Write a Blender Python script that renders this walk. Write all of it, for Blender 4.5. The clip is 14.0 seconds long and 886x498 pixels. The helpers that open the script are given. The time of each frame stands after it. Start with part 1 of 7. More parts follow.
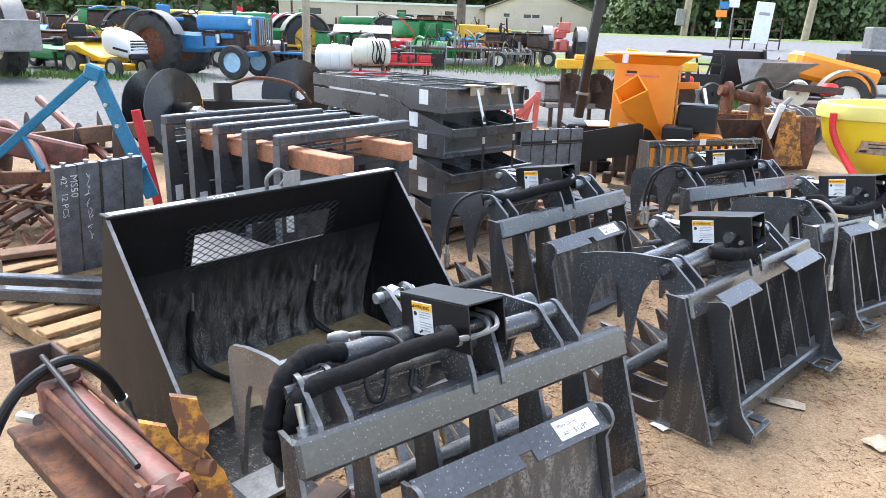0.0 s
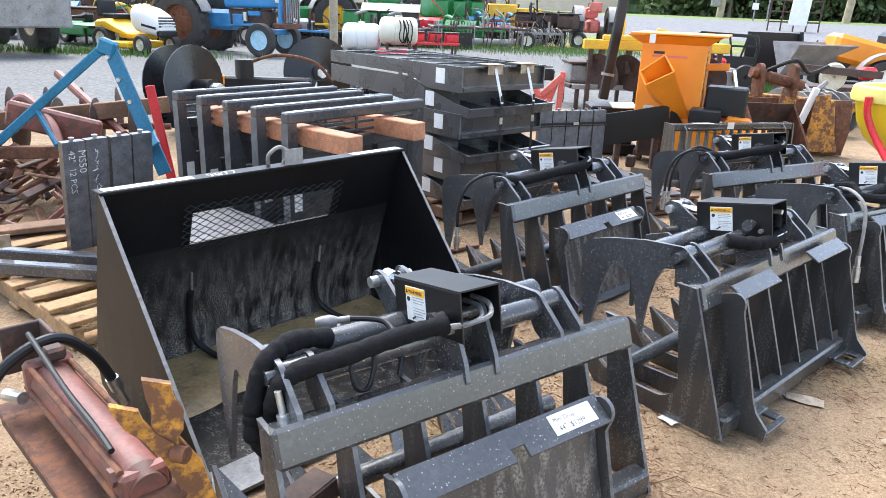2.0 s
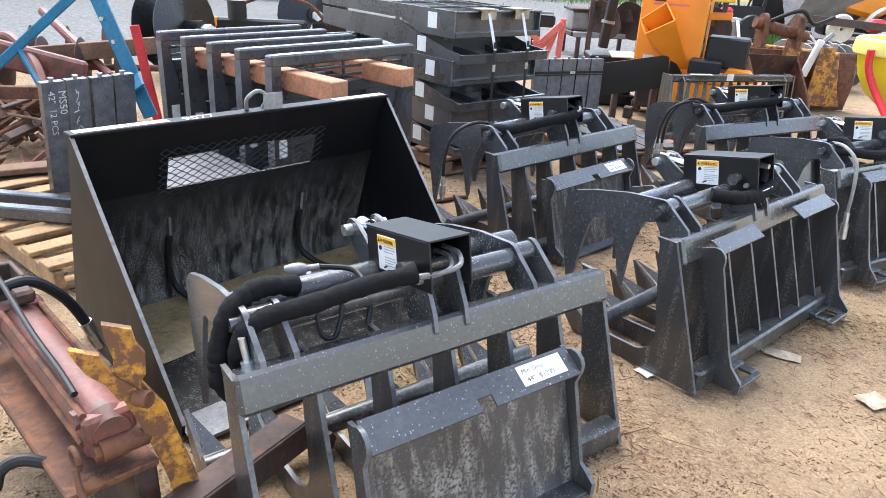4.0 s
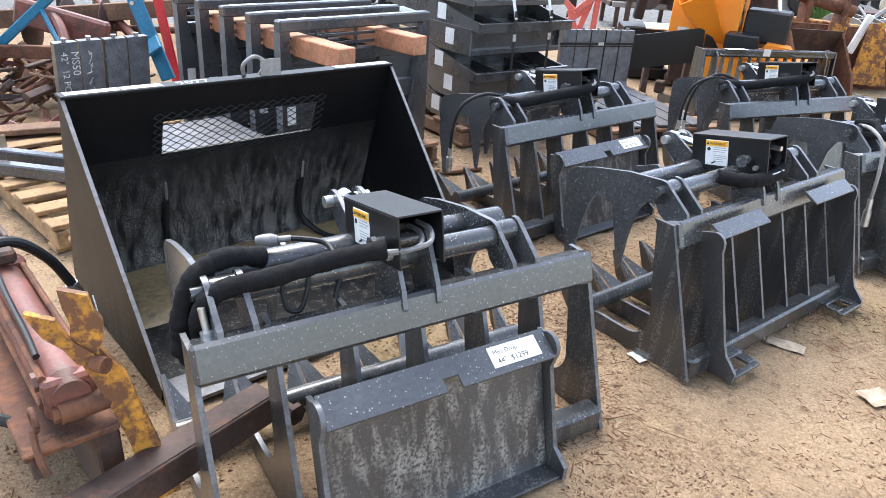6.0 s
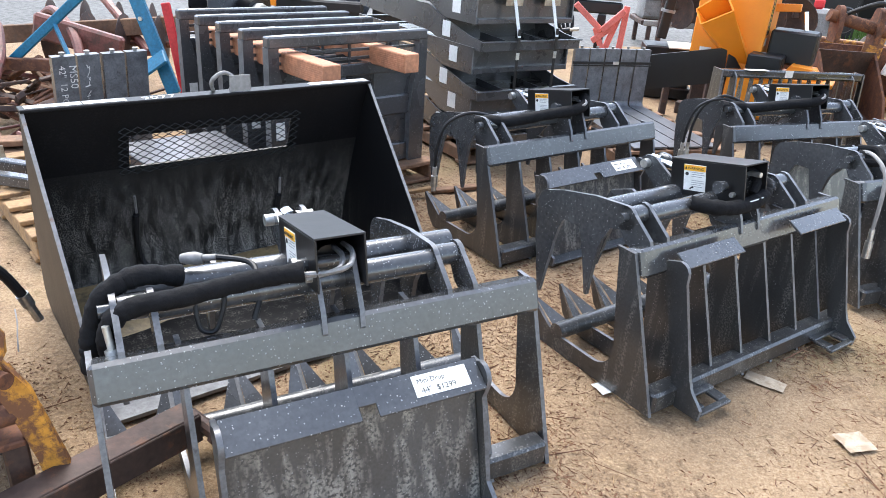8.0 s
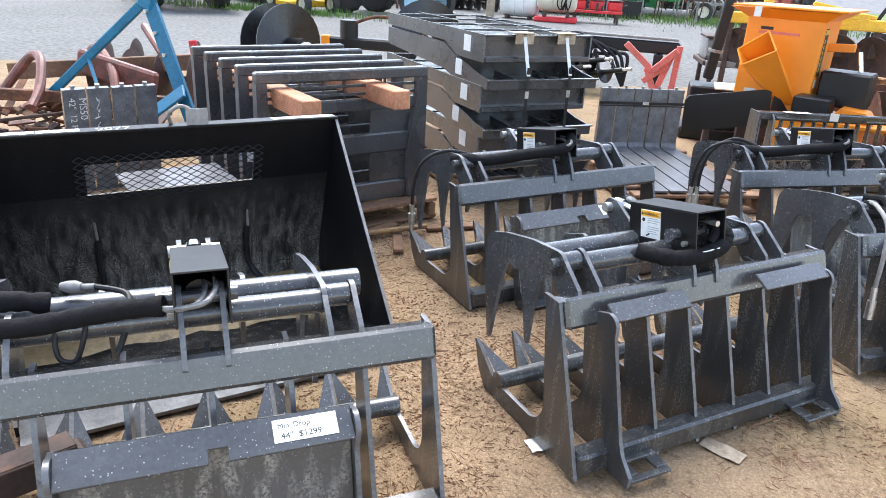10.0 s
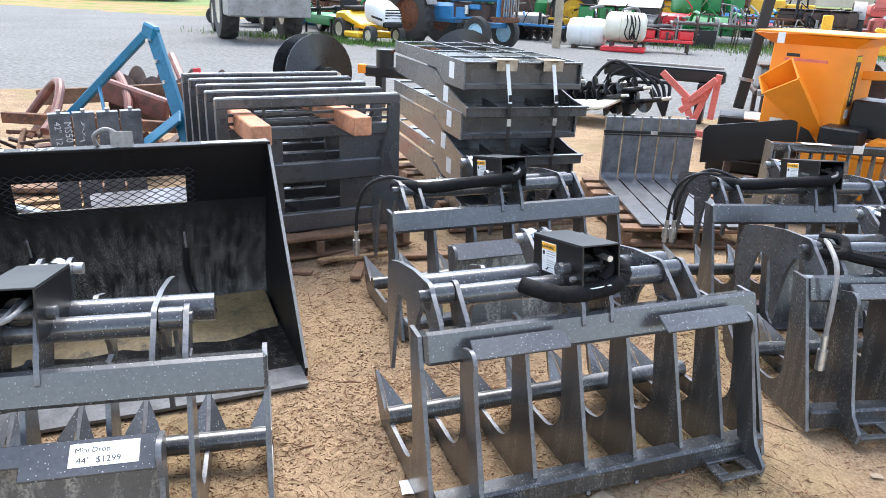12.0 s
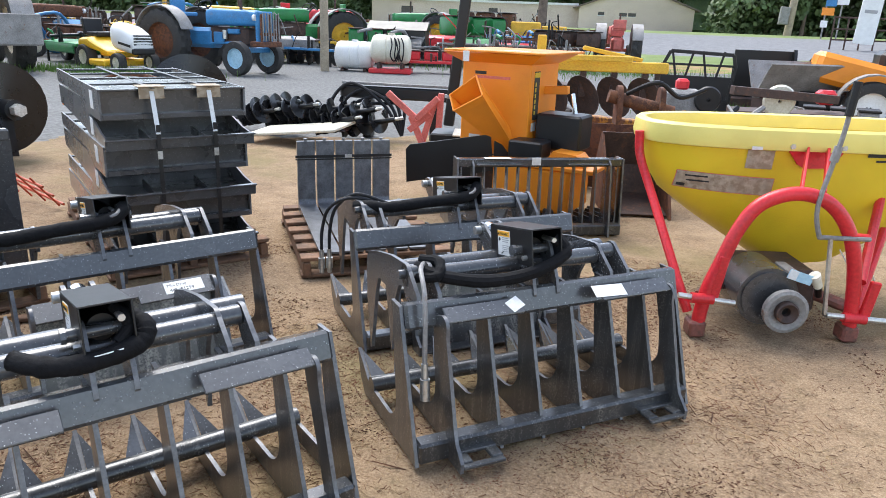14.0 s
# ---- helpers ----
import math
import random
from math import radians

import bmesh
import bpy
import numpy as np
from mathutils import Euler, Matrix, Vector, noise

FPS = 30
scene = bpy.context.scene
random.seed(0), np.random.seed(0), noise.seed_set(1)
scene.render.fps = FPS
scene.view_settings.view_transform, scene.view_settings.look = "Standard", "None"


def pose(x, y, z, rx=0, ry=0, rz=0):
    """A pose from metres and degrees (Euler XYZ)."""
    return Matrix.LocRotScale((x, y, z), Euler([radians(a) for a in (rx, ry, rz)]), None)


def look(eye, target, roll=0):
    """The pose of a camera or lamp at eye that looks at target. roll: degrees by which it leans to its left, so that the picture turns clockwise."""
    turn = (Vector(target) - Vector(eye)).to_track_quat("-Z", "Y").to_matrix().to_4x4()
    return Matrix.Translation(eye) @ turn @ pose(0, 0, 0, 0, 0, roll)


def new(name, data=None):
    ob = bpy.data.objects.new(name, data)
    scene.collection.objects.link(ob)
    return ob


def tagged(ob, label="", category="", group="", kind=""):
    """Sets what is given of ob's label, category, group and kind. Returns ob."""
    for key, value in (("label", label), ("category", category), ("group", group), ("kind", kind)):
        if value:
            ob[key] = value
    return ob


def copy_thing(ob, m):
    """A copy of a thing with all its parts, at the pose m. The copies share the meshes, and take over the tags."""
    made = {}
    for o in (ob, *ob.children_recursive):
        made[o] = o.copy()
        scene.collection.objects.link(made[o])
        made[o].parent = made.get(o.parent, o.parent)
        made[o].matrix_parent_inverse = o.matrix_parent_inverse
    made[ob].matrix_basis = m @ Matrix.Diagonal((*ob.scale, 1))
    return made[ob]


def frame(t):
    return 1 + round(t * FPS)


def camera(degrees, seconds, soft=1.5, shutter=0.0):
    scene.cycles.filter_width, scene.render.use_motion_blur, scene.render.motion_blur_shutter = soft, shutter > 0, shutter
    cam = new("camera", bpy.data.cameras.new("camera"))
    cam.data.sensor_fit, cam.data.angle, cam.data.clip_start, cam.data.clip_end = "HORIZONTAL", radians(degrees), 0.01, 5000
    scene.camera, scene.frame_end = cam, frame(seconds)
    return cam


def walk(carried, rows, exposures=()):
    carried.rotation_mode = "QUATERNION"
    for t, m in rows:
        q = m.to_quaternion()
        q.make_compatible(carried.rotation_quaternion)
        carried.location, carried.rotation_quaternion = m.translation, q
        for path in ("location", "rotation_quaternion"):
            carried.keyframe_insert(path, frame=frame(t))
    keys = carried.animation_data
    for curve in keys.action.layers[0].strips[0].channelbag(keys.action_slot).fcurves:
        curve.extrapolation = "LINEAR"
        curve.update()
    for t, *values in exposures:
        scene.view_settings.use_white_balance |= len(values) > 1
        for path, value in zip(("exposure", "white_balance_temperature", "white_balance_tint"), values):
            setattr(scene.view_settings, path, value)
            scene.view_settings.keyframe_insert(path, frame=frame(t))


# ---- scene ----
cam = camera(64.3, 14.0, soft=0.8)
PATH = [
    (0, (-0.183, -0.057, 1.308), (-0.098, 1.849, 0.708), 1.9),
    (0.5, (-0.169, -0.006, 1.299), (-0.111, 1.904, 0.709), 2.2),
    (1, (-0.147, 0.009, 1.294), (-0.105, 1.917, 0.696), 2.3),
    (1.5, (-0.124, 0.012, 1.293), (-0.111, 1.916, 0.68), 2.1),
    (2, (-0.102, 0.018, 1.291), (-0.091, 1.909, 0.639), 2.3),
    (2.5, (-0.082, 0.025, 1.294), (-0.063, 1.899, 0.597), 2.7),
    (3, (-0.069, 0.029, 1.291), (-0.043, 1.89, 0.558), 3.1),
    (3.5, (-0.053, 0.033, 1.286), (-0.028, 1.884, 0.528), 3.2),
    (6, (0.117, 0.087, 1.294), (0.033, 1.886, 0.425), 4.1),
    (6.5, (0.176, 0.104, 1.298), (0.062, 1.907, 0.44), 4.3),
    (7, (0.238, 0.124, 1.299), (0.095, 1.929, 0.449), 4.3),
    (7.5, (0.299, 0.147, 1.302), (0.122, 1.952, 0.459), 4.0),
    (8, (0.376, 0.171, 1.307), (0.167, 1.975, 0.47), 4.0),
    (8.5, (0.469, 0.202, 1.313), (0.23, 2.005, 0.482), 4.2),
    (9, (0.576, 0.24, 1.315), (0.302, 2.045, 0.5), 4.5),
    (11.5, (1.217, 0.527, 1.313), (0.532, 2.276, 0.627), 1.9),
    (12, (1.349, 0.596, 1.315), (0.667, 2.345, 0.624), 2.5),
    (12.5, (1.484, 0.672, 1.317), (0.805, 2.423, 0.629), 2.9),
    (13, (1.669, 0.761, 1.332), (1.001, 2.525, 0.665), 1.8),
    (13.5, (1.878, 0.884, 1.355), (1.429, 2.73, 0.733), 2.2),
    (14, (2.004, 1.03, 1.319), (1.816, 2.925, 0.707), 2.1),
]
walk(cam, [(t, look(eye, target, roll)) for t, eye, target, roll in PATH],
     [(0.0, 2.04), (9.0, 2.05), (13.0, 2.02), (14.0, 1.56)])

# ---- light: overcast morning after rain ----
world = bpy.data.worlds.new("overcast_sky")
scene.world = world
world.use_nodes = True
wn, wl = world.node_tree.nodes, world.node_tree.links
sky = wn.new("ShaderNodeTexSky")
sky.sky_type, sky.sun_disc = "NISHITA", False
sky.sun_elevation, sky.sun_rotation = radians(60), radians(329)
sky.air_density, sky.dust_density, sky.ozone_density = 1.0, 1.0, 1.0
mute = wn.new("ShaderNodeHueSaturation")
mute.inputs["Saturation"].default_value = 0.7
wl.new(sky.outputs[0], mute.inputs["Color"])
wl.new(mute.outputs[0], wn["Background"].inputs["Color"])
wn["Background"].inputs["Strength"].default_value = 0.14
sun_data = bpy.data.lights.new("sun", "SUN")
sun_data.energy, sun_data.angle, sun_data.color = 1.5, radians(40), (1.0, 0.985, 0.955)
sun = new("sun", sun_data)
sun.matrix_world = look((-6, 10, 20), (0, 0, 0))


# ---- materials ----
def mat(name, col, rough=0.5, metal=0.0, var=0.25, scale=5.0, bump=0.15, bscale=60.0, second=None, amount=0.5, drops=0.0, streaks=None, cover=(0.48, 0.75), specks=(0.45, 0.62), splash=None, gloss=0.5):
    """Paint, steel, wood or earth with two scales of variation; second is a stain or rust colour that covers about amount of it."""
    m = bpy.data.materials.new(name)
    m.use_nodes = True
    n, l = m.node_tree.nodes, m.node_tree.links
    bsdf = n["Principled BSDF"]
    co = n.new("ShaderNodeTexCoord")
    geo = n.new("ShaderNodeObjectInfo")
    off = n.new("ShaderNodeVectorMath")
    off.operation = "MULTIPLY_ADD"
    l.new(geo.outputs["Random"], off.inputs[1])
    off.inputs[0].default_value = (9, 7, 5)
    l.new(co.outputs["Object"], off.inputs[2])
    big = n.new("ShaderNodeTexNoise")
    big.inputs["Scale"].default_value, big.inputs["Detail"].default_value = scale, 6
    l.new(off.outputs[0], big.inputs["Vector"])
    fine = n.new("ShaderNodeTexNoise")
    fine.inputs["Scale"].default_value, fine.inputs["Detail"].default_value = bscale, 5
    l.new(off.outputs[0], fine.inputs["Vector"])
    ramp = n.new("ShaderNodeValToRGB")
    ramp.color_ramp.elements[0].position, ramp.color_ramp.elements[1].position = 0.3, 0.7
    ramp.color_ramp.elements[0].color = (*[c * (1 - var) for c in col], 1)
    ramp.color_ramp.elements[1].color = (*[min(1, c * (1 + var)) for c in col], 1)
    l.new(big.outputs["Fac"], ramp.inputs["Fac"])
    grain = n.new("ShaderNodeMixRGB")
    grain.blend_type, grain.inputs["Fac"].default_value = "OVERLAY", 0.5
    l.new(ramp.outputs["Color"], grain.inputs["Color1"])
    l.new(fine.outputs["Fac"], grain.inputs["Color2"])
    last = grain.outputs[0]
    if second:
        cover = n.new("ShaderNodeTexNoise")
        cover.inputs["Scale"].default_value, cover.inputs["Detail"].default_value, cover.inputs["Roughness"].default_value = scale * 2.2, 8, 0.7
        l.new(off.outputs[0], cover.inputs["Vector"])
        edge = n.new("ShaderNodeValToRGB")
        edge.color_ramp.elements[0].position, edge.color_ramp.elements[1].position = 0.74 - 0.5 * amount, 0.84 - 0.5 * amount
        l.new(cover.outputs["Fac"], edge.inputs["Fac"])
        stain = n.new("ShaderNodeMixRGB")
        l.new(edge.outputs["Color"], stain.inputs["Fac"])
        l.new(last, stain.inputs["Color1"])
        stain.inputs["Color2"].default_value = (*second, 1)
        last = stain.outputs[0]
    if streaks:
        stretch = n.new("ShaderNodeMapping")
        stretch.inputs["Scale"].default_value = (30, 30, 2.2)
        l.new(off.outputs[0], stretch.inputs["Vector"])
        run = n.new("ShaderNodeTexNoise")
        run.inputs["Scale"].default_value, run.inputs["Detail"].default_value = 1.0, 5
        l.new(stretch.outputs[0], run.inputs["Vector"])
        edge2 = n.new("ShaderNodeValToRGB")
        edge2.color_ramp.elements[0].position, edge2.color_ramp.elements[1].position = cover
        l.new(run.outputs["Fac"], edge2.inputs["Fac"])
        speck = n.new("ShaderNodeMath")
        speck.operation = "MULTIPLY"
        edge3 = n.new("ShaderNodeValToRGB")
        edge3.color_ramp.elements[0].position, edge3.color_ramp.elements[1].position = specks
        l.new(fine.outputs["Fac"], edge3.inputs["Fac"])
        l.new(edge2.outputs["Color"], speck.inputs[0])
        l.new(edge3.outputs["Color"], speck.inputs[1])
        amount_of = speck.outputs[0]
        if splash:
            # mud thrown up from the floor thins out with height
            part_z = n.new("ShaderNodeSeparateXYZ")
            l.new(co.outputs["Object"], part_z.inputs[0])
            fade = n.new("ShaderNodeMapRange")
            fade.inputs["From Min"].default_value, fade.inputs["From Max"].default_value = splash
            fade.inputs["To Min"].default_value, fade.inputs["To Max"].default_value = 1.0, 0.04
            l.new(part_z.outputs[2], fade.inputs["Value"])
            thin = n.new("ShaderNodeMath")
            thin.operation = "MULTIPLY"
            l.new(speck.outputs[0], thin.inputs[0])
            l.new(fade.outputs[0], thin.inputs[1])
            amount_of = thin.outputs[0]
        dirt = n.new("ShaderNodeMixRGB")
        l.new(amount_of, dirt.inputs["Fac"])
        l.new(last, dirt.inputs["Color1"])
        dirt.inputs["Color2"].default_value = (*streaks, 1)
        last = dirt.outputs[0]
    l.new(last, bsdf.inputs["Base Color"])
    bsdf.inputs["Metallic"].default_value = metal
    bsdf.inputs["Specular IOR Level"].default_value = gloss
    rr = n.new("ShaderNodeMapRange")
    rr.inputs["To Min"].default_value, rr.inputs["To Max"].default_value = max(0.03, rough - 0.12), min(1, rough + 0.12)
    l.new(big.outputs["Fac"], rr.inputs["Value"])
    l.new(rr.outputs[0], bsdf.inputs["Roughness"])
    bu = n.new("ShaderNodeBump")
    bu.inputs["Strength"].default_value, bu.inputs["Distance"].default_value = bump, 0.004
    l.new(fine.outputs["Fac"], bu.inputs["Height"])
    normal = bu.outputs[0]
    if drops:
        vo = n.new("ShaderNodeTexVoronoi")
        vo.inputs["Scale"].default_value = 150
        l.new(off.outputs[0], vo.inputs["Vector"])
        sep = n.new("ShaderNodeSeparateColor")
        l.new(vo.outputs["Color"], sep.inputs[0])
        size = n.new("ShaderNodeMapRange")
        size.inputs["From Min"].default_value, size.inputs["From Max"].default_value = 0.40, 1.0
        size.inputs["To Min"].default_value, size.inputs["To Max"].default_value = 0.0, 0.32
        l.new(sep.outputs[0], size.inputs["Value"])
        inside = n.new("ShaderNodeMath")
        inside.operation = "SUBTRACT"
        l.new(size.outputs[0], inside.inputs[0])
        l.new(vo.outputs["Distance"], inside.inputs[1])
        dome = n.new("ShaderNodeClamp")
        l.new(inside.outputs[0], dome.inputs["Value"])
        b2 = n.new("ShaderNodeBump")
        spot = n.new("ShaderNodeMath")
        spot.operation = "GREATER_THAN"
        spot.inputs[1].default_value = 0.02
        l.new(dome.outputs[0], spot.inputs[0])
        # paler colour painted on each drop for its sky glint; dry sets its strength
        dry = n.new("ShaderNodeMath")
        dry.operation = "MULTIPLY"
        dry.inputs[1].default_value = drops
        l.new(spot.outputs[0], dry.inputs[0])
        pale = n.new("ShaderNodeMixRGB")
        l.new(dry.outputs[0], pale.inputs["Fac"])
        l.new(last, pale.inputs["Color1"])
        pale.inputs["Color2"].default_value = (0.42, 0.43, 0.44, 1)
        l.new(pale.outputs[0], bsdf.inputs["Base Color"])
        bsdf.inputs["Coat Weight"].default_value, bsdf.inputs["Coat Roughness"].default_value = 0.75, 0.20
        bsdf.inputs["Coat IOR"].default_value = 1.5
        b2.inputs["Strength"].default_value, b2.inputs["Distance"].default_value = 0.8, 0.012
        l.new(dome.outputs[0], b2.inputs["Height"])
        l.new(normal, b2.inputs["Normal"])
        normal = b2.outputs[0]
    l.new(normal, bsdf.inputs["Normal"])
    return m


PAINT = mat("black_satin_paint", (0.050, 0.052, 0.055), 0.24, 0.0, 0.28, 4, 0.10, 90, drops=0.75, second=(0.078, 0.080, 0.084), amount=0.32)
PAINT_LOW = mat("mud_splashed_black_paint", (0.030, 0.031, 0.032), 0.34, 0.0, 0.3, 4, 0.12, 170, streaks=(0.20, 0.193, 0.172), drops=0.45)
BUCKET_PAINT = mat("gloss_black_paint", (0.006, 0.006, 0.007), 0.42, 0.0, 0.3, 3, 0.06, 160, streaks=(0.16, 0.15, 0.13), cover=(0.45, 0.70), specks=(0.50, 0.60), splash=(0.0, 0.34), gloss=0.22)
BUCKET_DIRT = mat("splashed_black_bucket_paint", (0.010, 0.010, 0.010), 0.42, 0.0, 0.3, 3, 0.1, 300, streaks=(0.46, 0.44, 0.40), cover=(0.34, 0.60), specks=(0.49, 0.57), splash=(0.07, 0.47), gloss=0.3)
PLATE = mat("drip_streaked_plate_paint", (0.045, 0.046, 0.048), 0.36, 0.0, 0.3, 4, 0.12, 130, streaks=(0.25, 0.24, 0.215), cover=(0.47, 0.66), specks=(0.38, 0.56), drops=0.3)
AUGERBLACK = mat("gloss_black_auger_paint", (0.010, 0.010, 0.011), 0.28, 0, 0.3, 5, 0.05, 90)
BOXBLACK = mat("black_cover_paint", (0.005, 0.005, 0.006), 0.40, 0, 0.3, 5, 0.05, 90)
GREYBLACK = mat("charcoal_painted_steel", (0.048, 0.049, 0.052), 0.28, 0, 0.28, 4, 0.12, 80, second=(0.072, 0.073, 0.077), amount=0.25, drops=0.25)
RUBBER = mat("black_rubber", (0.012, 0.012, 0.013), 0.5, 0, 0.3, 8, 0.2, 150, gloss=0.35)
SLEEVE = mat("woven_black_sleeve", (0.007, 0.007, 0.008), 0.8, 0, 0.3, 30, 1.0, 55, gloss=0.18)
# lighter colour stands in for light caught on rounded plate edges
EDGE = mat("plate_edge_highlight", (0.13, 0.134, 0.142), 0.34, 0.2, 0.3, 20, 0.15, 120, second=(0.07, 0.072, 0.078), amount=0.3)
LIGHTSTEEL = mat("wet_galvanised_sheet", (0.17, 0.17, 0.178), 0.35, 0.3, 0.3, 5, 0.08, 60)
HOSESTEEL = mat("grey_braided_hose", (0.22, 0.22, 0.22), 0.45, 0.5, 0.3, 40, 0.5, 200)
CHROME = mat("chrome", (0.75, 0.76, 0.77), 0.15, 1.0, 0.05, 5, 0.02, 60)
ZINC = mat("zinc_plated_steel", (0.55, 0.55, 0.53), 0.38, 0.85, 0.2, 12, 0.1, 80)
WHITE = mat("white_label", (0.70, 0.70, 0.68), 0.5, 0, 0.06, 8, 0.02, 60)
ORANGE_LABEL = mat("amber_label_band", (0.85, 0.42, 0.03), 0.5, 0, 0.05, 8, 0.02, 60)
INK = mat("black_ink", (0.02, 0.02, 0.02), 0.6, 0, 0.05, 8, 0.0, 60)
GREYINK = mat("grey_print", (0.35, 0.35, 0.35), 0.6, 0, 0.05, 8, 0.0, 60)
CHALK = mat("white_chalk", (0.62, 0.62, 0.60), 0.9, 0, 0.3, 40, 0.1, 90)
TIMBER = mat("fresh_sawn_timber", (0.46, 0.20, 0.105), 0.7, 0, 0.25, 9, 0.4, 60, second=(0.30, 0.12, 0.06), amount=0.3)
PALLETWOOD = mat("pallet_wood", (0.31, 0.185, 0.085), 0.8, 0, 0.3, 6, 0.5, 50, second=(0.20, 0.125, 0.07), amount=0.45)
OLDWOOD = mat("weathered_brown_wood", (0.19, 0.105, 0.060), 0.85, 0, 0.35, 7, 0.5, 50, second=(0.14, 0.09, 0.06), amount=0.4)
RUST = mat("rusty_steel", (0.115, 0.050, 0.030), 0.8, 0.2, 0.45, 8, 0.5, 60, second=(0.19, 0.078, 0.036), amount=0.5)
DARKRUST = mat("dark_rusty_steel", (0.065, 0.04, 0.032), 0.65, 0.2, 0.4, 8, 0.4, 60, second=(0.13, 0.06, 0.035), amount=0.4)
FADEDRED = mat("faded_red_paint", (0.19, 0.066, 0.050), 0.5, 0, 0.35, 7, 0.3, 70, second=(0.115, 0.052, 0.038), amount=0.5)
RED = mat("red_paint", (0.62, 0.022, 0.03), 0.38, 0, 0.15, 5, 0.06, 70)
REDORANGE = mat("red_oxide_paint", (0.50, 0.075, 0.03), 0.5, 0, 0.2, 6, 0.1, 70)
PALERED = mat("sun_bleached_red_paint", (0.62, 0.15, 0.12), 0.55, 0, 0.2, 6, 0.15, 70, second=(0.35, 0.12, 0.07), amount=0.25)
WORNYELLOW = mat("chipped_yellow_paint", (0.50, 0.225, 0.028), 0.6, 0, 0.3, 9, 0.4, 70, second=(0.15, 0.062, 0.028), amount=0.62)
YELLOW = mat("yellow_paint", (0.72, 0.42, 0.03), 0.45, 0, 0.15, 5, 0.1, 70, second=(0.45, 0.24, 0.05), amount=0.25)
HOPPER = mat("yellow_plastic", (0.70, 0.50, 0.022), 0.36, 0, 0.12, 3, 0.03, 420)
RIM = mat("pale_yellow_plastic_rim", (0.82, 0.70, 0.19), 0.42, 0, 0.1, 4, 0.03, 420)
ORANGE = mat("orange_paint", (0.84, 0.27, 0.018), 0.36, 0, 0.12, 3, 0.03, 300)
BLUE = mat("bright_blue_paint", (0.004, 0.135, 0.245), 0.45, 0, 0.2, 6, 0.1, 70, second=(0.06, 0.14, 0.22), amount=0.25)
TRACTORBLUE = mat("tractor_blue_paint", (0.035, 0.20, 0.43), 0.45, 0, 0.2, 4, 0.1, 50, second=(0.10, 0.17, 0.26), amount=0.3)
PALEBLUE = mat("pale_blue_rim_paint", (0.36, 0.55, 0.66), 0.5, 0, 0.15, 6, 0.1, 50)
GREEN = mat("implement_green_paint", (0.015, 0.20, 0.05), 0.4, 0, 0.2, 4, 0.1, 50)
CREAM = mat("cream_plastic", (0.66, 0.62, 0.50), 0.45, 0, 0.12, 3, 0.05, 50)
WHITEPAINT = mat("white_paint", (0.76, 0.76, 0.74), 0.4, 0, 0.06, 4, 0.05, 50)
MOWYELLOW = mat("mower_yellow", (0.80, 0.46, 0.02), 0.4, 0, 0.1, 4, 0.05, 50)
TYRE = mat("tyre_rubber", (0.035, 0.034, 0.033), 0.8, 0, 0.3, 6, 0.4, 60, second=(0.09, 0.08, 0.07), amount=0.3)
GREYSTEEL = mat("weathered_grey_steel", (0.26, 0.25, 0.24), 0.6, 0.3, 0.25, 5, 0.2, 60, second=(0.20, 0.11, 0.07), amount=0.3)
STUCCO = mat("tan_stucco", (0.66, 0.54, 0.45), 0.9, 0, 0.08, 0.6, 0.3, 12)
ROOFING = mat("brown_shingles", (0.17, 0.13, 0.11), 0.9, 0, 0.2, 0.8, 0.5, 8)
GLASS = mat("dark_window_glass", (0.03, 0.035, 0.04), 0.08, 0, 0.1, 1, 0.0, 10)
POLEWOOD = mat("weathered_pole_wood", (0.34, 0.28, 0.20), 0.9, 0, 0.2, 3, 0.4, 30)
BARK = mat("bark", (0.16, 0.12, 0.09), 0.95, 0, 0.3, 3, 0.8, 20)
LEAF = mat("foliage", (0.085, 0.130, 0.050), 0.7, 0, 0.5, 0.35, 0.2, 4, second=(0.125, 0.165, 0.06), amount=0.5)
STRAW = mat("straw", (0.34, 0.225, 0.12), 0.9, 0, 0.4, 3, 0.2, 40)
MULCH = mat("brown_twigs", (0.155, 0.072, 0.040), 0.9, 0, 0.5, 5, 0.2, 40)
PAPER = mat("damp_paper", (0.40, 0.325, 0.235), 0.7, 0, 0.1, 9, 0.2, 40, second=(0.29, 0.215, 0.14), amount=0.55)
SILVER = mat("silver_car_paint", (0.42, 0.42, 0.41), 0.3, 0.5, 0.06, 2, 0.02, 60)
GRASS = mat("grass", (0.10, 0.19, 0.035), 0.8, 0, 0.3, 0.8, 0.2, 8)


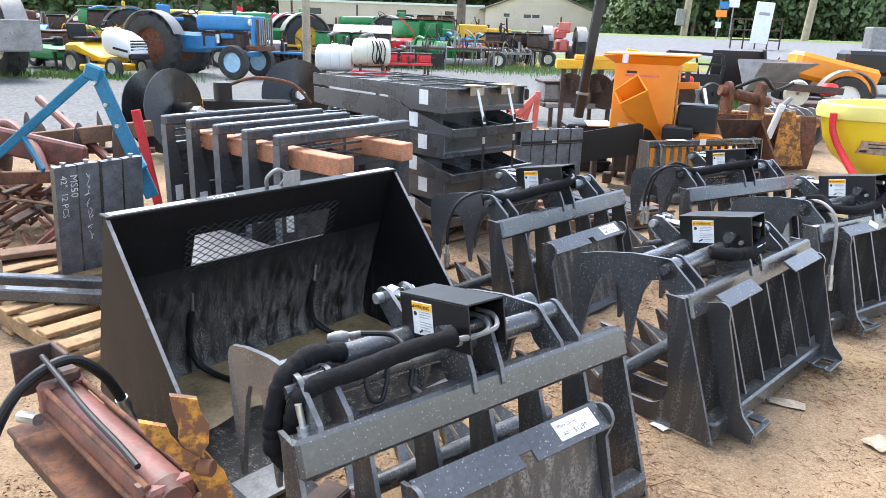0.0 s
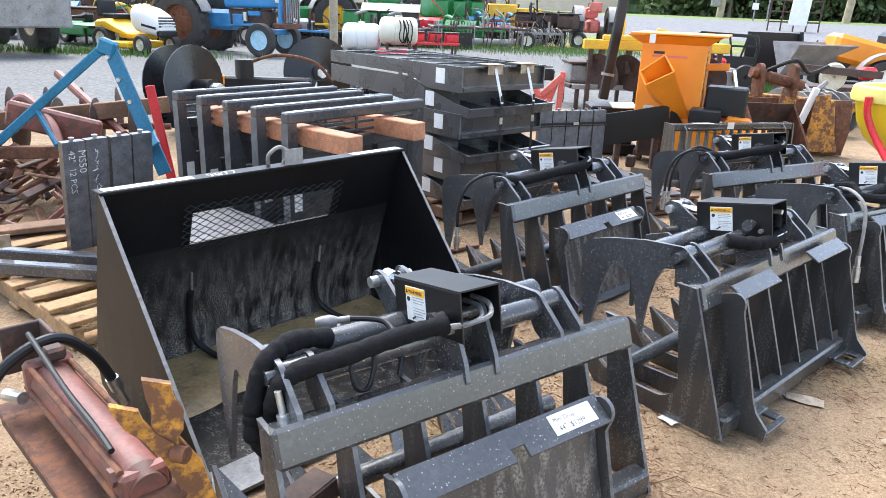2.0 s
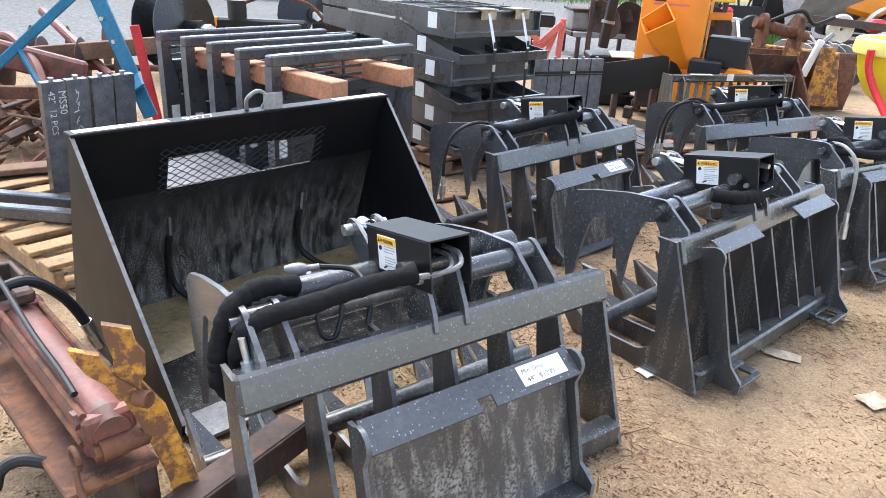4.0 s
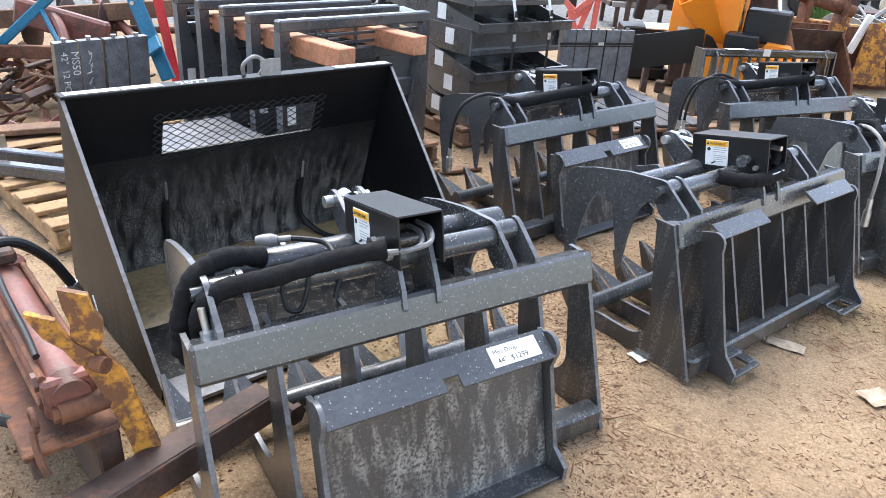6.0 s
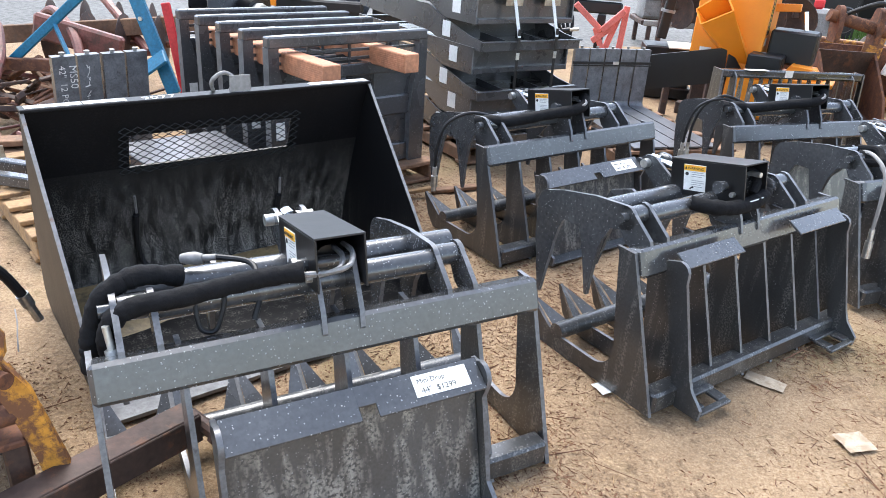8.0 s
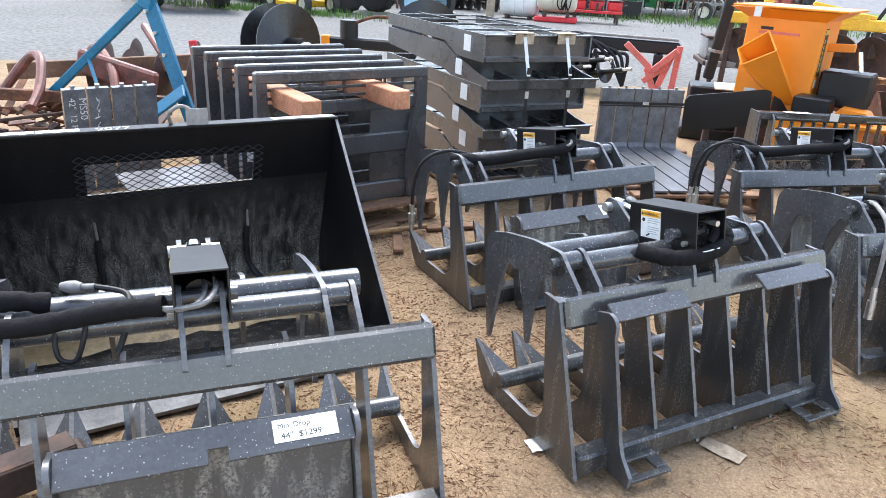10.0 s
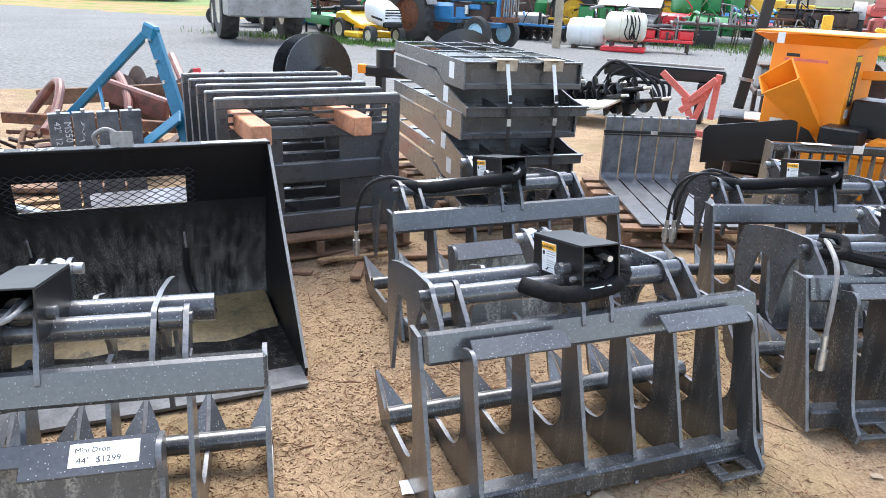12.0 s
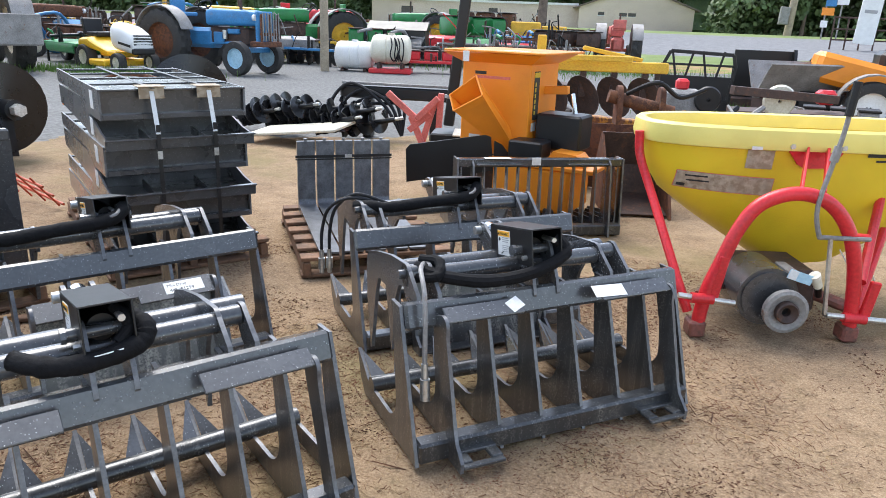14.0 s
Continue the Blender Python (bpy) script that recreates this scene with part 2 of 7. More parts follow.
# ---- mesh helpers ----
class Geo:
    """Vertices and faces of one mesh."""

    def __init__(self):
        self.v, self.f, self.rim = [], [], []

    def add(self, v, f, m=None):
        k = len(self.v)
        self.v += [tuple(m @ Vector(p)) if m else tuple(p) for p in v]
        self.f += [tuple(i + k for i in q) for q in f]
        return self

    def box(self, c, s, m=None, bev=0.004):
        """A box with chamfered edges about c."""
        h = [a / 2 for a in s]
        b = min(bev, *[a * 0.45 for a in h])
        v, ix = [], {}
        for sx in (-1, 1):
            for sy in (-1, 1):
                for sz in (-1, 1):
                    for ax in range(3):
                        p = [sx * (h[0] - b), sy * (h[1] - b), sz * (h[2] - b)]
                        p[ax] = (sx, sy, sz)[ax] * h[ax]
                        ix[sx, sy, sz, ax] = len(v)
                        v.append([p[i] + c[i] for i in range(3)])
        f = []
        for ax in range(3):
            o1, o2 = [i for i in range(3) if i != ax]
            for sg in (-1, 1):
                q = []
                for a, d in ((-1, -1), (1, -1), (1, 1), (-1, 1)):
                    k = [0, 0, 0]
                    k[ax], k[o1], k[o2] = sg, a, d
                    q.append(ix[(*k, ax)])
                f.append(q if (sg > 0) ^ (ax == 1) else q[::-1])
            for a in (-1, 1):
                for d in (-1, 1):
                    k0, k1 = [0, 0, 0], [0, 0, 0]
                    k0[ax], k0[o1], k0[o2] = -1, a, d
                    k1[ax], k1[o1], k1[o2] = 1, a, d
                    f.append([ix[(*k0, o1)], ix[(*k1, o1)], ix[(*k1, o2)], ix[(*k0, o2)]])
        for sx in (-1, 1):
            for sy in (-1, 1):
                for sz in (-1, 1):
                    f.append([ix[sx, sy, sz, i] for i in range(3)])
        return self.add(v, f, m)

    def plate(self, pts, x0, x1, m=None):
        """An outline in (y, z), extruded from x0 to x1."""
        n = len(pts)
        v = [(x0, *p) for p in pts] + [(x1, *p) for p in pts]
        f = [list(range(n))[::-1], list(range(n, 2 * n))] + [[i, (i + 1) % n, (i + 1) % n + n, i + n] for i in range(n)]
        self.rim += range(len(self.f) + 2, len(self.f) + len(f))
        return self.add(v, f, m)

    def cyl(self, a, b, r, seg=16, r2=None, m=None, caps=True):
        a, b = Vector(a), Vector(b)
        q = (b - a).to_track_quat("Z", "Y").to_matrix()
        r2 = r if r2 is None else r2
        v = []
        for p, rr in ((a, r), (b, r2)):
            v += [p + q @ Vector((rr * math.cos(2 * math.pi * i / seg), rr * math.sin(2 * math.pi * i / seg), 0)) for i in range(seg)]
        f = [[i, (i + 1) % seg, (i + 1) % seg + seg, i + seg] for i in range(seg)]
        if caps:
            f += [list(range(seg))[::-1], list(range(seg, 2 * seg))]
        return self.add(v, f, m)

    def tube(self, pts, r, seg=8, steps=6, m=None, wobble=0.0):
        """A round hose or bent bar along a smooth curve through pts."""
        p = [Vector(a) for a in pts]
        line = []
        for i in range(len(p) - 1):
            a, b, c, d = p[max(i - 1, 0)], p[i], p[i + 1], p[min(i + 2, len(p) - 1)]
            for k in range(steps):
                t = k / steps
                line.append(0.5 * (2 * b + (c - a) * t + (2 * a - 5 * b + 4 * c - d) * t * t + (3 * b - a - 3 * c + d) * t ** 3))
        line.append(p[-1])
        v, up = [], Vector((0.13, 0.21, 0.97))
        for i, q in enumerate(line):
            t = (line[min(i + 1, len(line) - 1)] - line[max(i - 1, 0)]).normalized()
            side = t.cross(up).normalized()
            other = side.cross(t)
            rr = r * (1 + wobble * (0.7 * math.sin(i * 1.3) * math.cos(i * 0.7) + 1.6 * noise.noise(Vector((i * 0.31, r * 90, 3)))))
            v += [q + rr * (side * math.cos(2 * math.pi * k / seg) + other * math.sin(2 * math.pi * k / seg)) for k in range(seg)]
        n = len(line)
        f = [[i * seg + k, i * seg + (k + 1) % seg, (i + 1) * seg + (k + 1) % seg, (i + 1) * seg + k] for i in range(n - 1) for k in range(seg)]
        f += [list(range(seg))[::-1], list(range((n - 1) * seg, n * seg))]
        return self.add(v, f, m)

    def lathe(self, prof, seg=24, m=None):
        """A profile of (radius, height) turned about z."""
        n = len(prof)
        v = [(r * math.cos(2 * math.pi * k / seg), r * math.sin(2 * math.pi * k / seg), z) for k in range(seg) for r, z in prof]
        f = [[k * n + i, (k + 1) % seg * n + i, (k + 1) % seg * n + i + 1, k * n + i + 1] for k in range(seg) for i in range(n - 1)]
        return self.add(v, f, m)

    def loft(self, sections, n=20, power=0.55, m=None):
        """Rounded oblong sections (x, half width, z low, z high) joined along x and closed at both ends."""
        v = []
        for x, w, z0, z1 in sections:
            for k in range(n):
                c, q = math.cos(2 * math.pi * k / n), math.sin(2 * math.pi * k / n)
                v.append((x, w * math.copysign(abs(c) ** power, c), (z0 + z1) / 2 + (z1 - z0) / 2 * math.copysign(abs(q) ** power, q)))
        k = len(sections)
        f = [(i * n + j, i * n + (j + 1) % n, (i + 1) * n + (j + 1) % n, (i + 1) * n + j) for i in range(k - 1) for j in range(n)]
        f += [tuple(range(n)), tuple(range((k - 1) * n, k * n))]
        return self.add(v, f, m)

    def quad(self, a, b, c, d, m=None):
        return self.add([a, b, c, d], [(0, 1, 2, 3)], m)


def mesh_of(name, g, material, smooth=True):
    me = bpy.data.meshes.new(name)
    me.from_pydata(g.v, [], g.f)
    bm = bmesh.new()
    bm.from_mesh(me)
    bmesh.ops.recalc_face_normals(bm, faces=bm.faces)
    bm.to_mesh(me)
    bm.free()
    me.materials.append(material)
    # rims of dark plates get the painted edge highlight
    if g.rim and material in (PAINT, PAINT_LOW, GREYBLACK):
        me.materials.append(EDGE)
        for i in g.rim:
            me.polygons[i].material_index = 1
    if smooth:
        me.polygons.foreach_set("use_smooth", [True] * len(me.polygons))
        me.set_sharp_from_angle(angle=radians(32))
    return me


def part(name, g, material, parent, label="", m=None):
    ob = new(name, mesh_of(name, g, material))
    ob.parent = parent
    if m:
        ob.matrix_basis = m
    if label:
        tagged(ob, label)
    return ob


def thing(name, m, label, category, group="", kind=""):
    return_ob = new(name)
    return_ob.empty_display_size = 0.1
    return_ob.matrix_basis = m
    return tagged(return_ob, label, category, group, kind)


def solid(name, g, material, m, label, category, group="", kind=""):
    ob = new(name, mesh_of(name, g, material))
    ob.matrix_basis = m
    return tagged(ob, label, category, group, kind)


def text_geo(words, size, m):
    """Flat letters in the local xy plane of m, 0.4 mm thick."""
    cu = bpy.data.curves.new("letters", "FONT")
    cu.body, cu.size, cu.extrude, cu.resolution_u = words, size, 0.0002, 2
    ob = new("letters", cu)
    bpy.context.view_layer.update()
    me = bpy.data.meshes.new_from_object(ob.evaluated_get(bpy.context.evaluated_depsgraph_get()))
    g = Geo()
    g.add([v.co.copy() for v in me.vertices], [tuple(q.vertices) for q in me.polygons], m)
    bpy.data.objects.remove(ob)
    bpy.data.curves.remove(cu)
    bpy.data.meshes.remove(me)
    return g


def axes_m(o, ex, ey):
    """A frame at o with local x along ex and local y along ey."""
    ex, ey = Vector(ex).normalized(), Vector(ey).normalized()
    ez = ex.cross(ey)
    m = Matrix((ex, ey, ez)).transposed().to_4x4()
    m.translation = o
    return m


def arc(cy, cz, r, a0, a1, n):
    return [(cy + r * math.cos(radians(a0 + (a1 - a0) * i / n)), cz + r * math.sin(radians(a0 + (a1 - a0) * i / n))) for i in range(n + 1)]


# ---- ground: one sheet to the horizon ----
def ground_height(x, y):
    near = max(0.0, 1 - max(0, math.hypot(x - 0.8, y - 2.5) - 5) / 3)
    p = Vector((x, y, 0))
    rise = min(1.0, max(0.0, (y - 24) / 46))
    return 1.25 * rise * rise * (3 - 2 * rise) + near * (0.018 * noise.noise(p * 1.6) + 0.010 * noise.noise(p * 6.3) + 0.005 * noise.noise(p * 19)) - 0.006


def spread(lo, hi, step, far):
    a = list(np.arange(lo, hi + step / 2, step))
    out, d, k = [], step, hi
    while k < far:
        d *= 1.35
        k += d
        out.append(k)
    back = [lo - (o - hi) for o in out]
    return back[::-1] + a + out


gx, gy = spread(-2.2, 4.2, 0.03, 3000), spread(0.4, 6.2, 0.03, 3000)
gg = Geo()
gg.v = [(x, y, ground_height(x, y)) for y in gy for x in gx]
nx = len(gx)
gg.f = [(j * nx + i, j * nx + i + 1, (j + 1) * nx + i + 1, (j + 1) * nx + i) for j in range(len(gy) - 1) for i in range(nx - 1)]


def ground_material():
    m = bpy.data.materials.new("sandy_lot_ground")
    m.use_nodes = True
    n, l = m.node_tree.nodes, m.node_tree.links
    bsdf = n["Principled BSDF"]
    co = n.new("ShaderNodeNewGeometry").outputs["Position"]

    def tex(scale, detail=6, rough=0.6):
        t = n.new("ShaderNodeTexNoise")
        t.inputs["Scale"].default_value, t.inputs["Detail"].default_value, t.inputs["Roughness"].default_value = scale, detail, rough
        l.new(co, t.inputs["Vector"])
        return t.outputs["Fac"]

    def ramp(src, a, b, ca=(0, 0, 0), cb=(1, 1, 1)):
        r = n.new("ShaderNodeValToRGB")
        r.color_ramp.elements[0].position, r.color_ramp.elements[1].position = a, b
        r.color_ramp.elements[0].color, r.color_ramp.elements[1].color = (*ca, 1), (*cb, 1)
        l.new(src, r.inputs["Fac"])
        return r.outputs["Color"]

    def mix(fac, a, b, mode="MIX"):
        r = n.new("ShaderNodeMixRGB")
        r.blend_type = mode
        for k, s in ((0, fac), (1, a), (2, b)):
            if isinstance(s, (int, float)):
                r.inputs[k].default_value = s
            elif isinstance(s, tuple):
                r.inputs[k].default_value = (*s, 1)
            else:
                l.new(s, r.inputs[k])
        return r.outputs[0]

    def calc(op, a, b):
        r = n.new("ShaderNodeMath")
        r.operation = op
        for k, s in ((0, a), (1, b)):
            if isinstance(s, (int, float)):
                r.inputs[k].default_value = s
            else:
                l.new(s, r.inputs[k])
        return r.outputs[0]

    sep = n.new("ShaderNodeSeparateXYZ")
    l.new(co, sep.inputs[0])
    X, Y = sep.outputs[0], sep.outputs[1]
    sand = mix(0.5, ramp(tex(1.3), 0.3, 0.7, (0.215, 0.136, 0.072), (0.345, 0.236, 0.136)), ramp(tex(9), 0.3, 0.7, (0.18, 0.108, 0.056), (0.40, 0.280, 0.170)))
    sand = mix(0.45, sand, ramp(tex(110, 3), 0.3, 0.7, (0.17, 0.11, 0.07), (0.50, 0.40, 0.28)))
    sand = mix(0.55, sand, ramp(tex(300, 3, 0.7), 0.32, 0.68, (0.31, 0.29, 0.27), (0.75, 0.73, 0.70)), "OVERLAY")
    sand = mix(calc("MULTIPLY", ramp(tex(26, 6, 0.75), 0.56, 0.64), 0.55), sand, (0.105, 0.070, 0.042))
    litter = mix(ramp(tex(90, 5), 0.4, 0.6), (0.070, 0.042, 0.028), (0.22, 0.145, 0.085))
    sand = mix(calc("MULTIPLY", ramp(tex(1.9, 8, 0.75), 0.44, 0.60), ramp(tex(70, 6, 0.8), 0.40, 0.62)), sand, litter)
    sand = mix(calc("MULTIPLY", ramp(tex(0.9), 0.50, 0.66), 0.55), sand, (0.175, 0.150, 0.060))
    gravel = mix(ramp(tex(14, 3), 0.35, 0.65), (0.085, 0.085, 0.083), (0.23, 0.23, 0.222))
    gravel = mix(0.4, gravel, ramp(tex(0.35), 0.35, 0.65, (0.13, 0.127, 0.12), (0.21, 0.208, 0.20)))
    edge = calc("ADD", Y, calc("MULTIPLY", calc("SUBTRACT", tex(0.5), 0.5), 4.0))
    lane = calc("MULTIPLY", calc("GREATER_THAN", calc("ADD", edge, calc("MULTIPLY", X, -0.38)), 9.2), calc("LESS_THAN", calc("ADD", edge, calc("MULTIPLY", X, -0.12)), 25.0))
    lot = calc("GREATER_THAN", calc("MULTIPLY", X, -1.0), calc("ADD", 6.0, calc("MULTIPLY", edge, 0.05)))
    col = mix(calc("MAXIMUM", lane, 0.0), sand, gravel)
    dirt_back = mix(ramp(tex(0.8), 0.42, 0.6), (0.34, 0.20, 0.11), (0.15, 0.20, 0.05))
    past = calc("GREATER_THAN", calc("ADD", edge, calc("MULTIPLY", X, -0.12)), 25.0)
    col = mix(past, col, dirt_back)
    lawn = calc("GREATER_THAN", edge, 30.0)
    col = mix(lawn, col, mix(ramp(tex(0.5), 0.35, 0.65), (0.13, 0.18, 0.06), (0.19, 0.235, 0.09)))
    road = calc("MULTIPLY", calc("GREATER_THAN", Y, 36.0), calc("LESS_THAN", Y, 62.0))
    col = mix(road, col, mix(ramp(tex(3), 0.35, 0.65), (0.16, 0.16, 0.165), (0.22, 0.22, 0.225)))
    l.new(col, bsdf.inputs["Base Color"])
    rough = n.new("ShaderNodeMapRange")
    rough.inputs["To Min"].default_value, rough.inputs["To Max"].default_value = 0.85, 1.0
    bsdf.inputs["Specular IOR Level"].default_value = 0.2
    l.new(tex(1.7), rough.inputs["Value"])
    l.new(rough.outputs[0], bsdf.inputs["Roughness"])
    bu = n.new("ShaderNodeBump")
    bu.inputs["Strength"].default_value, bu.inputs["Distance"].default_value = 0.7, 0.022
    l.new(mix(0.5, tex(16, 8, 0.7), tex(120, 6, 0.75)), bu.inputs["Height"])
    l.new(bu.outputs[0], bsdf.inputs["Normal"])
    return m


ground = new("ground", mesh_of("ground", gg, ground_material()))
tagged(ground, "damp tan sandy ground with gravel lane, grass and road beyond", "ground", kind="structure")


# ---- grapples ----
WIDE = 1.09


def rib_profile(end):
    """Outline of an upright and its tine in (y, z)."""
    inner = [(0.228, 0.46), (0.215, 0.36)] + arc(0.280, 0.160, 0.095, 165, 275, 8)
    back = [(0.0, 0.0), (0.165, 0.475), (0.235, 0.475)]
    tip = [(0.43, 0.062), (0.465, 0.075), (0.575, 0.150), (0.582, 0.145), (0.545, 0.05), (0.50, 0.0)]
    if end:
        inner = [(0.222, 0.46), (0.205, 0.33)] + arc(0.255, 0.14, 0.078, 170, 275, 8)
    return back + inner + tip


def warning_label(parent, m):
    m = m @ Matrix.Diagonal((1, 0.90, 1, 1))
    lab = part("warning_label", Geo().box((0, 0, 0), (0.086, 0.098, 0.0012), m, 0.0004), WHITE, parent, "white warning label with amber heading")
    part("heading_band", Geo().box((0, 0.036, 0.0012), (0.084, 0.021, 0.0012), m, 0.0003), ORANGE_LABEL, lab, "amber band")
    part("heading_letters", text_geo("WARNING", 0.0150, m @ Matrix.Translation((-0.0270, 0.0304, 0.0026)) @ Matrix.Diagonal((0.86, 1, 1, 1))), INK, lab)
    part("pictogram", Geo().plate([(-0.005, 0), (0.005, 0), (0, 0.010)], 0, 0.0008, m @ axes_m((-0.034, 0.031, 0.0021), (0, 0, 1), (1, 0, 0))), INK, lab)
    part("pictogram", Geo().cyl((-0.030, 0.013, 0.0008), (-0.030, 0.013, 0.0014), 0.007, 10, m=m), INK, lab)
    part("pictogram", Geo().box((-0.028, -0.028, 0.001), (0.018, 0.005, 0.0008), m @ pose(0, 0, 0, 0, 0, 30), 0.0002), INK, lab)
    g = Geo()
    for i, w in enumerate((0.046, 0.050, 0.042, 0.0, 0.048, 0.050, 0.038, 0.044)):
        if w:
            g.box((-0.012 + w / 2, 0.020 - 0.0075 * i, 0.001), (w, 0.0028, 0.0008), m, 0.0002)
    part("small_print", g, GREYINK, lab)


def lug(y0, x, t=0.013, tall=0.0):
    """A pivot ear standing on the top tube at x."""
    pts = [(0.150, 0.452), (0.165, 0.50 + tall * 0.5)] + arc(0.270, 0.540 + tall, 0.034, 120, -30, 6) + [(0.262, 0.468), (0.235, 0.452)]
    return Geo().plate(pts, x - t / 2, x + t / 2)


def hose_set(root, style):
    x_left = 0.06
    if style == "wrap":
        main = [(0.445, 0.190, 0.598), (0.34, 0.215, 0.585), (0.20, 0.232, 0.563), (0.11, 0.240, 0.555), (0.062, 0.245, 0.530), (0.045, 0.25, 0.48), (0.05, 0.26, 0.43)]
        part("hose_sleeve", Geo().tube(main, 0.022, 12, 11, wobble=0.10), SLEEVE, root, "black woven hose sleeve")
        loop = [(0.21, 0.32, 0.568), (0.12, 0.310, 0.588), (0.05, 0.295, 0.560), (0.018, 0.29, 0.48), (0.012, 0.28, 0.41), (0.04, 0.27, 0.36)]
        part("hose_sleeve", Geo().tube(loop, 0.023, 12, 11, wobble=0.15), SLEEVE, root)
        part("hydraulic_hose", Geo().tube([(0.296, 0.380, 0.572), (0.36, 0.345, 0.566), (0.37, 0.30, 0.552), (0.36, 0.25, 0.52), (0.34, 0.225, 0.48)], 0.007, 8, 7), RUBBER, root)
        part("hydraulic_hose", Geo().tube([(0.285, 0.26, 0.570), (0.28, 0.235, 0.53), (0.262, 0.225, 0.480), (0.245, 0.225, 0.470), (0.225, 0.225, 0.485), (0.222, 0.24, 0.53), (0.235, 0.27, 0.566)], 0.006, 8, 7), RUBBER, root)
        part("coupler", Geo().cyl((0.262, 0.395, 0.568), (0.296, 0.380, 0.572), 0.008, 12).lathe([(0.0, -0.028), (0.012, -0.024), (0.016, -0.008), (0.014, 0.010), (0.009, 0.026), (0.0, 0.028)], 14, axes_m((0.245, 0.402, 0.567), (0, 0, 1), (0.4, 0.9, 0))), GREYSTEEL, root, "wrapped grey coupler")
        g = Geo().cyl((0.045, 0.225, 0.53), (0.05, 0.215, 0.48), 0.008, 12).cyl((0.05, 0.215, 0.48), (0.055, 0.205, 0.445), 0.015, 12).cyl((0.055, 0.205, 0.445), (0.057, 0.203, 0.42), 0.013, 12)
        part("coupler", g, ZINC, root, "zinc quick coupler")
    elif style in ("drop", "pair"):
        main = [(0.575, 0.195, 0.635), (0.51, 0.155, 0.600), (0.34, 0.205, 0.572), (0.18, 0.245, 0.55), (0.10, 0.27, 0.555), (0.05, 0.31, 0.545)]
        part("hose_sleeve", Geo().tube(main, 0.024, 12, 9, wobble=0.09), SLEEVE, root, "black woven hose sleeve")
        for k in range(2 if style == "pair" else 1):
            g = Geo().tube([(0.16 + 0.03 * k, 0.30, 0.555), (0.04 + 0.02 * k, 0.33, 0.580 + 0.015 * k), (-0.045 + 0.03 * k, 0.38, 0.53), (-0.075 + 0.035 * k, 0.40, 0.43), (-0.08 + 0.035 * k, 0.40, 0.33)], 0.0075, 8, 7)
            part("hydraulic_hose", g, RUBBER, root)
            x = -0.08 + 0.035 * k
            part("coupler", Geo().cyl((x, 0.40, 0.335), (x, 0.40, 0.295), 0.010, 12).cyl((x, 0.40, 0.295), (x, 0.40, 0.245), 0.015, 12).cyl((x, 0.40, 0.245), (x, 0.40, 0.225), 0.011, 12), ZINC, root, "zinc quick coupler")
    elif style == "tied":
        part("hose_sleeve", Geo().tube([(0.550, 0.24, 0.640), (0.568, 0.200, 0.630), (0.566, 0.185, 0.600), (0.54, 0.175, 0.575)], 0.0145, 10, 7, wobble=0.1), SLEEVE, root)
        main = [(0.575, 0.225, 0.615), (0.605, 0.190, 0.600), (0.59, 0.165, 0.570), (0.52, 0.155, 0.553), (0.44, 0.165, 0.545), (0.38, 0.195, 0.545), (0.33, 0.25, 0.550)]
        part("hose_sleeve", Geo().tube(main, 0.024, 12, 9, wobble=0.10), SLEEVE, root, "black woven hose sleeve")
        part("plastic_tie", Geo().tube([(0.545, 0.139, 0.572), (0.50, 0.141, 0.567), (0.455, 0.15, 0.560)], 0.0022, 6, 5), WHITE, root, "white plastic tie")
    else:
        main = [(0.575, 0.205, 0.635), (0.60, 0.165, 0.590), (0.47, 0.150, 0.540), (0.30, 0.160, 0.525), (0.16, 0.215, 0.54), (0.10, 0.28, 0.555)]
        part("hose_sleeve", Geo().tube(main, 0.0215, 10, 7, wobble=0.07), SLEEVE, root, "black woven hose sleeve")
        part("hose_sleeve", Geo().tube([(0.09, 0.26, 0.53), (0.14, 0.20, 0.545), (0.17, 0.25, 0.575), (0.13, 0.31, 0.57)], 0.018, 10, 7, wobble=0.15), SLEEVE, root)
        g = Geo().tube([(0.14, 0.30, 0.56), (0.085, 0.20, 0.575), (0.065, 0.12, 0.53), (0.06, 0.095, 0.43), (0.06, 0.09, 0.30)], 0.008, 8, 8)
        part("hydraulic_hose", g, GREYSTEEL, root, "grey braided hose hanging over the top tube")
        part("coupler", Geo().cyl((0.06, 0.09, 0.305), (0.06, 0.085, 0.255), 0.011, 12).cyl((0.06, 0.085, 0.255), (0.06, 0.08, 0.185), 0.016, 12), ZINC, root, "zinc quick coupler")


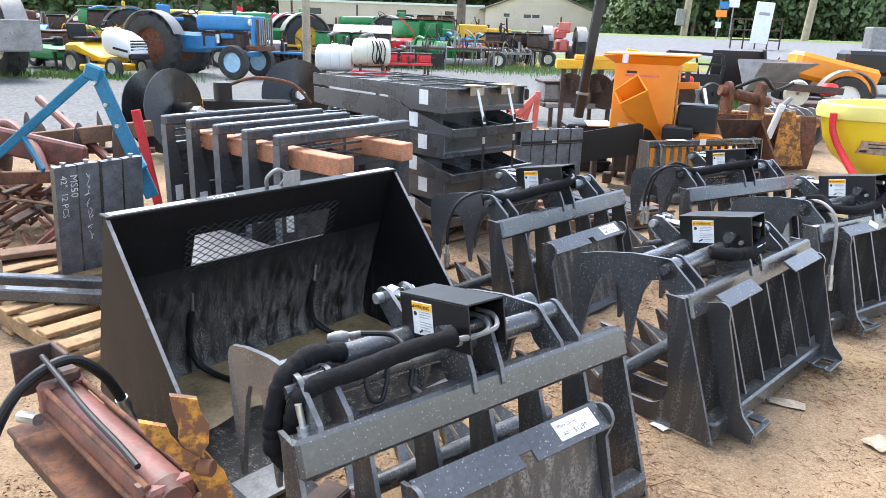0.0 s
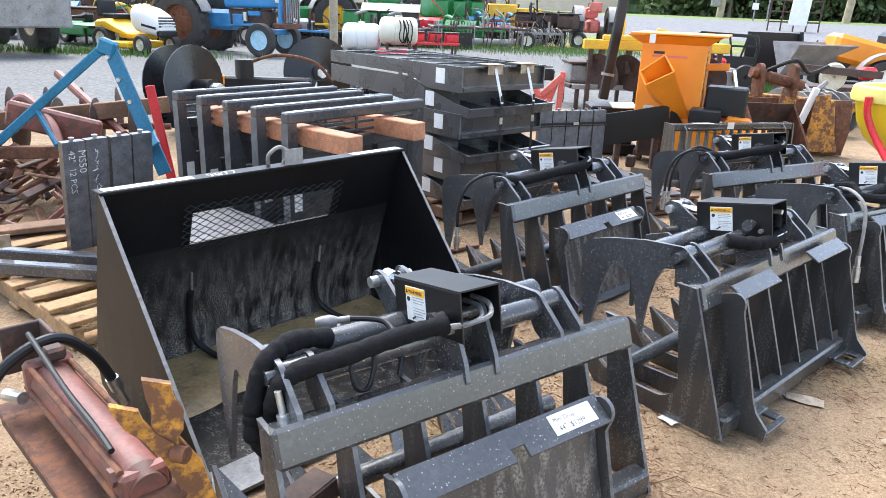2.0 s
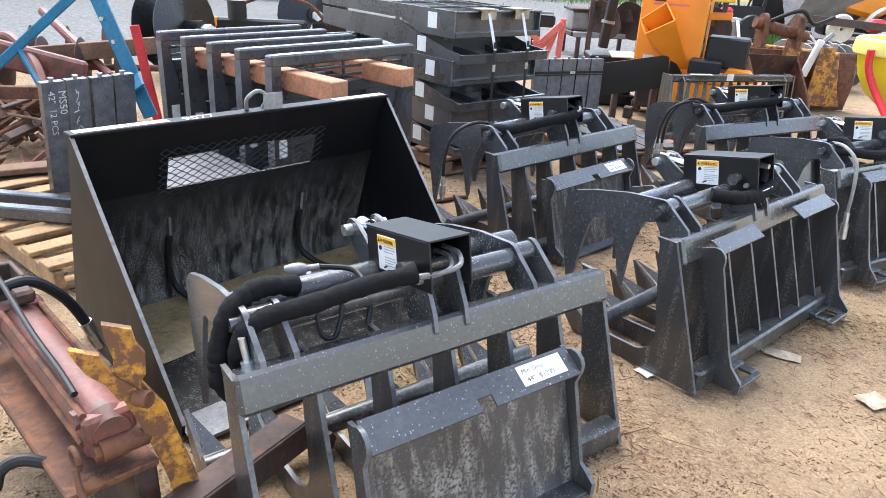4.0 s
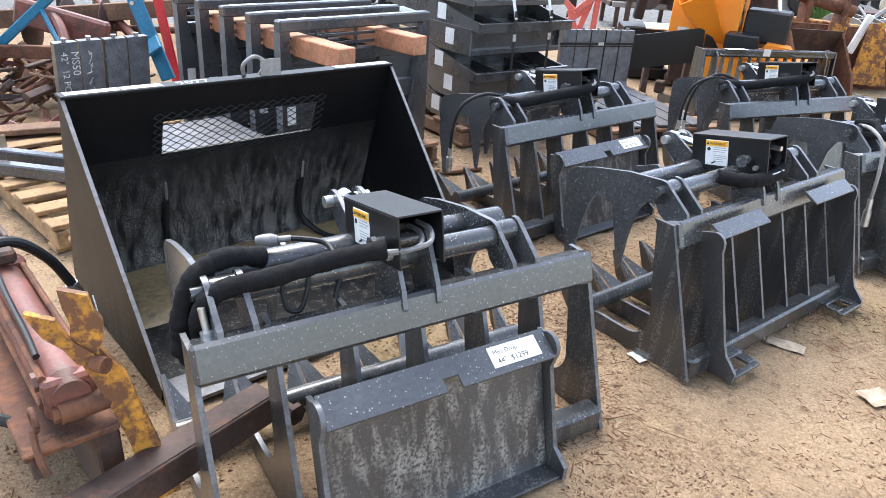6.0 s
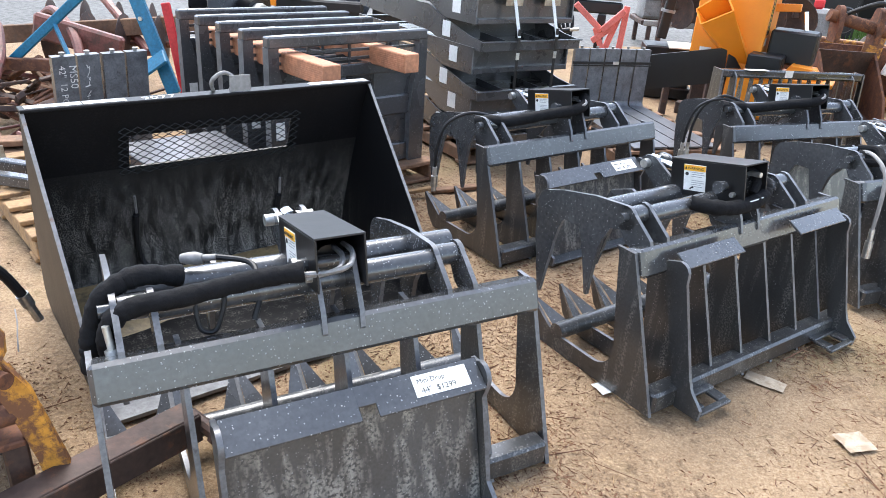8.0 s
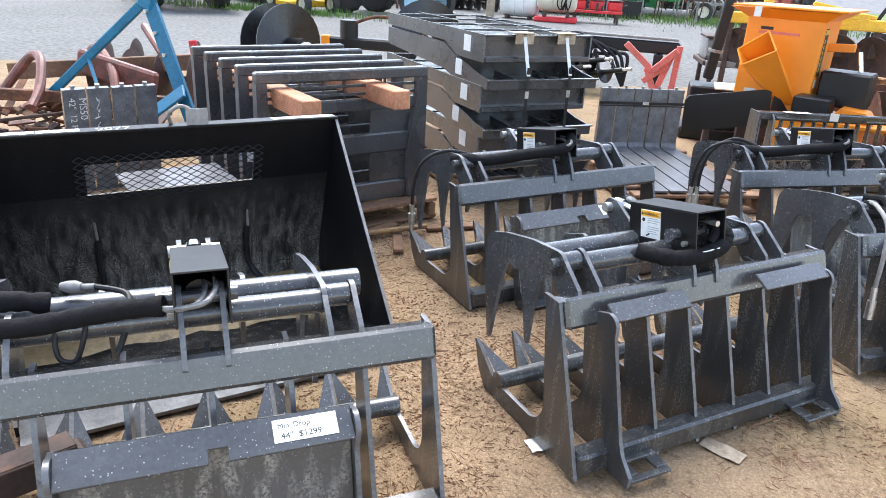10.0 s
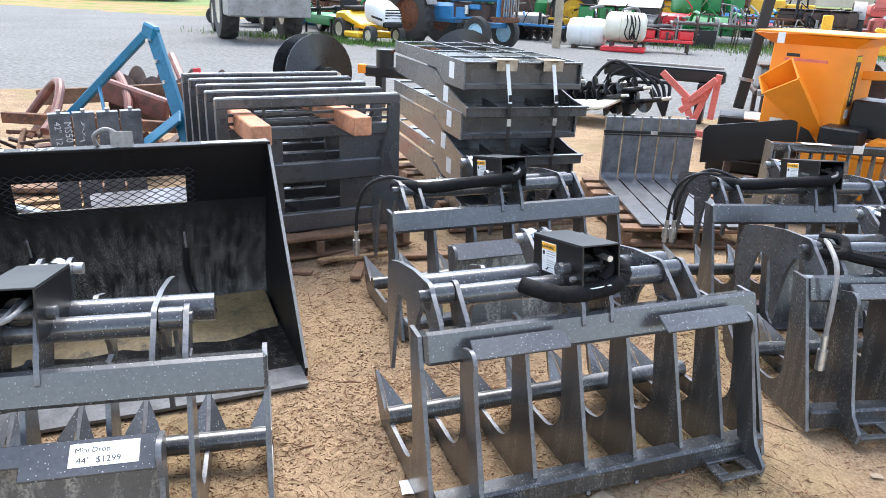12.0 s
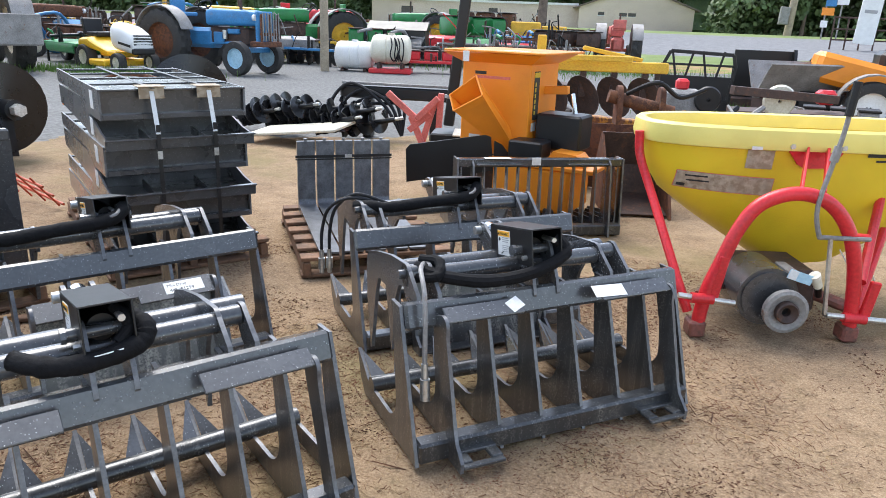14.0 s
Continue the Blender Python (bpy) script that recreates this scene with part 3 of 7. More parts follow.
def grapple(m, kind, hoses, label):
    GW = 1.055 if kind == "mini" else WIDE
    root = thing("grapple_attachment", m, label, "grapple", "row of grapple attachments")
    ribs = [0.006, 0.175, 0.35, 0.525, 0.70, 0.875, GW - 0.006] if kind == "mini" else [0.006, 0.148, 0.305, 0.465, 0.625, 0.785, 0.935, GW - 0.006]
    for i, x in enumerate(ribs):
        end = i in (0, len(ribs) - 1)
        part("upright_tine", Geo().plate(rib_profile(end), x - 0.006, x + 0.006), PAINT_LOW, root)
        g = Geo()
        if i > 0:
            g.add([(x - 0.006, 0.44, 0.07), (x - 0.006, 0.568, 0.145), (x - 0.062, 0.425, 0.085), (x - 0.058, 0.44, 0.06)], [(0, 1, 2), (0, 3, 1), (1, 3, 2), (0, 2, 3)])
        if i < len(ribs) - 1:
            g.add([(x + 0.006, 0.44, 0.07), (x + 0.006, 0.568, 0.145), (x + 0.062, 0.425, 0.085), (x + 0.058, 0.44, 0.06)], [(0, 1, 2), (0, 3, 1), (1, 3, 2), (0, 2, 3)])
        part("tooth_gusset", g, PAINT, root)
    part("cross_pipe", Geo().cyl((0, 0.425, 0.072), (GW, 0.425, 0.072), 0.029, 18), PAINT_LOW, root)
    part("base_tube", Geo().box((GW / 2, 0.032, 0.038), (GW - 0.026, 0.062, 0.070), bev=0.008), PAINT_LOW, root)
    lean = Matrix.Translation((GW / 2, 0.172, 0.437)) @ pose(0, 0, 0, -19)
    part("top_tube", Geo().box((0, 0, 0), (GW - 0.002 if kind == "mini" else GW - 0.026, 0.072, 0.088), lean, 0.009), PAINT, root)
    for xs, tall in (((0.065, 0.138), 0.0), ((0.80, 0.872), 0.0)):
        for x in xs:
            part("pivot_lug", lug(0, x), PAINT, root)
        part("pivot_pin", Geo().cyl((xs[0] - 0.03, 0.270, 0.540), (xs[1] + 0.012, 0.270, 0.540), 0.016, 14), PAINT, root)
        part("pivot_sleeve", Geo().cyl((xs[0] + 0.009, 0.270, 0.540), (xs[1] - 0.009, 0.270, 0.540), 0.029, 16), PAINT, root)
    for x in (0.475, 0.565):
        pts = [(0.142, 0.452), (0.137, 0.462), (0.150, 0.505)] + arc(0.232, 0.592, 0.030, 150, -20, 6) + [(0.290, 0.52), (0.250, 0.45)]
        part("cylinder_lug", Geo().plate(pts, x - 0.006, x + 0.006), PAINT, root)
    part("cylinder_pin", Geo().cyl((0.44, 0.232, 0.592), (0.60, 0.232, 0.592), 0.017, 14).cyl((0.428, 0.232, 0.592), (0.44, 0.232, 0.592), 0.021, 8), PAINT, root)
    # the lid
    part("lid_pipe", Geo().cyl((0.142, 0.268, 0.530), (0.795, 0.268, 0.530), 0.030, 18), PAINT, root, "near hinge pipe")
    part("lid_pipe", Geo().cyl((0.075, 0.415, 0.500), (0.925, 0.415, 0.500), 0.037, 20), PAINT, root, "far lid pipe")
    for x, k in ((0.10, 0.0), (0.835, 0.0)):
        pts = arc(0.270, 0.535, 0.040, 230, 90, 6) + [(0.40, 0.563), (0.54, 0.534)] + arc(0.595, 0.455, 0.060, 85, 5, 5)
        pts += [(0.648, 0.33), (0.606, 0.135), (0.596, 0.135), (0.560, 0.33), (0.543, 0.40)] + arc(0.505, 0.412, 0.030, 0, 120, 4)
        pts += [(0.450, 0.44), (0.415, 0.34), (0.385, 0.225), (0.375, 0.225), (0.365, 0.35), (0.350, 0.43), (0.32, 0.485)]
        part("lid_claw", Geo().plate(pts, x - 0.0065 - 0.035, x + 0.0065 - 0.035), PAINT, root)
    for x, k in ((0.30, 1), (0.63, 1)):
        pts = [(0.37, 0.50), (0.46, 0.53), (0.545, 0.50), (0.598, 0.40), (0.575, 0.20), (0.563, 0.20), (0.52, 0.36), (0.46, 0.43), (0.38, 0.45)]
        part("lid_claw", Geo().plate(pts, x - 0.0065, x + 0.0065), PAINT, root)
    for x in (0.484, 0.556):
        pts = [(0.40, 0.52), (0.532, 0.598)] + arc(0.56, 0.570, 0.030, 90, -70, 6) + [(0.490, 0.48), (0.43, 0.46)]
        part("lid_lever", Geo().plate(pts, x - 0.006, x + 0.006), PAINT, root)
    part("rod_pin", Geo().cyl((0.455, 0.56, 0.570), (0.585, 0.56, 0.570), 0.016, 14), ZINC, root, "zinc pin")
    part("cylinder_rod", Geo().cyl((0.52, 0.548, 0.571), (0.52, 0.42, 0.578), 0.016, 14).cyl((0.52, 0.577, 0.569), (0.52, 0.537, 0.571), 0.026, 14), CHROME, root, "chrome cylinder rod")
    part("cylinder_body", Geo().cyl((0.52, 0.435, 0.577), (0.52, 0.245, 0.592), 0.034, 18), BOXBLACK, root)
    # folded cover over the cylinder
    tilt = Matrix.Translation((0.522, 0.300, 0.584)) @ pose(0, 0, 0, -11)
    c = Geo().box((0, 0, 0.067), (0.118, 0.285, 0.005), tilt, 0.002)
    c.box((-0.0565, 0, 0.005), (0.005, 0.285, 0.120), tilt, 0.002).box((0.0565, 0, 0.005), (0.005, 0.285, 0.120), tilt, 0.002).box((0, 0.140, 0.005), (0.108, 0.005, 0.120), tilt, 0.002)
    cover = part("cylinder_cover", c, BOXBLACK, root, "black folded steel cover with warning label")
    warning_label(cover, tilt @ axes_m((-0.0597, 0.045, 0.008), (0, -1, 0), (0, 0, 1)))
    part("cover_bolt", Geo().cyl((-0.074, -0.105, -0.028), (-0.059, -0.105, -0.028), 0.0085, 6, m=tilt), ZINC, cover, "zinc bolt")
    if hoses in ("wrap", "drop", "pair"):
        part("hose_fitting", Geo().tube([(0.552, 0.24, 0.628), (0.552, 0.180, 0.634), (0.530, 0.140, 0.622), (0.49, 0.152, 0.606), (0.44, 0.178, 0.597)], 0.0062, 8, 6), HOSESTEEL, root, "grey braided hose end")
        part("hose_fitting", Geo().tube([(0.530, 0.24, 0.622), (0.530, 0.185, 0.626), (0.512, 0.150, 0.614), (0.475, 0.160, 0.600), (0.44, 0.180, 0.594)], 0.0062, 8, 6), HOSESTEEL, root, "grey braided hose end")
    else:
        part("hose_fitting", Geo().cyl((0.555, 0.24, 0.628), (0.553, 0.170, 0.636), 0.009, 8), ZINC, root, "zinc elbow fitting")
    hose_set(root, hoses)
    if kind == "mini":
        # small mounting plate low on the back
        back = Matrix.Translation((0.515, -0.010, 0.185)) @ pose(0, 0, 0, -15)
        part("mount_plate", Geo().box((0, 0.02, -0.015), (0.60, 0.010, 0.335), back, 0.003), PLATE, root, "flat mounting plate streaked with mud")
        top = back @ Matrix.Translation((0, -0.012, 0.160)) @ pose(0, 0, 0, -42)
        g = Geo().box((-0.155, -0.004, 0.0), (0.29, 0.008, 0.082), top, 0.003).box((0.165, -0.004, 0.0), (0.27, 0.008, 0.082), top, 0.003).box((0.0, -0.004, 0.016), (0.60, 0.007, 0.050), top, 0.003)
        part("mount_lip", g, PAINT, root)
        for sx in (-0.306, 0.306):
            pts = [(0.03, -0.185), (-0.045, -0.20), (-0.055, -0.165), (-0.016, -0.12), (-0.016, 0.10)] + arc(-0.010, 0.155, 0.036, 215, 60, 5) + [(0.03, 0.19)]
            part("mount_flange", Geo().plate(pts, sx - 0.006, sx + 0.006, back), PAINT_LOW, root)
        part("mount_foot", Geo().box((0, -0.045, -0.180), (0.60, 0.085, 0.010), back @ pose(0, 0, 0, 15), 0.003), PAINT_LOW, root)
        sticker = top @ axes_m((0.195, -0.0086, 0.004), (1, 0, 0), (0, 0, 1))
        st = part("price_sticker", Geo().box((0, 0, 0), (0.140, 0.052, 0.001), sticker, 0.0003), WHITE, root, "white handwritten price sticker")
        w = text_geo("Mini Drop", 0.017, sticker @ Matrix.Translation((-0.060, 0.005, 0.0008)))
        w2 = text_geo("44\"  $1299", 0.020, sticker @ Matrix.Translation((-0.055, -0.019, 0.0008)))
        w.add(w2.v, w2.f)
        part("handwriting", w, INK, st)
    else:
        for x in (0.118, GW - 0.095):
            pts = [(-0.085, 0.005), (-0.088, 0.040), (-0.045, 0.085), (-0.030, 0.12), (0.052, 0.40)] + arc(0.085, 0.425, 0.034, 190, 60, 5) + [(0.145, 0.44), (0.06, 0.19), (0.012, 0.030), (0.0, 0.005)]
            part("mount_flange", Geo().plate(pts, x - 0.006, x + 0.006), PAINT_LOW, root)
        for x0, x1 in ((0.124, 0.395), (0.70, 0.992)):
            top = Matrix.Translation(((x0 + x1) / 2, 0.090, 0.456)) @ pose(0, 0, 0, 30)
            part("mount_lip", Geo().box((0, 0, 0), (x1 - x0, 0.060, 0.009), top, 0.003), PAINT, root)
        for x0, x1 in ((0.124, 0.270), (0.845, 0.991)):
            f = Geo().box(((x0 + x1) / 2, -0.078, 0.022), (x1 - x0, 0.022, 0.012)).box(((x0 + x1) / 2, -0.010, 0.032), (x1 - x0, 0.026, 0.012))
            f.box((x0 + 0.020, -0.045, 0.027), (0.040, 0.050, 0.012)).box((x1 - 0.020, -0.045, 0.027), (0.040, 0.050, 0.012))
            part("mount_foot", f, PAINT_LOW, root)
    return root


grapple(pose(-0.325, 1.075, 0.004, 0, 0, 36.0), "mini", "wrap", "charcoal steel mini grapple with price sticker on wet paint")
grapple(pose(0.310, 2.860, 0.004, 0, 0, 43.5), "mini", "drop", "charcoal steel mini grapple with one hose arcing outside its claw")
grapple(pose(1.435, 3.63, 0.004, 0, 0, 28.8), "mini", "pair", "charcoal steel mini grapple with two hoses hanging at its side")
grapple(pose(0.822, 1.955, 0.004, 0, 0, 42.0), "wide", "tied", "charcoal steel grapple with full width mounting frame")
g4 = grapple(pose(1.760, 2.880, 0.004, 0, 0, 30.5), "wide", "hang", "charcoal steel grapple with a hose hanging over its top tube")
for x, w, h, r in ((0.37, 0.055, 0.045, 25), (0.74, 0.125, 0.050, -3)):
    part("paper_tag", Geo().box((0, 0, 0), (w, h, 0.0012), Matrix.Translation((x, 0.090, 0.456)) @ pose(0, 0, 0, 30) @ pose(0, 0.004, 0.0058, 0, 0, r), 0.0004), WHITE, g4, "white paper tag")


# ---- the black loader bucket ----
def loader_bucket():
    W = 1.170
    root = thing("loader_bucket", pose(-1.090, 2.005, 0.004, 0, 0, 45.5), "black loader bucket with meshed viewing window, wet and muddy inside", "bucket")
    # back sheet in (y, z), from the lip down and round to the floor
    prof = [(0.0, 0.725), (0.072, 0.52), (0.118, 0.38), (0.150, 0.27), (0.178, 0.17), (0.196, 0.085), (0.180, 0.030), (0.12, 0.010), (-0.53, 0.006)]

    def sheet(pts, x0, x1, t=0.008):
        out = []
        for i, p in enumerate(pts):
            a, b = pts[max(i - 1, 0)], pts[min(i + 1, len(pts) - 1)]
            d = Vector((b[0] - a[0], b[1] - a[1])).normalized()
            out.append((p[0] - d.y * t, p[1] + d.x * t))
        return Geo().plate(pts + out[::-1], x0, x1)

    def at_z(z):
        for (ya, za), (yb, zb) in zip(prof, prof[1:]):
            if za >= z >= zb:
                return (ya + (yb - ya) * (za - z) / (za - zb), z)

    wz0, wz1, wx0, wx1 = 0.492, 0.612, 0.29, 0.865
    back = sheet([prof[0], at_z(wz1)], 0.0, W)
    for x0, x1 in ((0.0, wx0), (wx1, W)):
        s = sheet([at_z(wz1), prof[1], at_z(wz0)], x0, x1)
        back.add(s.v, s.f)
    part("back_sheet", back, BUCKET_PAINT, root)
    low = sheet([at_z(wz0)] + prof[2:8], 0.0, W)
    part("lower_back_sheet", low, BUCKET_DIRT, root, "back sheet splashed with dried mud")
    part("floor_sheet", sheet(prof[7:], 0.0, W), BUCKET_PAINT, root)
    side = [(0.0, 0.725), (0.02, 0.725), (0.078, 0.52), (0.124, 0.38), (0.156, 0.27), (0.184, 0.17), (0.202, 0.085), (0.186, 0.024), (0.12, 0.004), (-0.545, 0.004), (-0.555, 0.045)]
    for x in (-0.005, W + 0.005):
        part("side_plate", Geo().plate(side, x - 0.005, x + 0.005), BUCKET_PAINT, root)
        part("side_edge", Geo().plate([(-0.004, 0.727), (0.002, 0.729), (-0.553, 0.050), (-0.559, 0.046)], x - 0.0055, x + 0.0055), GREYSTEEL, root, "bare worn edge")
    part("top_lip", Geo().box((W / 2, 0.020, 0.731), (W + 0.02, 0.060, 0.010), bev=0.004), BUCKET_PAINT, root)
    for x0, x1 in ((0.005, 0.16), (0.165, 0.29), (0.93, 1.17)):
        part("tape_strip", Geo().box(((x0 + x1) / 2, 0.018, 0.7372), (x1 - x0, 0.036, 0.0012), bev=0.0004), WHITE, root, "white tape on the lip")
    part("chalk_number", text_geo("9077", 0.055, axes_m((0.335, -0.003, 0.7366), (1, 0, 0), (0, 1, 0))), CHALK, root, "chalk number on the lip")
    part("cutting_edge", Geo().plate([(-0.48, 0.016), (-0.605, 0.012), (-0.605, 0.0), (-0.48, 0.0)], 0.0, W), PAINT, root, "worn steel cutting edge")
    # expanded metal over the window
    zig = Geo()
    mx0, mx1, cols, rows = 0.255, 0.895, 16, 6
    tilt = axes_m((mx0, at_z(0.632)[0] - 0.010, 0.632), (1, 0, 0), (0, 0.35, -0.937))
    dx, dy = (mx1 - mx0) / cols, 0.165 / rows
    for j in range(rows + 1):
        for i in range(cols):
            for sgn in (1, -1):
                a, b = (i * dx, j * dy), ((i + 0.5) * dx, j * dy + sgn * dy * 0.46)
                c2 = ((i + 1) * dx, j * dy)
                zig.cyl((*a, 0), (*b, 0.002), 0.0017, 4, m=tilt, caps=False).cyl((*b, 0.002), (*c2, 0), 0.0017, 4, m=tilt, caps=False)
    part("window_mesh", zig, BUCKET_PAINT, root, "expanded steel mesh")
    for x, y0 in ((0.30, 0.38), (0.845, 0.36)):
        part("strap", Geo().tube([(x, at_z(y0)[0] - 0.012, y0), (x + 0.004, at_z(y0 - 0.07)[0] - 0.014, y0 - 0.07)], 0.0045, 6, 3), GREYSTEEL, root)
        part("rubber_flap", Geo().tube([(x + 0.004, at_z(y0 - 0.08)[0] - 0.010, y0 - 0.08), (x + 0.002, 0.158, 0.19), (x + 0.016, 0.155, 0.10), (x + 0.05, 0.10, 0.055), (x + 0.085, 0.02, 0.044)], 0.012, 8, 6, wobble=0.15), RUBBER, root)
    mud = Geo()
    n = 16
    mud.v = [(0.012 + (W - 0.024) * i / n, 0.178 - 0.38 * j / 8 * (0.9 + 0.2 * noise.noise(Vector((i * 0.35, 3, 0)))), 0.020 + 0.022 * (1 - j / 8) ** 0.7 + 0.005 * noise.noise(Vector((i * 0.7, j * 0.6, 1))) - (0.012 if j == 8 else 0)) for j in range(9) for i in range(n + 1)]
    mud.f = [(j * (n + 1) + i, j * (n + 1) + i + 1, (j + 1) * (n + 1) + i + 1, (j + 1) * (n + 1) + i) for j in range(8) for i in range(n)]
    part("mud_on_floor", mud, MUD, root, "wet tan mud lying in the bucket")
    part("lifting_ring", Geo().tube([(0.58, 0.04, 0.735), (0.57, 0.02, 0.775), (0.61, 0.015, 0.80), (0.65, 0.02, 0.775), (0.64, 0.04, 0.735)], 0.007, 8, 6), GREYSTEEL, root)
    part("hang_tag", Geo().box((0.66, 0.0, 0.765), (0.075, 0.003, 0.055), None, 0.001), GREYSTEEL, root)
    return root


MUD = mat("wet_tan_mud", (0.29, 0.205, 0.10), 0.5, 0, 0.3, 6, 0.4, 60, second=(0.13, 0.095, 0.055), amount=0.4)
loader_bucket()


# ---- pallets and what stands on them ----
def pallet(m, w, d, label, h=0.115, gaps=7, material=None):
    wood = material or PALLETWOOD
    root = thing("wooden_pallet", m, label, "pallet")
    for x in (0.03, w / 2, w - 0.03):
        part("stringer", Geo().box((x, d / 2, h * 0.45), (0.04, d, h * 0.62), None, 0.004), wood, root)
    for i in range(gaps):
        y = 0.05 + (d - 0.1) * i / (gaps - 1)
        part("deck_board", Geo().box((w / 2, y, h - 0.01), (w + 0.01 * math.sin(i * 3), 0.09, 0.020), pose(0, 0, 0, 0, 0, 0.6 * math.sin(i * 5)), 0.003), wood, root)
    for y in (0.05, d / 2, d - 0.05):
        part("bottom_board", Geo().box((w / 2, y, 0.012), (w, 0.09, 0.018), None, 0.003), wood, root)
    return root


pallet(pose(-1.47, 2.40, 0, 0, 0, 50), 1.05, 1.15, "weathered wooden pallet carrying two steel bars")
for k, (x, y, z) in enumerate(((-1.50, 2.83, 0.150), (-1.62, 2.99, 0.152))):
    g = Geo().box((-0.5, 0, 0), (1.15, 0.055, 0.055), None, 0.006)
    solid("steel_bar", g, PAINT, pose(x, y, z, 0, 0, -4), "long grey painted steel bar lying on a pallet", "steel bar", "bars on the pallet")

tray_sheet = thing("steel_sheet", pose(-1.17, 3.10, 0.0, 0, 0, 49.8), "smooth pale steel sheet lying raised behind the bucket", "sheet")
part("sheet", Geo().box((0, 0, 0.295), (0.48, 0.42, 0.012), None, 0.003), LIGHTSTEEL, tray_sheet)
part("prop", Geo().box((-0.16, 0, 0.203), (0.08, 0.36, 0.172), None, 0.006), DARKRUST, tray_sheet)
part("prop", Geo().box((0.16, 0, 0.203), (0.08, 0.36, 0.172), None, 0.006), DARKRUST, tray_sheet)

FN = Vector((0.764, -0.645, 0))
FX = Vector((0.645, 0.764, 0))
base0 = Vector((-0.826, 3.22, 0))
pallet(Matrix.Translation(base0 + FN * 0.10 + FX * -0.05) @ pose(0, 0, 0, 0, 0, 49.8), 1.02, 1.10, "weathered pallet under standing fork frames", material=OLDWOOD)


def fork_frame(m):
    L = 0.92
    root = thing("fork_frame", m, "charcoal steel pallet fork frame standing upright on a pallet", "fork frame", "standing fork frames")
    part("top_bar", Geo().box((L / 2, 0, 0.665), (L, 0.055, 0.052), None, 0.007), GREYBLACK, root)
    for x in (0.012, L - 0.012):
        k = 1 if x < 0.5 else -1
        pts = [(0.0, 0.0), (0.095 * k, 0.0), (0.098 * k, 0.28), (0.085 * k, 0.40), (0.052 * k, 0.55), (0.052 * k, 0.642), (0.0, 0.642)]
        part("side_plate", Geo().plate(pts, -0.024, 0.026, Matrix.Translation((0.0 if k > 0 else L, 0, 0)) @ Matrix(((0, 1, 0, 0), (1, 0, 0, 0), (0, 0, 1, 0), (0, 0, 0, 1)))), GREYBLACK, root)
    for z, h in ((0.512, 0.058), (0.31, 0.10), (0.05, 0.098)):
        part("cross_bar", Geo().box((L / 2, 0.018, z), (L - 0.03, 0.045, h), None, 0.006), GREYBLACK, root)
    part("back_panel", Geo().box((L * 0.19, 0.02, 0.42), (L * 0.30, 0.012, 0.13), None, 0.002), GREYBLACK, root)
    part("back_panel", Geo().box((L * 0.81, 0.02, 0.42), (L * 0.30, 0.012, 0.13), None, 0.002), GREYBLACK, root)
    part("back_panel", Geo().box((L * 0.19, 0.02, 0.18), (L * 0.30, 0.012, 0.17), None, 0.002), GREYBLACK, root)
    part("back_panel", Geo().box((L * 0.81, 0.02, 0.18), (L * 0.30, 0.012, 0.17), None, 0.002), GREYBLACK, root)
    for z in (0.565, 0.605):
        part("guard_rail", Geo().box((L / 2, 0.02, z), (L - 0.03, 0.014, 0.014), None, 0.003), GREYBLACK, root)
    for i in range(1, 4):
        part("guard_bar", Geo().box((L * i / 4, 0.02, 0.590), (0.014, 0.012, 0.11), None, 0.003), GREYBLACK, root)
    part("label", Geo().box((0.048, -0.0262, 0.265), (0.046, 0.0015, 0.085), None, 0.0004), WHITE, root, "white label on the side")
    part("tape", Geo().box((0.12, -0.003, 0.6918), (0.13, 0.036, 0.0015), None, 0.0004), WHITE, root, "white tape")
    return root


ff = fork_frame(Matrix.Translation(base0 + Vector((0, 0, 0.117))) @ pose(0, 0, 0, 0, 0, 49.8))
for k in range(1, 5):
    copy_thing(ff, Matrix.Translation(base0 - FN * 0.235 * k + Vector((0, 0, 0.117))) @ pose(0, 0, 0, 0, 0, 49.8))
for (x, y, z), ln in (((-0.486, 3.100, 0.806), 1.20), ((-0.221, 3.522, 0.810), 1.15)):
    g = Geo().box((0, ln / 2, 0), (0.088, ln, 0.088), None, 0.004)
    for i in range(9):
        g.box((0.0445, ln / 2, -0.036 + 0.009 * i), (0.002, ln - 0.01, 0.003), None, 0.0005)
        g.box((-0.0445, ln / 2, -0.036 + 0.009 * i), (0.002, ln - 0.01, 0.003), None, 0.0005)
    solid("timber_beam", g, TIMBER, pose(x, y, z - 0.115, 0, 0, 49.8), "reddish sawn timber beam laid through the fork frames", "timber", "timber beams")


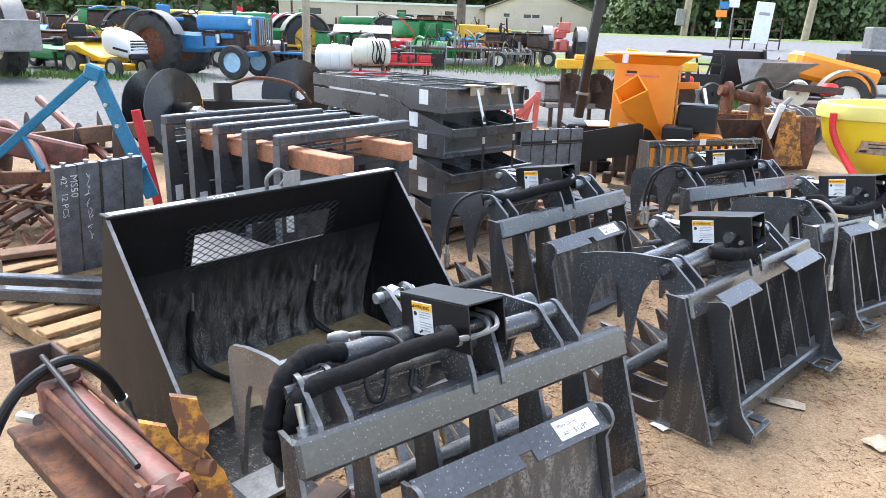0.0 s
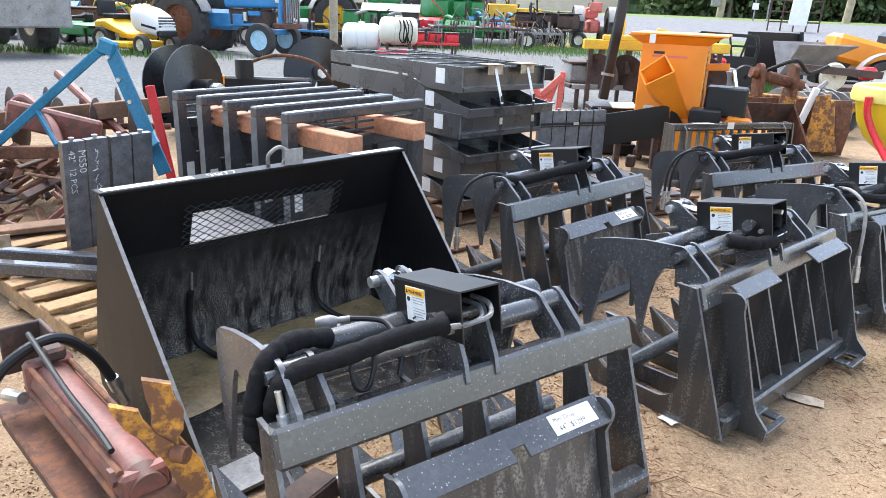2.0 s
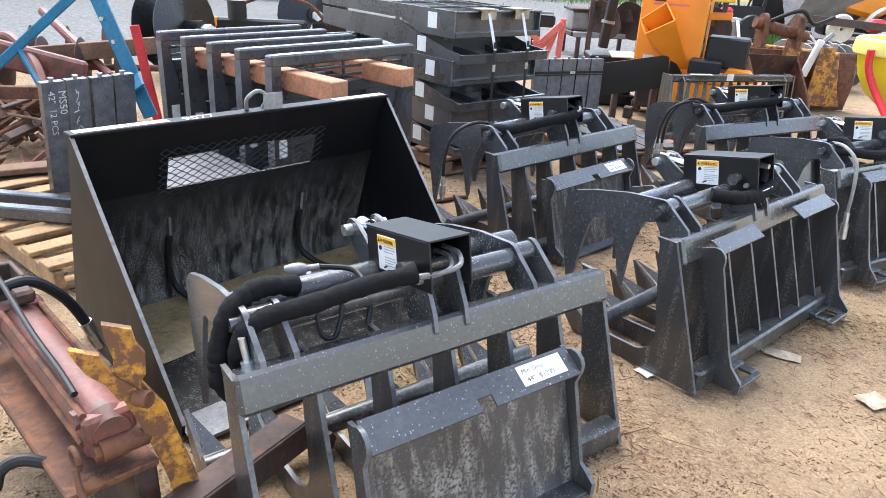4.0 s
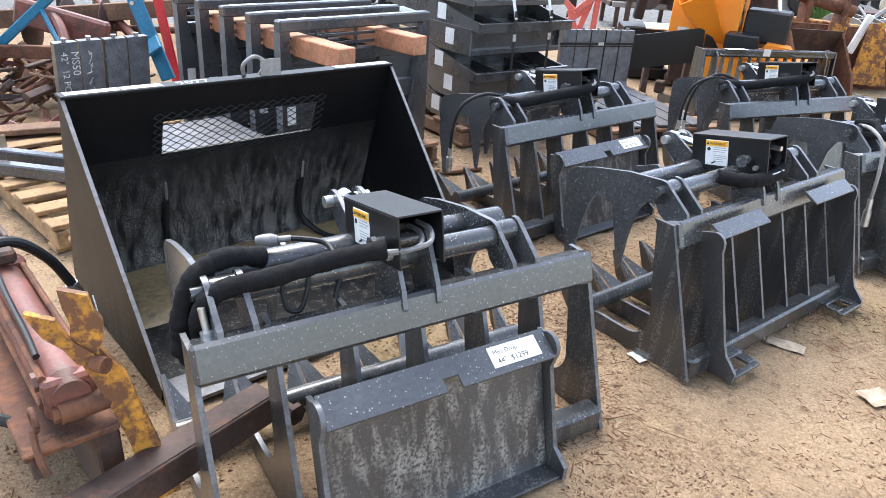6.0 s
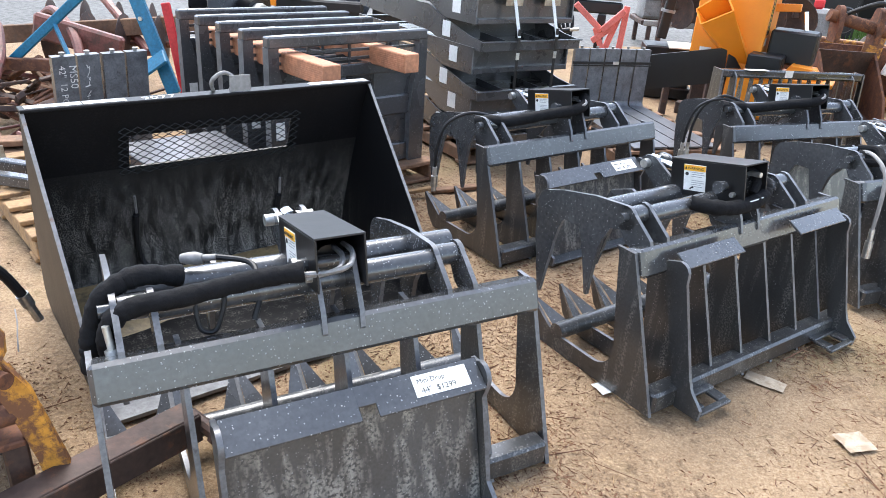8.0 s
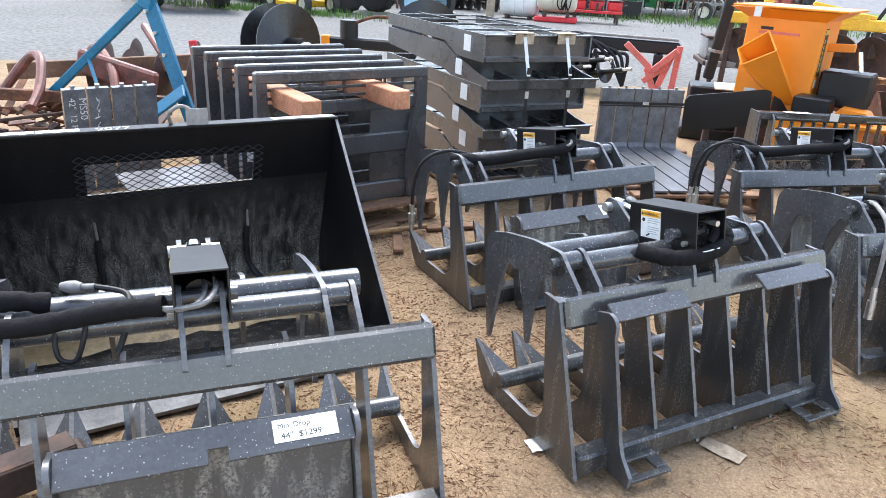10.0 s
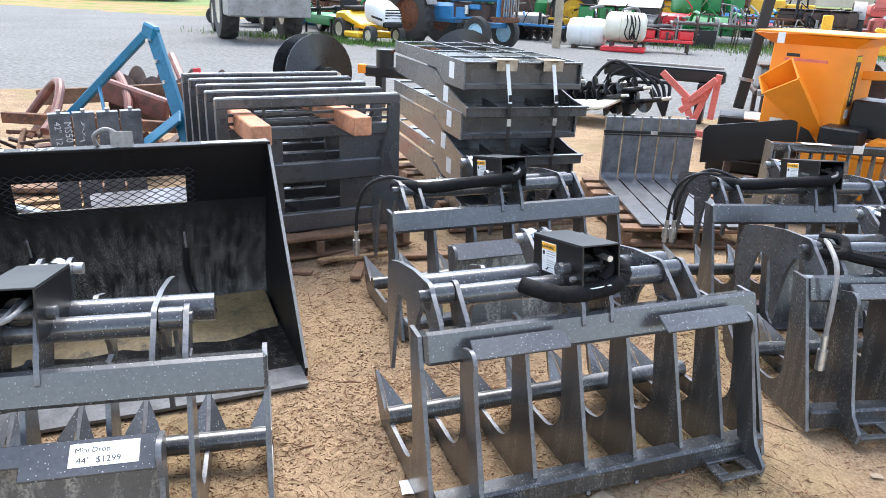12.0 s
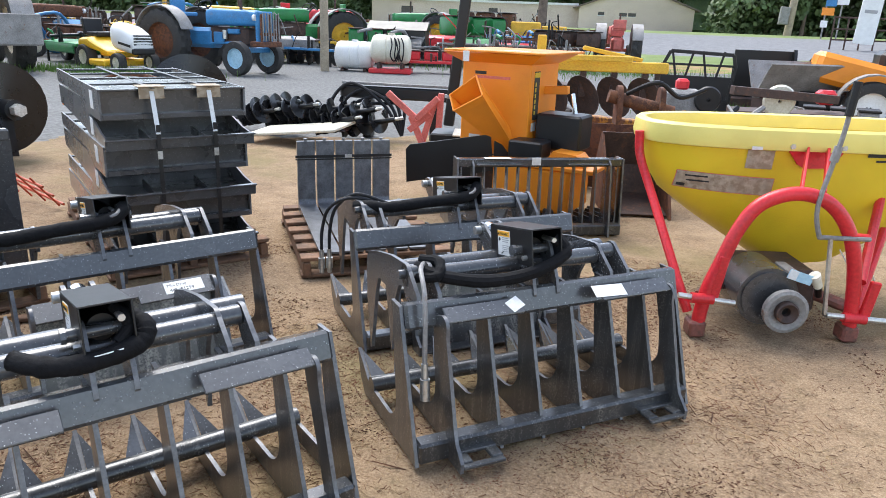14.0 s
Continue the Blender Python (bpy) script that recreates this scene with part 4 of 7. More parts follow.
# ---- stack of low buckets ----
def tray(m, lipped, W=0.72, L=1.46):
    root = thing("low_bucket", m, "charcoal steel low bucket in a strapped stack", "bucket", "strapped stack of buckets")
    if lipped:
        prof = [(-0.07, 0.0), (-0.07, 0.055), (0.06, 0.070), (0.36, 0.140), (0.52, 0.190), (L, 0.190), (L, 0.075), (0.50, 0.035), (0.35, 0.0)]
        part("front_lip", Geo().box((W / 2, -0.075, 0.028), (W + 0.015, 0.010, 0.058), None, 0.003).box((W / 2, -0.085, 0.053), (W + 0.02, 0.03, 0.008), None, 0.003), GREYBLACK, root)
        for x in (0.30 * W, 0.68 * W):
            part("inner_rib", Geo().plate([(-0.065, 0.012), (-0.065, 0.045), (0.25, 0.060), (0.25, 0.012)], x - 0.004, x + 0.004), GREYBLACK, root)
        part("floor_sheet", Geo().box((W / 2, 0.13, 0.010), (W - 0.02, 0.40, 0.010), None, 0.002), GREYBLACK, root)
        part("back_wall", Geo().box((W / 2, 0.34, 0.075), (W - 0.02, 0.008, 0.13), None, 0.003), GREYBLACK, root)
    else:
        prof = [(0.0, 0.0), (0.0, 0.150), (L, 0.150), (L, 0.070), (0.50, 0.066), (0.33, 0.0)]
        part("back_wall", Geo().box((W / 2, 0.030, 0.08), (W - 0.02, 0.008, 0.135), None, 0.003), GREYBLACK, root)
        part("bottom_flange", Geo().box((W / 2, 0.012, 0.016), (W - 0.02, 0.045, 0.030), None, 0.004), GREYBLACK, root)
        part("top_flange", Geo().box((W / 2, 0.016, 0.145), (W, 0.045, 0.010), None, 0.003), GREYBLACK, root)
        for i in range(1, 5):
            part("top_rail", Geo().box((W / 2, L * i / 4.2, 0.144), (W - 0.02, 0.035, 0.010), None, 0.003), GREYBLACK, root)
        part("floor_sheet", Geo().box((W / 2, L * 0.52, 0.085), (W - 0.02, L * 0.92, 0.008), None, 0.002), GREYBLACK, root)
    for x in (0.005, W - 0.005):
        part("side_plate", Geo().plate(prof, x - 0.005, x + 0.005), GREYBLACK, root)
    part("label", Geo().box((-0.0006, 0.30 if lipped else 0.20, 0.075 if lipped else 0.085), (0.0014, 0.085, 0.090), None, 0.0004), WHITE, root, "white label on the side")
    return root


SY = 40.5
stack_m = pose(-0.005, 4.265, 0.0, 0, 0, SY)
pallet(stack_m @ pose(-0.05, -0.06, 0), 0.85, 1.50, "old pallet under the stack of buckets", material=OLDWOOD)
t0 = tray(stack_m @ pose(0, 0, 0.805), False)
t1 = tray(stack_m @ pose(0.004, 0, 0.805 - 0.138), True)
for k in range(2, 6):
    copy_thing(t1 if k % 2 else t0, stack_m @ pose(0.005 * math.sin(k * 2), 0.006 * math.cos(k), 0.805 - 0.138 * k))
for x in (0.24, 0.52):
    root = thing("strap", stack_m, "black steel strapping band round the stacked buckets", "strap", "strapping bands")
    part("band", Geo().box((x, -0.102, 0.46), (0.020, 0.002, 0.66), None, 0.0005).box((x, 0.70, 0.962), (0.020, 1.52, 0.002), None, 0.0005), BOXBLACK, root)
    part("seal", Geo().box((x, -0.1045, 0.64), (0.024, 0.003, 0.04), None, 0.0008), ZINC, root, "shiny seal")
    part("corner_pad", Geo().box((x, 0.010, 0.968), (0.13, 0.11, 0.004), None, 0.001).box((x, -0.030, 0.938), (0.12, 0.004, 0.058), pose(0, 0, 0, 0), 0.001), PAPER, root, "cardboard corner pad")
    part("clear_band", Geo().box((0, 0, 0), (0.022, 0.003, 0.215), Matrix.Translation((x, -0.068, 0.845)) @ pose(0, 0, 0, -20), 0.0006), WHITE, root, "pale band end")


# ---- loose pallet forks ----
def fork_tine(m, group, label, h=0.45, length=1.0, w=0.118):
    root = thing("pallet_fork", m, label, "pallet fork", group)
    pts = [(0.0, h), (-0.036, h), (-0.040, 0.07)] + arc(-0.075, 0.075, 0.035, 0, -90, 4)[::1] + [(-length, 0.018), (-length, 0.008), (-0.07, 0.0)] + arc(-0.05, 0.05, 0.05, -90, 0, 4)
    part("fork_blade", Geo().plate(pts, 0.003, w - 0.003), GREYBLACK, root)
    part("hook", Geo().box((w / 2, 0.012, h - 0.05), (w * 0.6, 0.03, 0.05), None, 0.004), GREYBLACK, root)
    part("lock_pin", Geo().cyl((w / 2, -0.018, h), (w / 2, -0.018, h + 0.012), 0.009, 10).cyl((w / 2, -0.018, h + 0.010), (w / 2, -0.018, h + 0.016), 0.013, 10), GREYSTEEL, root, "small locking pin")
    return root


lf = pose(0.60, 5.40, 0.0, 0, 0, 24)
pallet(lf @ pose(-0.10, -1.02, 0), 0.84, 1.15, "weathered pallet carrying loose pallet forks", material=OLDWOOD)
first = fork_tine(lf @ pose(0, 0, 0.117), "banded pallet forks", "charcoal steel pallet fork banded upright with others")
for k in range(1, 5):
    copy_thing(first, lf @ pose(0.123 * k, 0.004 * math.sin(k), 0.117))
band = thing("packing_band", lf, "black packing band round the pallet forks", "strap")
part("band", Geo().box((0.305, -0.042, 0.47), (0.63, 0.003, 0.018), None, 0.0006).box((0.305, -0.044, 0.452), (0.63, 0.003, 0.008), None, 0.0006), BOXBLACK, band)
part("seal", Geo().box((0.33, -0.0445, 0.47), (0.045, 0.003, 0.022), None, 0.0006), ZINC, band)

fs = pose(-1.893, 3.205, 0.0, 0, 0, 54)
second = fork_tine(fs @ pose(0, 0, 0.05, 6), "leaning pallet forks", "charcoal steel pallet fork with chalk writing", h=0.60, length=0.35, w=0.108)
for k in range(1, 4):
    copy_thing(second, fs @ pose(0.113 * k, 0.006 * math.sin(k * 2), 0.05, 6))
for k, (words, s) in enumerate((("MS50", 0.050), ("42\"  12 PCS", 0.042))):
    m = fs @ pose(0, 0, 0.05, 6) @ axes_m((0.072 - 0.045 * k, -0.0395, 0.56), (0, 0, -1), (1, 0, 0))
    solid("chalk_note", text_geo(words, s, Matrix()), CHALK, m, "white chalk size note on a pallet fork", "writing", "chalk notes")
g = Geo()
pen = random.Random(17)
for k in range(8):
    x0, y0 = pen.uniform(-0.006, 0.006), -0.042 * k
    for q in range(3):
        g.box((0, 0, 0), (pen.uniform(0.016, 0.030), 0.0032, 0.0008), pose(x0 + pen.uniform(-0.008, 0.008), y0 + pen.uniform(-0.012, 0.012), 0, 0, 0, pen.choice((10, 60, 95, 130)) + pen.uniform(-12, 12)), 0.0002)
solid("chalk_note", g, CHALK, fs @ pose(0, 0, 0.05, 6) @ axes_m((0.155, -0.0398, 0.54), (1, 0, 0), (0, 0, 1)), "white chalk scribble on a pallet fork", "writing", "chalk notes")
solid("wood_block", Geo().box((0.2, -0.10, 0.022), (0.52, 0.22, 0.044), None, 0.004), OLDWOOD, fs, "weathered board under the leaning forks", "board")


# ---- rusty hydraulic unit with worn yellow ears ----
def hydraulic_unit():
    a, b = Vector((-1.10, 1.62, 0.375)), Vector((-0.655, 1.175, 0.392))
    ux = (b - a).normalized()
    m = axes_m(a, ux, Vector((0, 0, 1)).cross(ux))
    L = (b - a).length
    root = thing("hydraulic_unit", m, "rusty red hydraulic cylinder unit with worn yellow brackets", "hydraulic unit")
    part("cylinder_housing", Geo().cyl((0.03, 0, -0.012), (L * 0.95, 0.0, -0.025), 0.050, 28).cyl((L * 0.95, 0, -0.025), (L * 1.0, 0, -0.026), 0.050, 28, 0.036), FADEDRED, root, "faded red cylinder barrel")
    for y, z in ((-0.051, -0.032), (-0.043, 0.028), (0.046, 0.024)):
        part("tie_rod", Geo().cyl((0.02, y, z + 0.004), (L * 0.96, y, z - 0.010), 0.0075, 10), RUST, root, "rusty tie rod")
    part("end_cap", Geo().box((0.035, 0, -0.008), (0.045, 0.112, 0.104), None, 0.018), FADEDRED, root)
    part("end_cap", Geo().box((L * 0.965, 0, -0.028), (0.035, 0.100, 0.088), None, 0.028), FADEDRED, root)
    part("port_block", Geo().box((0.06, 0.01, 0.062), (0.045, 0.05, 0.035), None, 0.008), DARKRUST, root)
    part("eye_ring", Geo().tube([(L * 1.0 + 0.022 * math.cos(a), -0.075, -0.05 + 0.022 * math.sin(a)) for a in np.linspace(0, 2 * math.pi, 11)], 0.006, 8, 3), RUST, root)
    part("chain_link", Geo().tube([(L * 1.02, -0.082, -0.065), (L * 1.07, -0.086, -0.105), (L * 1.10, -0.08, -0.14)], 0.007, 8, 4), RUST, root)
    part("rear_bracket", Geo().box((-0.05, 0.03, 0.03), (0.12, 0.012, 0.13), None, 0.004).box((-0.10, -0.02, 0.03), (0.012, 0.10, 0.13), None, 0.004), DARKRUST, root, "rusty channel bracket")
    part("base_plate", Geo().box((L * 0.45, -0.02, -0.115), (L * 1.20, 0.18, 0.016), None, 0.004), RUST, root, "flaking rusty base plate")
    part("base_rail", Geo().box((L * 0.45, -0.09, -0.14), (L * 1.20, 0.02, 0.06), None, 0.005), DARKRUST, root)
    part("base_rail", Geo().box((L * 0.45, 0.05, -0.25), (L * 1.1, 0.05, 0.26), None, 0.005), DARKRUST, root)
    yoke = axes_m((0.646, 0.004, 0.01), (0.938, -0.3465, 0), (0.3465, 0.938, 0))
    for pts, t in (([(0.0, 0.205), (0.050, 0.186), (0.054, 0.155), (0.068, 0.126), (0.064, 0.085), (0.052, 0.066), (0.058, 0.02), (0.035, 0.025), (0.020, 0.075), (0.008, 0.105), (0.011, 0.130), (0.003, 0.165)], 0.020),
                   ([(-0.062, 0.166), (-0.012, 0.143), (-0.006, 0.118), (0.006, 0.098), (0.043, 0.060), (0.050, 0.03), (0.011, 0.040), (-0.008, 0.078), (-0.038, 0.108), (-0.053, 0.140)], 0.014)):
        part("yellow_ear", Geo().plate(pts, -t - 0.008, -t + 0.008, yoke), WORNYELLOW, root, "yellow bracket ear with chipped paint")
    part("yoke_strap", Geo().plate([(0.012, 0.050), (0.052, 0.070), (0.092, 0.0), (0.106, -0.063), (0.132, -0.17), (0.165, -0.33), (0.105, -0.35), (0.078, -0.17), (0.050, -0.06), (0.030, 0.0)], -0.030, -0.014, yoke), WORNYELLOW, root, "yellow strap below the bracket ears")
    part("yoke_rib", Geo().plate([(0.040, 0.050), (0.056, 0.050), (0.098, -0.06), (0.130, -0.20), (0.114, -0.20), (0.080, -0.06)], -0.048, -0.030, yoke), WORNYELLOW, root)
    part("yoke_boss", Geo().cyl((0.655, 0.045, 0.050), (0.680, 0.060, 0.050), 0.017, 14), RUST, root)
    part("pivot_bolt", Geo().cyl((L * 1.0, -0.030, -0.055), (L * 1.0, 0.075, -0.055), 0.024, 14).cyl((L * 1.0, -0.042, -0.055), (L * 1.0, -0.030, -0.055), 0.018, 6), RUST, root)
    part("pivot_bolt", Geo().cyl((L * 0.93, -0.058, 0.005), (L * 0.93, -0.044, 0.005), 0.020, 6), FADEDRED, root)
    part("lug_block", Geo().box((L * 0.86, -0.10, -0.085), (0.06, 0.05, 0.035), pose(0, 0, 0, 0, 0, 12), 0.006), GREYSTEEL, root)
    part("hydraulic_hose", Geo().tube([(-0.03, -0.20, -0.20), (0.0, -0.15, -0.05), (0.02, -0.08, 0.05), (0.01, 0.03, 0.078), (-0.015, 0.115, 0.0), (-0.030, 0.165, -0.10)], 0.0145, 10, 8), RUBBER, root, "thick black hose")
    part("hose_ferrule", Geo().cyl((-0.030, 0.165, -0.10), (-0.034, 0.178, -0.14), 0.018, 12).cyl((-0.034, 0.178, -0.14), (-0.039, 0.196, -0.195), 0.013, 8), ZINC, root)
    part("hydraulic_hose", Geo().tube([(-0.02, -0.02, 0.095), (0.08, -0.022, 0.080), (0.28, -0.030, 0.060), (0.45, -0.032, 0.048), (0.55, -0.036, 0.040)], 0.007, 8, 6), RUBBER, root, "thin black hose")
    part("hydraulic_hose", Geo().tube([(0.470, -0.192, -0.158), (0.474, -0.174, -0.117), (0.484, -0.136, -0.107), (0.519, -0.084, -0.127), (0.560, -0.022, -0.156), (0.575, 0.041, -0.176), (0.582, 0.063, -0.176)], 0.013, 10, 8), RUBBER, root, "thick black hose")
    part("wire", Geo().tube([(0.42, 0.115, 0.075), (0.45, 0.112, 0.055), (0.48, 0.105, 0.035), (0.50, 0.10, 0.01)], 0.0016, 5, 6), GREYSTEEL, root)
    part("port_fitting", Geo().cyl((-0.02, -0.09, -0.05), (0.05, -0.07, -0.04), 0.016, 10), ZINC, root)
    return root


hydraulic_unit()
arm = thing("drag_arm", pose(-0.60, 1.00, 0.165, 0, 0, 59), "dark rusty steel angle arm with bolts", "steel arm")
part("web", Geo().box((0.26, 0, 0), (0.53, 0.010, 0.075), None, 0.003), DARKRUST, arm)
part("flange", Geo().box((0.26, 0.035, 0.036), (0.53, 0.070, 0.009), None, 0.003), DARKRUST, arm)
part("end_bolt", Geo().cyl((0.535, -0.05, 0.0), (0.535, 0.06, 0.0), 0.018, 10).cyl((0.535, -0.065, 0.0), (0.535, -0.05, 0.0), 0.028, 6), DARKRUST, arm)
part("bolt", Geo().cyl((0.03, -0.015, 0.02), (0.03, -0.005, 0.02), 0.016, 6), RUST, arm)


# ---- red and blue implement and the rusty heap behind the bucket ----
def bar_between(name, a, b, w, t, material, label, cat, group="", bev=0.004):
    a, b = Vector(a), Vector(b)
    d = (b - a).normalized()
    side = Vector((0, 0, 1)).cross(d)
    side = side.normalized() if side.length > 1e-3 else Vector((1, 0, 0))
    return solid(name, Geo().box(((b - a).length / 2, 0, 0), ((b - a).length, w, t), None, bev), material, axes_m(a, d, side), label, cat, group)


frame_b = thing("a_frame_hitch", Matrix.Translation((0, 0, 0)), "bright blue steel A-frame hitch with bolts", "hitch frame")
ap = Vector((-2.0, 4.11, 1.02))
for k, (e, w) in enumerate((((-2.72, 4.02, 0.40), 0.05), ((-1.72, 4.05, 0.30), 0.075))):
    d = (Vector(e) - ap).normalized()
    s = d.cross(Vector((0.3, -0.95, 0))).normalized()
    part("leg", Geo().box(((Vector(e) - ap).length / 2, 0, 0), ((Vector(e) - ap).length, w, 0.05), axes_m(ap, d, s), 0.005), BLUE, frame_b)
part("brace", Geo().box((0.13, 0, 0), (0.27, 0.035, 0.02), axes_m((-2.42, 4.05, 0.64), Vector((0.5, -0.4, -0.55)), Vector((0.7, 0.7, 0.1)).cross(Vector((0.5, -0.4, -0.55)))), 0.003), BLUE, frame_b)
part("apex_plate", Geo().box((0, 0, 0), (0.10, 0.06, 0.09), pose(-2.0, 4.10, 1.0, 0, 20, 0), 0.012), BLUE, frame_b)
part("foot", Geo().box((0, 0, 0), (0.350, 0.10, 0.018), axes_m((-1.867, 3.98, 0.427), (0.291, 0.02, 0.207), (-0.35, 0.45, 0.35)), 0.005), BLUE, frame_b)
for k in range(3):
    part("bolt", Geo().cyl((-1.985 + 0.05 * k, 4.045, 0.95 - 0.12 * k), (-1.985 + 0.05 * k, 4.075, 0.95 - 0.12 * k), 0.012, 6), ZINC, frame_b)
rb = thing("red_flat_bar", axes_m((-1.885, 4.35, 0.76), (0.10, -0.02, -0.62), (0.98, 0.1, 0.15)), "bright red painted steel bar with white paint marks", "steel bar")
part("bar", Geo().box((0.30, 0, 0), (0.62, 0.055, 0.018), None, 0.004), RED, rb)
g = Geo()
for k in range(6):
    g.box((0.20 + 0.055 * k, 0, -0.0098), (0.030, 0.022 if k % 2 else 0.006, 0.0008), pose(0, 0, 0, 0, 0, 0), 0.0002)
part("paint_marks", g, WHITE, rb, "white paint marks")
bar_between("wooden_beam", (-3.3, 4.30, 0.46), (-2.05, 5.05, 0.56), 0.05, 0.11, OLDWOOD, "weathered brown wooden beam resting on the rusty implements", "beam")
bar_between("channel_beam", (-3.1, 3.86, 0.40), (-1.95, 4.20, 0.40), 0.05, 0.07, RUST, "rusty red channel beam in the scrap heap", "beam")


def disc_gang(m, n, label):
    root = thing("disc_gang", m, label, "disc harrow", "disc harrow gangs")
    part("axle", Geo().cyl((-0.1, 0, 0), (0.24 * n, 0, 0), 0.022, 10), RUST, root)
    for i in range(n):
        prof = [(0.0, 0.035), (0.10, 0.026), (0.19, 0.0), (0.192, 0.004), (0.10, 0.031), (0.0, 0.040)]
        part("disc", Geo().lathe(prof, 24, pose(0.24 * i, 0, 0, 0, 90, 0)), DARKRUST, root)
    return root


disc_gang(pose(-2.95, 4.75, 0.42, 0, 0, 12), 4, "rusty row of disc harrow blades")
disc_gang(pose(-3.3, 5.25, 0.42, 0, 0, 20), 4, "rusty row of disc harrow blades behind a wooden beam")
heap = random.Random(5)
for pts in ([(-3.2, 4.1, 0.34), (-3.02, 4.2, 0.58), (-2.85, 4.12, 0.60), (-2.72, 3.95, 0.46), (-2.66, 3.80, 0.36)], [(-2.95, 4.6, 0.50), (-2.78, 4.55, 0.64), (-2.55, 4.40, 0.52), (-2.42, 4.25, 0.36)]):
    solid("red_pipe", Geo().tube(pts, 0.030, 10, 6, wobble=0.06), FADEDRED, Matrix(), "faded red bent pipe of an old implement", "pipe", "old red implement pipes")
solid("implement_casting", Geo().box((0, 0, 0), (0.55, 0.07, 0.16), None, 0.02), FADEDRED, pose(-2.55, 4.45, 0.50, 0, 14, 10), "faded red cast implement frame", "implement frame")
bar_between("red_tube", (-2.95, 5.3, 0.72), (-2.25, 4.75, 0.38), 0.055, 0.055, FADEDRED, "faded red square tube leaning over the heap", "tube", bev=0.02)
for k in range(110):
    x, y = heap.uniform(-3.3, -2.15), heap.uniform(3.5, 4.6)
    z = 0.05 + 0.33 * max(0, 1 - abs(y - 4.15) / 0.75) * heap.uniform(0.2, 1)
    g = Geo().box((0, 0, 0), (heap.uniform(0.12, 0.55), heap.uniform(0.015, 0.055), heap.uniform(0.010, 0.035)), None, 0.004)
    solid("scrap_piece", g, (RUST, DARKRUST, FADEDRED, RUST, DARKRUST, DARKRUST, OLDWOOD)[k % 7], pose(x, y, z, heap.uniform(-40, 40), heap.uniform(-35, 35), heap.uniform(0, 180)), "rusty steel scrap piece lying in the heap", "scrap", "scrap heap")
for k in range(3):
    bar_between("old_plank", (-2.9 + 0.2 * k, 3.05 + 0.12 * k, 0.03 + 0.05 * k), (-1.95 + 0.1 * k, 3.45 + 0.1 * k, 0.04 + 0.06 * k), 0.12, 0.03, OLDWOOD, "old grey brown plank on the ground by the scrap", "plank", "planks by the scrap")
solid("white_tag", Geo().box((0, 0, 0), (0.05, 0.004, 0.07), None, 0.001), PAPER, pose(-2.05, 3.0, 0.22, 20, 0, 30), "white paper tag hanging on scrap steel", "tag")


red_rack = thing("red_wire_rack", pose(-1.078, 5.411, 0.0, 0, 0, 150), "red painted steel rack lying on the dirt", "rack")
for z, y in ((0.05, 0.0), (0.12, 0.06), (0.19, 0.12)):
    part("rail", Geo().cyl((-0.05, y, z), (0.95, y, z + 0.06), 0.009, 8), REDORANGE, red_rack)
for k in range(5):
    part("rung", Geo().cyl((0.05 + 0.2 * k, -0.02, 0.02), (0.05 + 0.2 * k, 0.15, 0.24), 0.007, 8), REDORANGE, red_rack)


# ---- large auger, disc and the pile of smaller augers ----
def flighting(turns, r, pitch, core, seg=28):
    g = Geo()
    n = int(turns * seg)
    v, f = [], []
    for i in range(n + 1):
        a, z = 2 * math.pi * i / seg, pitch * i / seg
        c, s = math.cos(a), math.sin(a)
        v += [(core * c, core * s, z), (r * c, r * s, z), (r * c, r * s, z + 0.010), (core * c, core * s, z + 0.010)]
    for i in range(n):
        k = i * 4
        f += [(k, k + 4, k + 5, k + 1), (k + 1, k + 5, k + 6, k + 2), (k + 2, k + 6, k + 7, k + 3)]
    f += [(0, 1, 2, 3), (4 * n, 4 * n + 3, 4 * n + 2, 4 * n + 1)]
    return g.add(v, f)


def auger(m, r, length, pitch, label, group=""):
    root = thing("auger_bit", m, label, "auger", group)
    part("shaft", Geo().cyl((0, 0, -0.12), (0, 0, length + 0.1), r * 0.22, 12), BOXBLACK, root)
    part("flighting", flighting(length / pitch, r, pitch, r * 0.2), AUGERBLACK, root)
    part("hub", Geo().cyl((0, 0, length + 0.1), (0, 0, length + 0.2), r * 0.14, 6), ZINC, root)
    return root


auger(pose(-2.86, 7.05, 0.43, 0, 86, -32), 0.40, 0.62, 0.31, "large black auger bit lying on its side", "large augers")
auger(pose(-1.66, 8.75, 0.46, 0, 84, -72), 0.42, 0.30, 0.32, "large black auger bit with chain on its side", "large augers")
for k in range(9):
    x = -1.35 + 0.17 * k
    auger(pose(x, 9.35 - 0.06 * k, 0.15 + 0.10 * (k % 2), 0, 78, -35 + 8 * (k % 3)), 0.13, 0.62, 0.17, "black earth auger bit piled with others", "pile of augers")
solid("pale_sheet", Geo().box((0, 0, 0), (1.1, 0.5, 0.03), None, 0.012), CREAM, pose(-0.35, 8.55, 0.16, 4, -7, -14), "pale folded tarpaulin under the augers", "tarpaulin")
drv = thing("auger_drive", pose(-2.45, 7.9, 0, 0, 0, 5), "black auger drive head with frame and bright hose", "auger drive")
part("frame", Geo().box((0.4, 0, 0.42), (0.95, 0.16, 0.12), None, 0.02), BOXBLACK, drv)
for x in (0.1, 0.8):
    part("leg", Geo().box((x, 0, 0.2), (0.08, 0.14, 0.4), None, 0.01), BOXBLACK, drv)
part("motor", Geo().cyl((0.15, 0, 0.46), (0.15, 0, 0.66), 0.10, 16), BOXBLACK, drv)
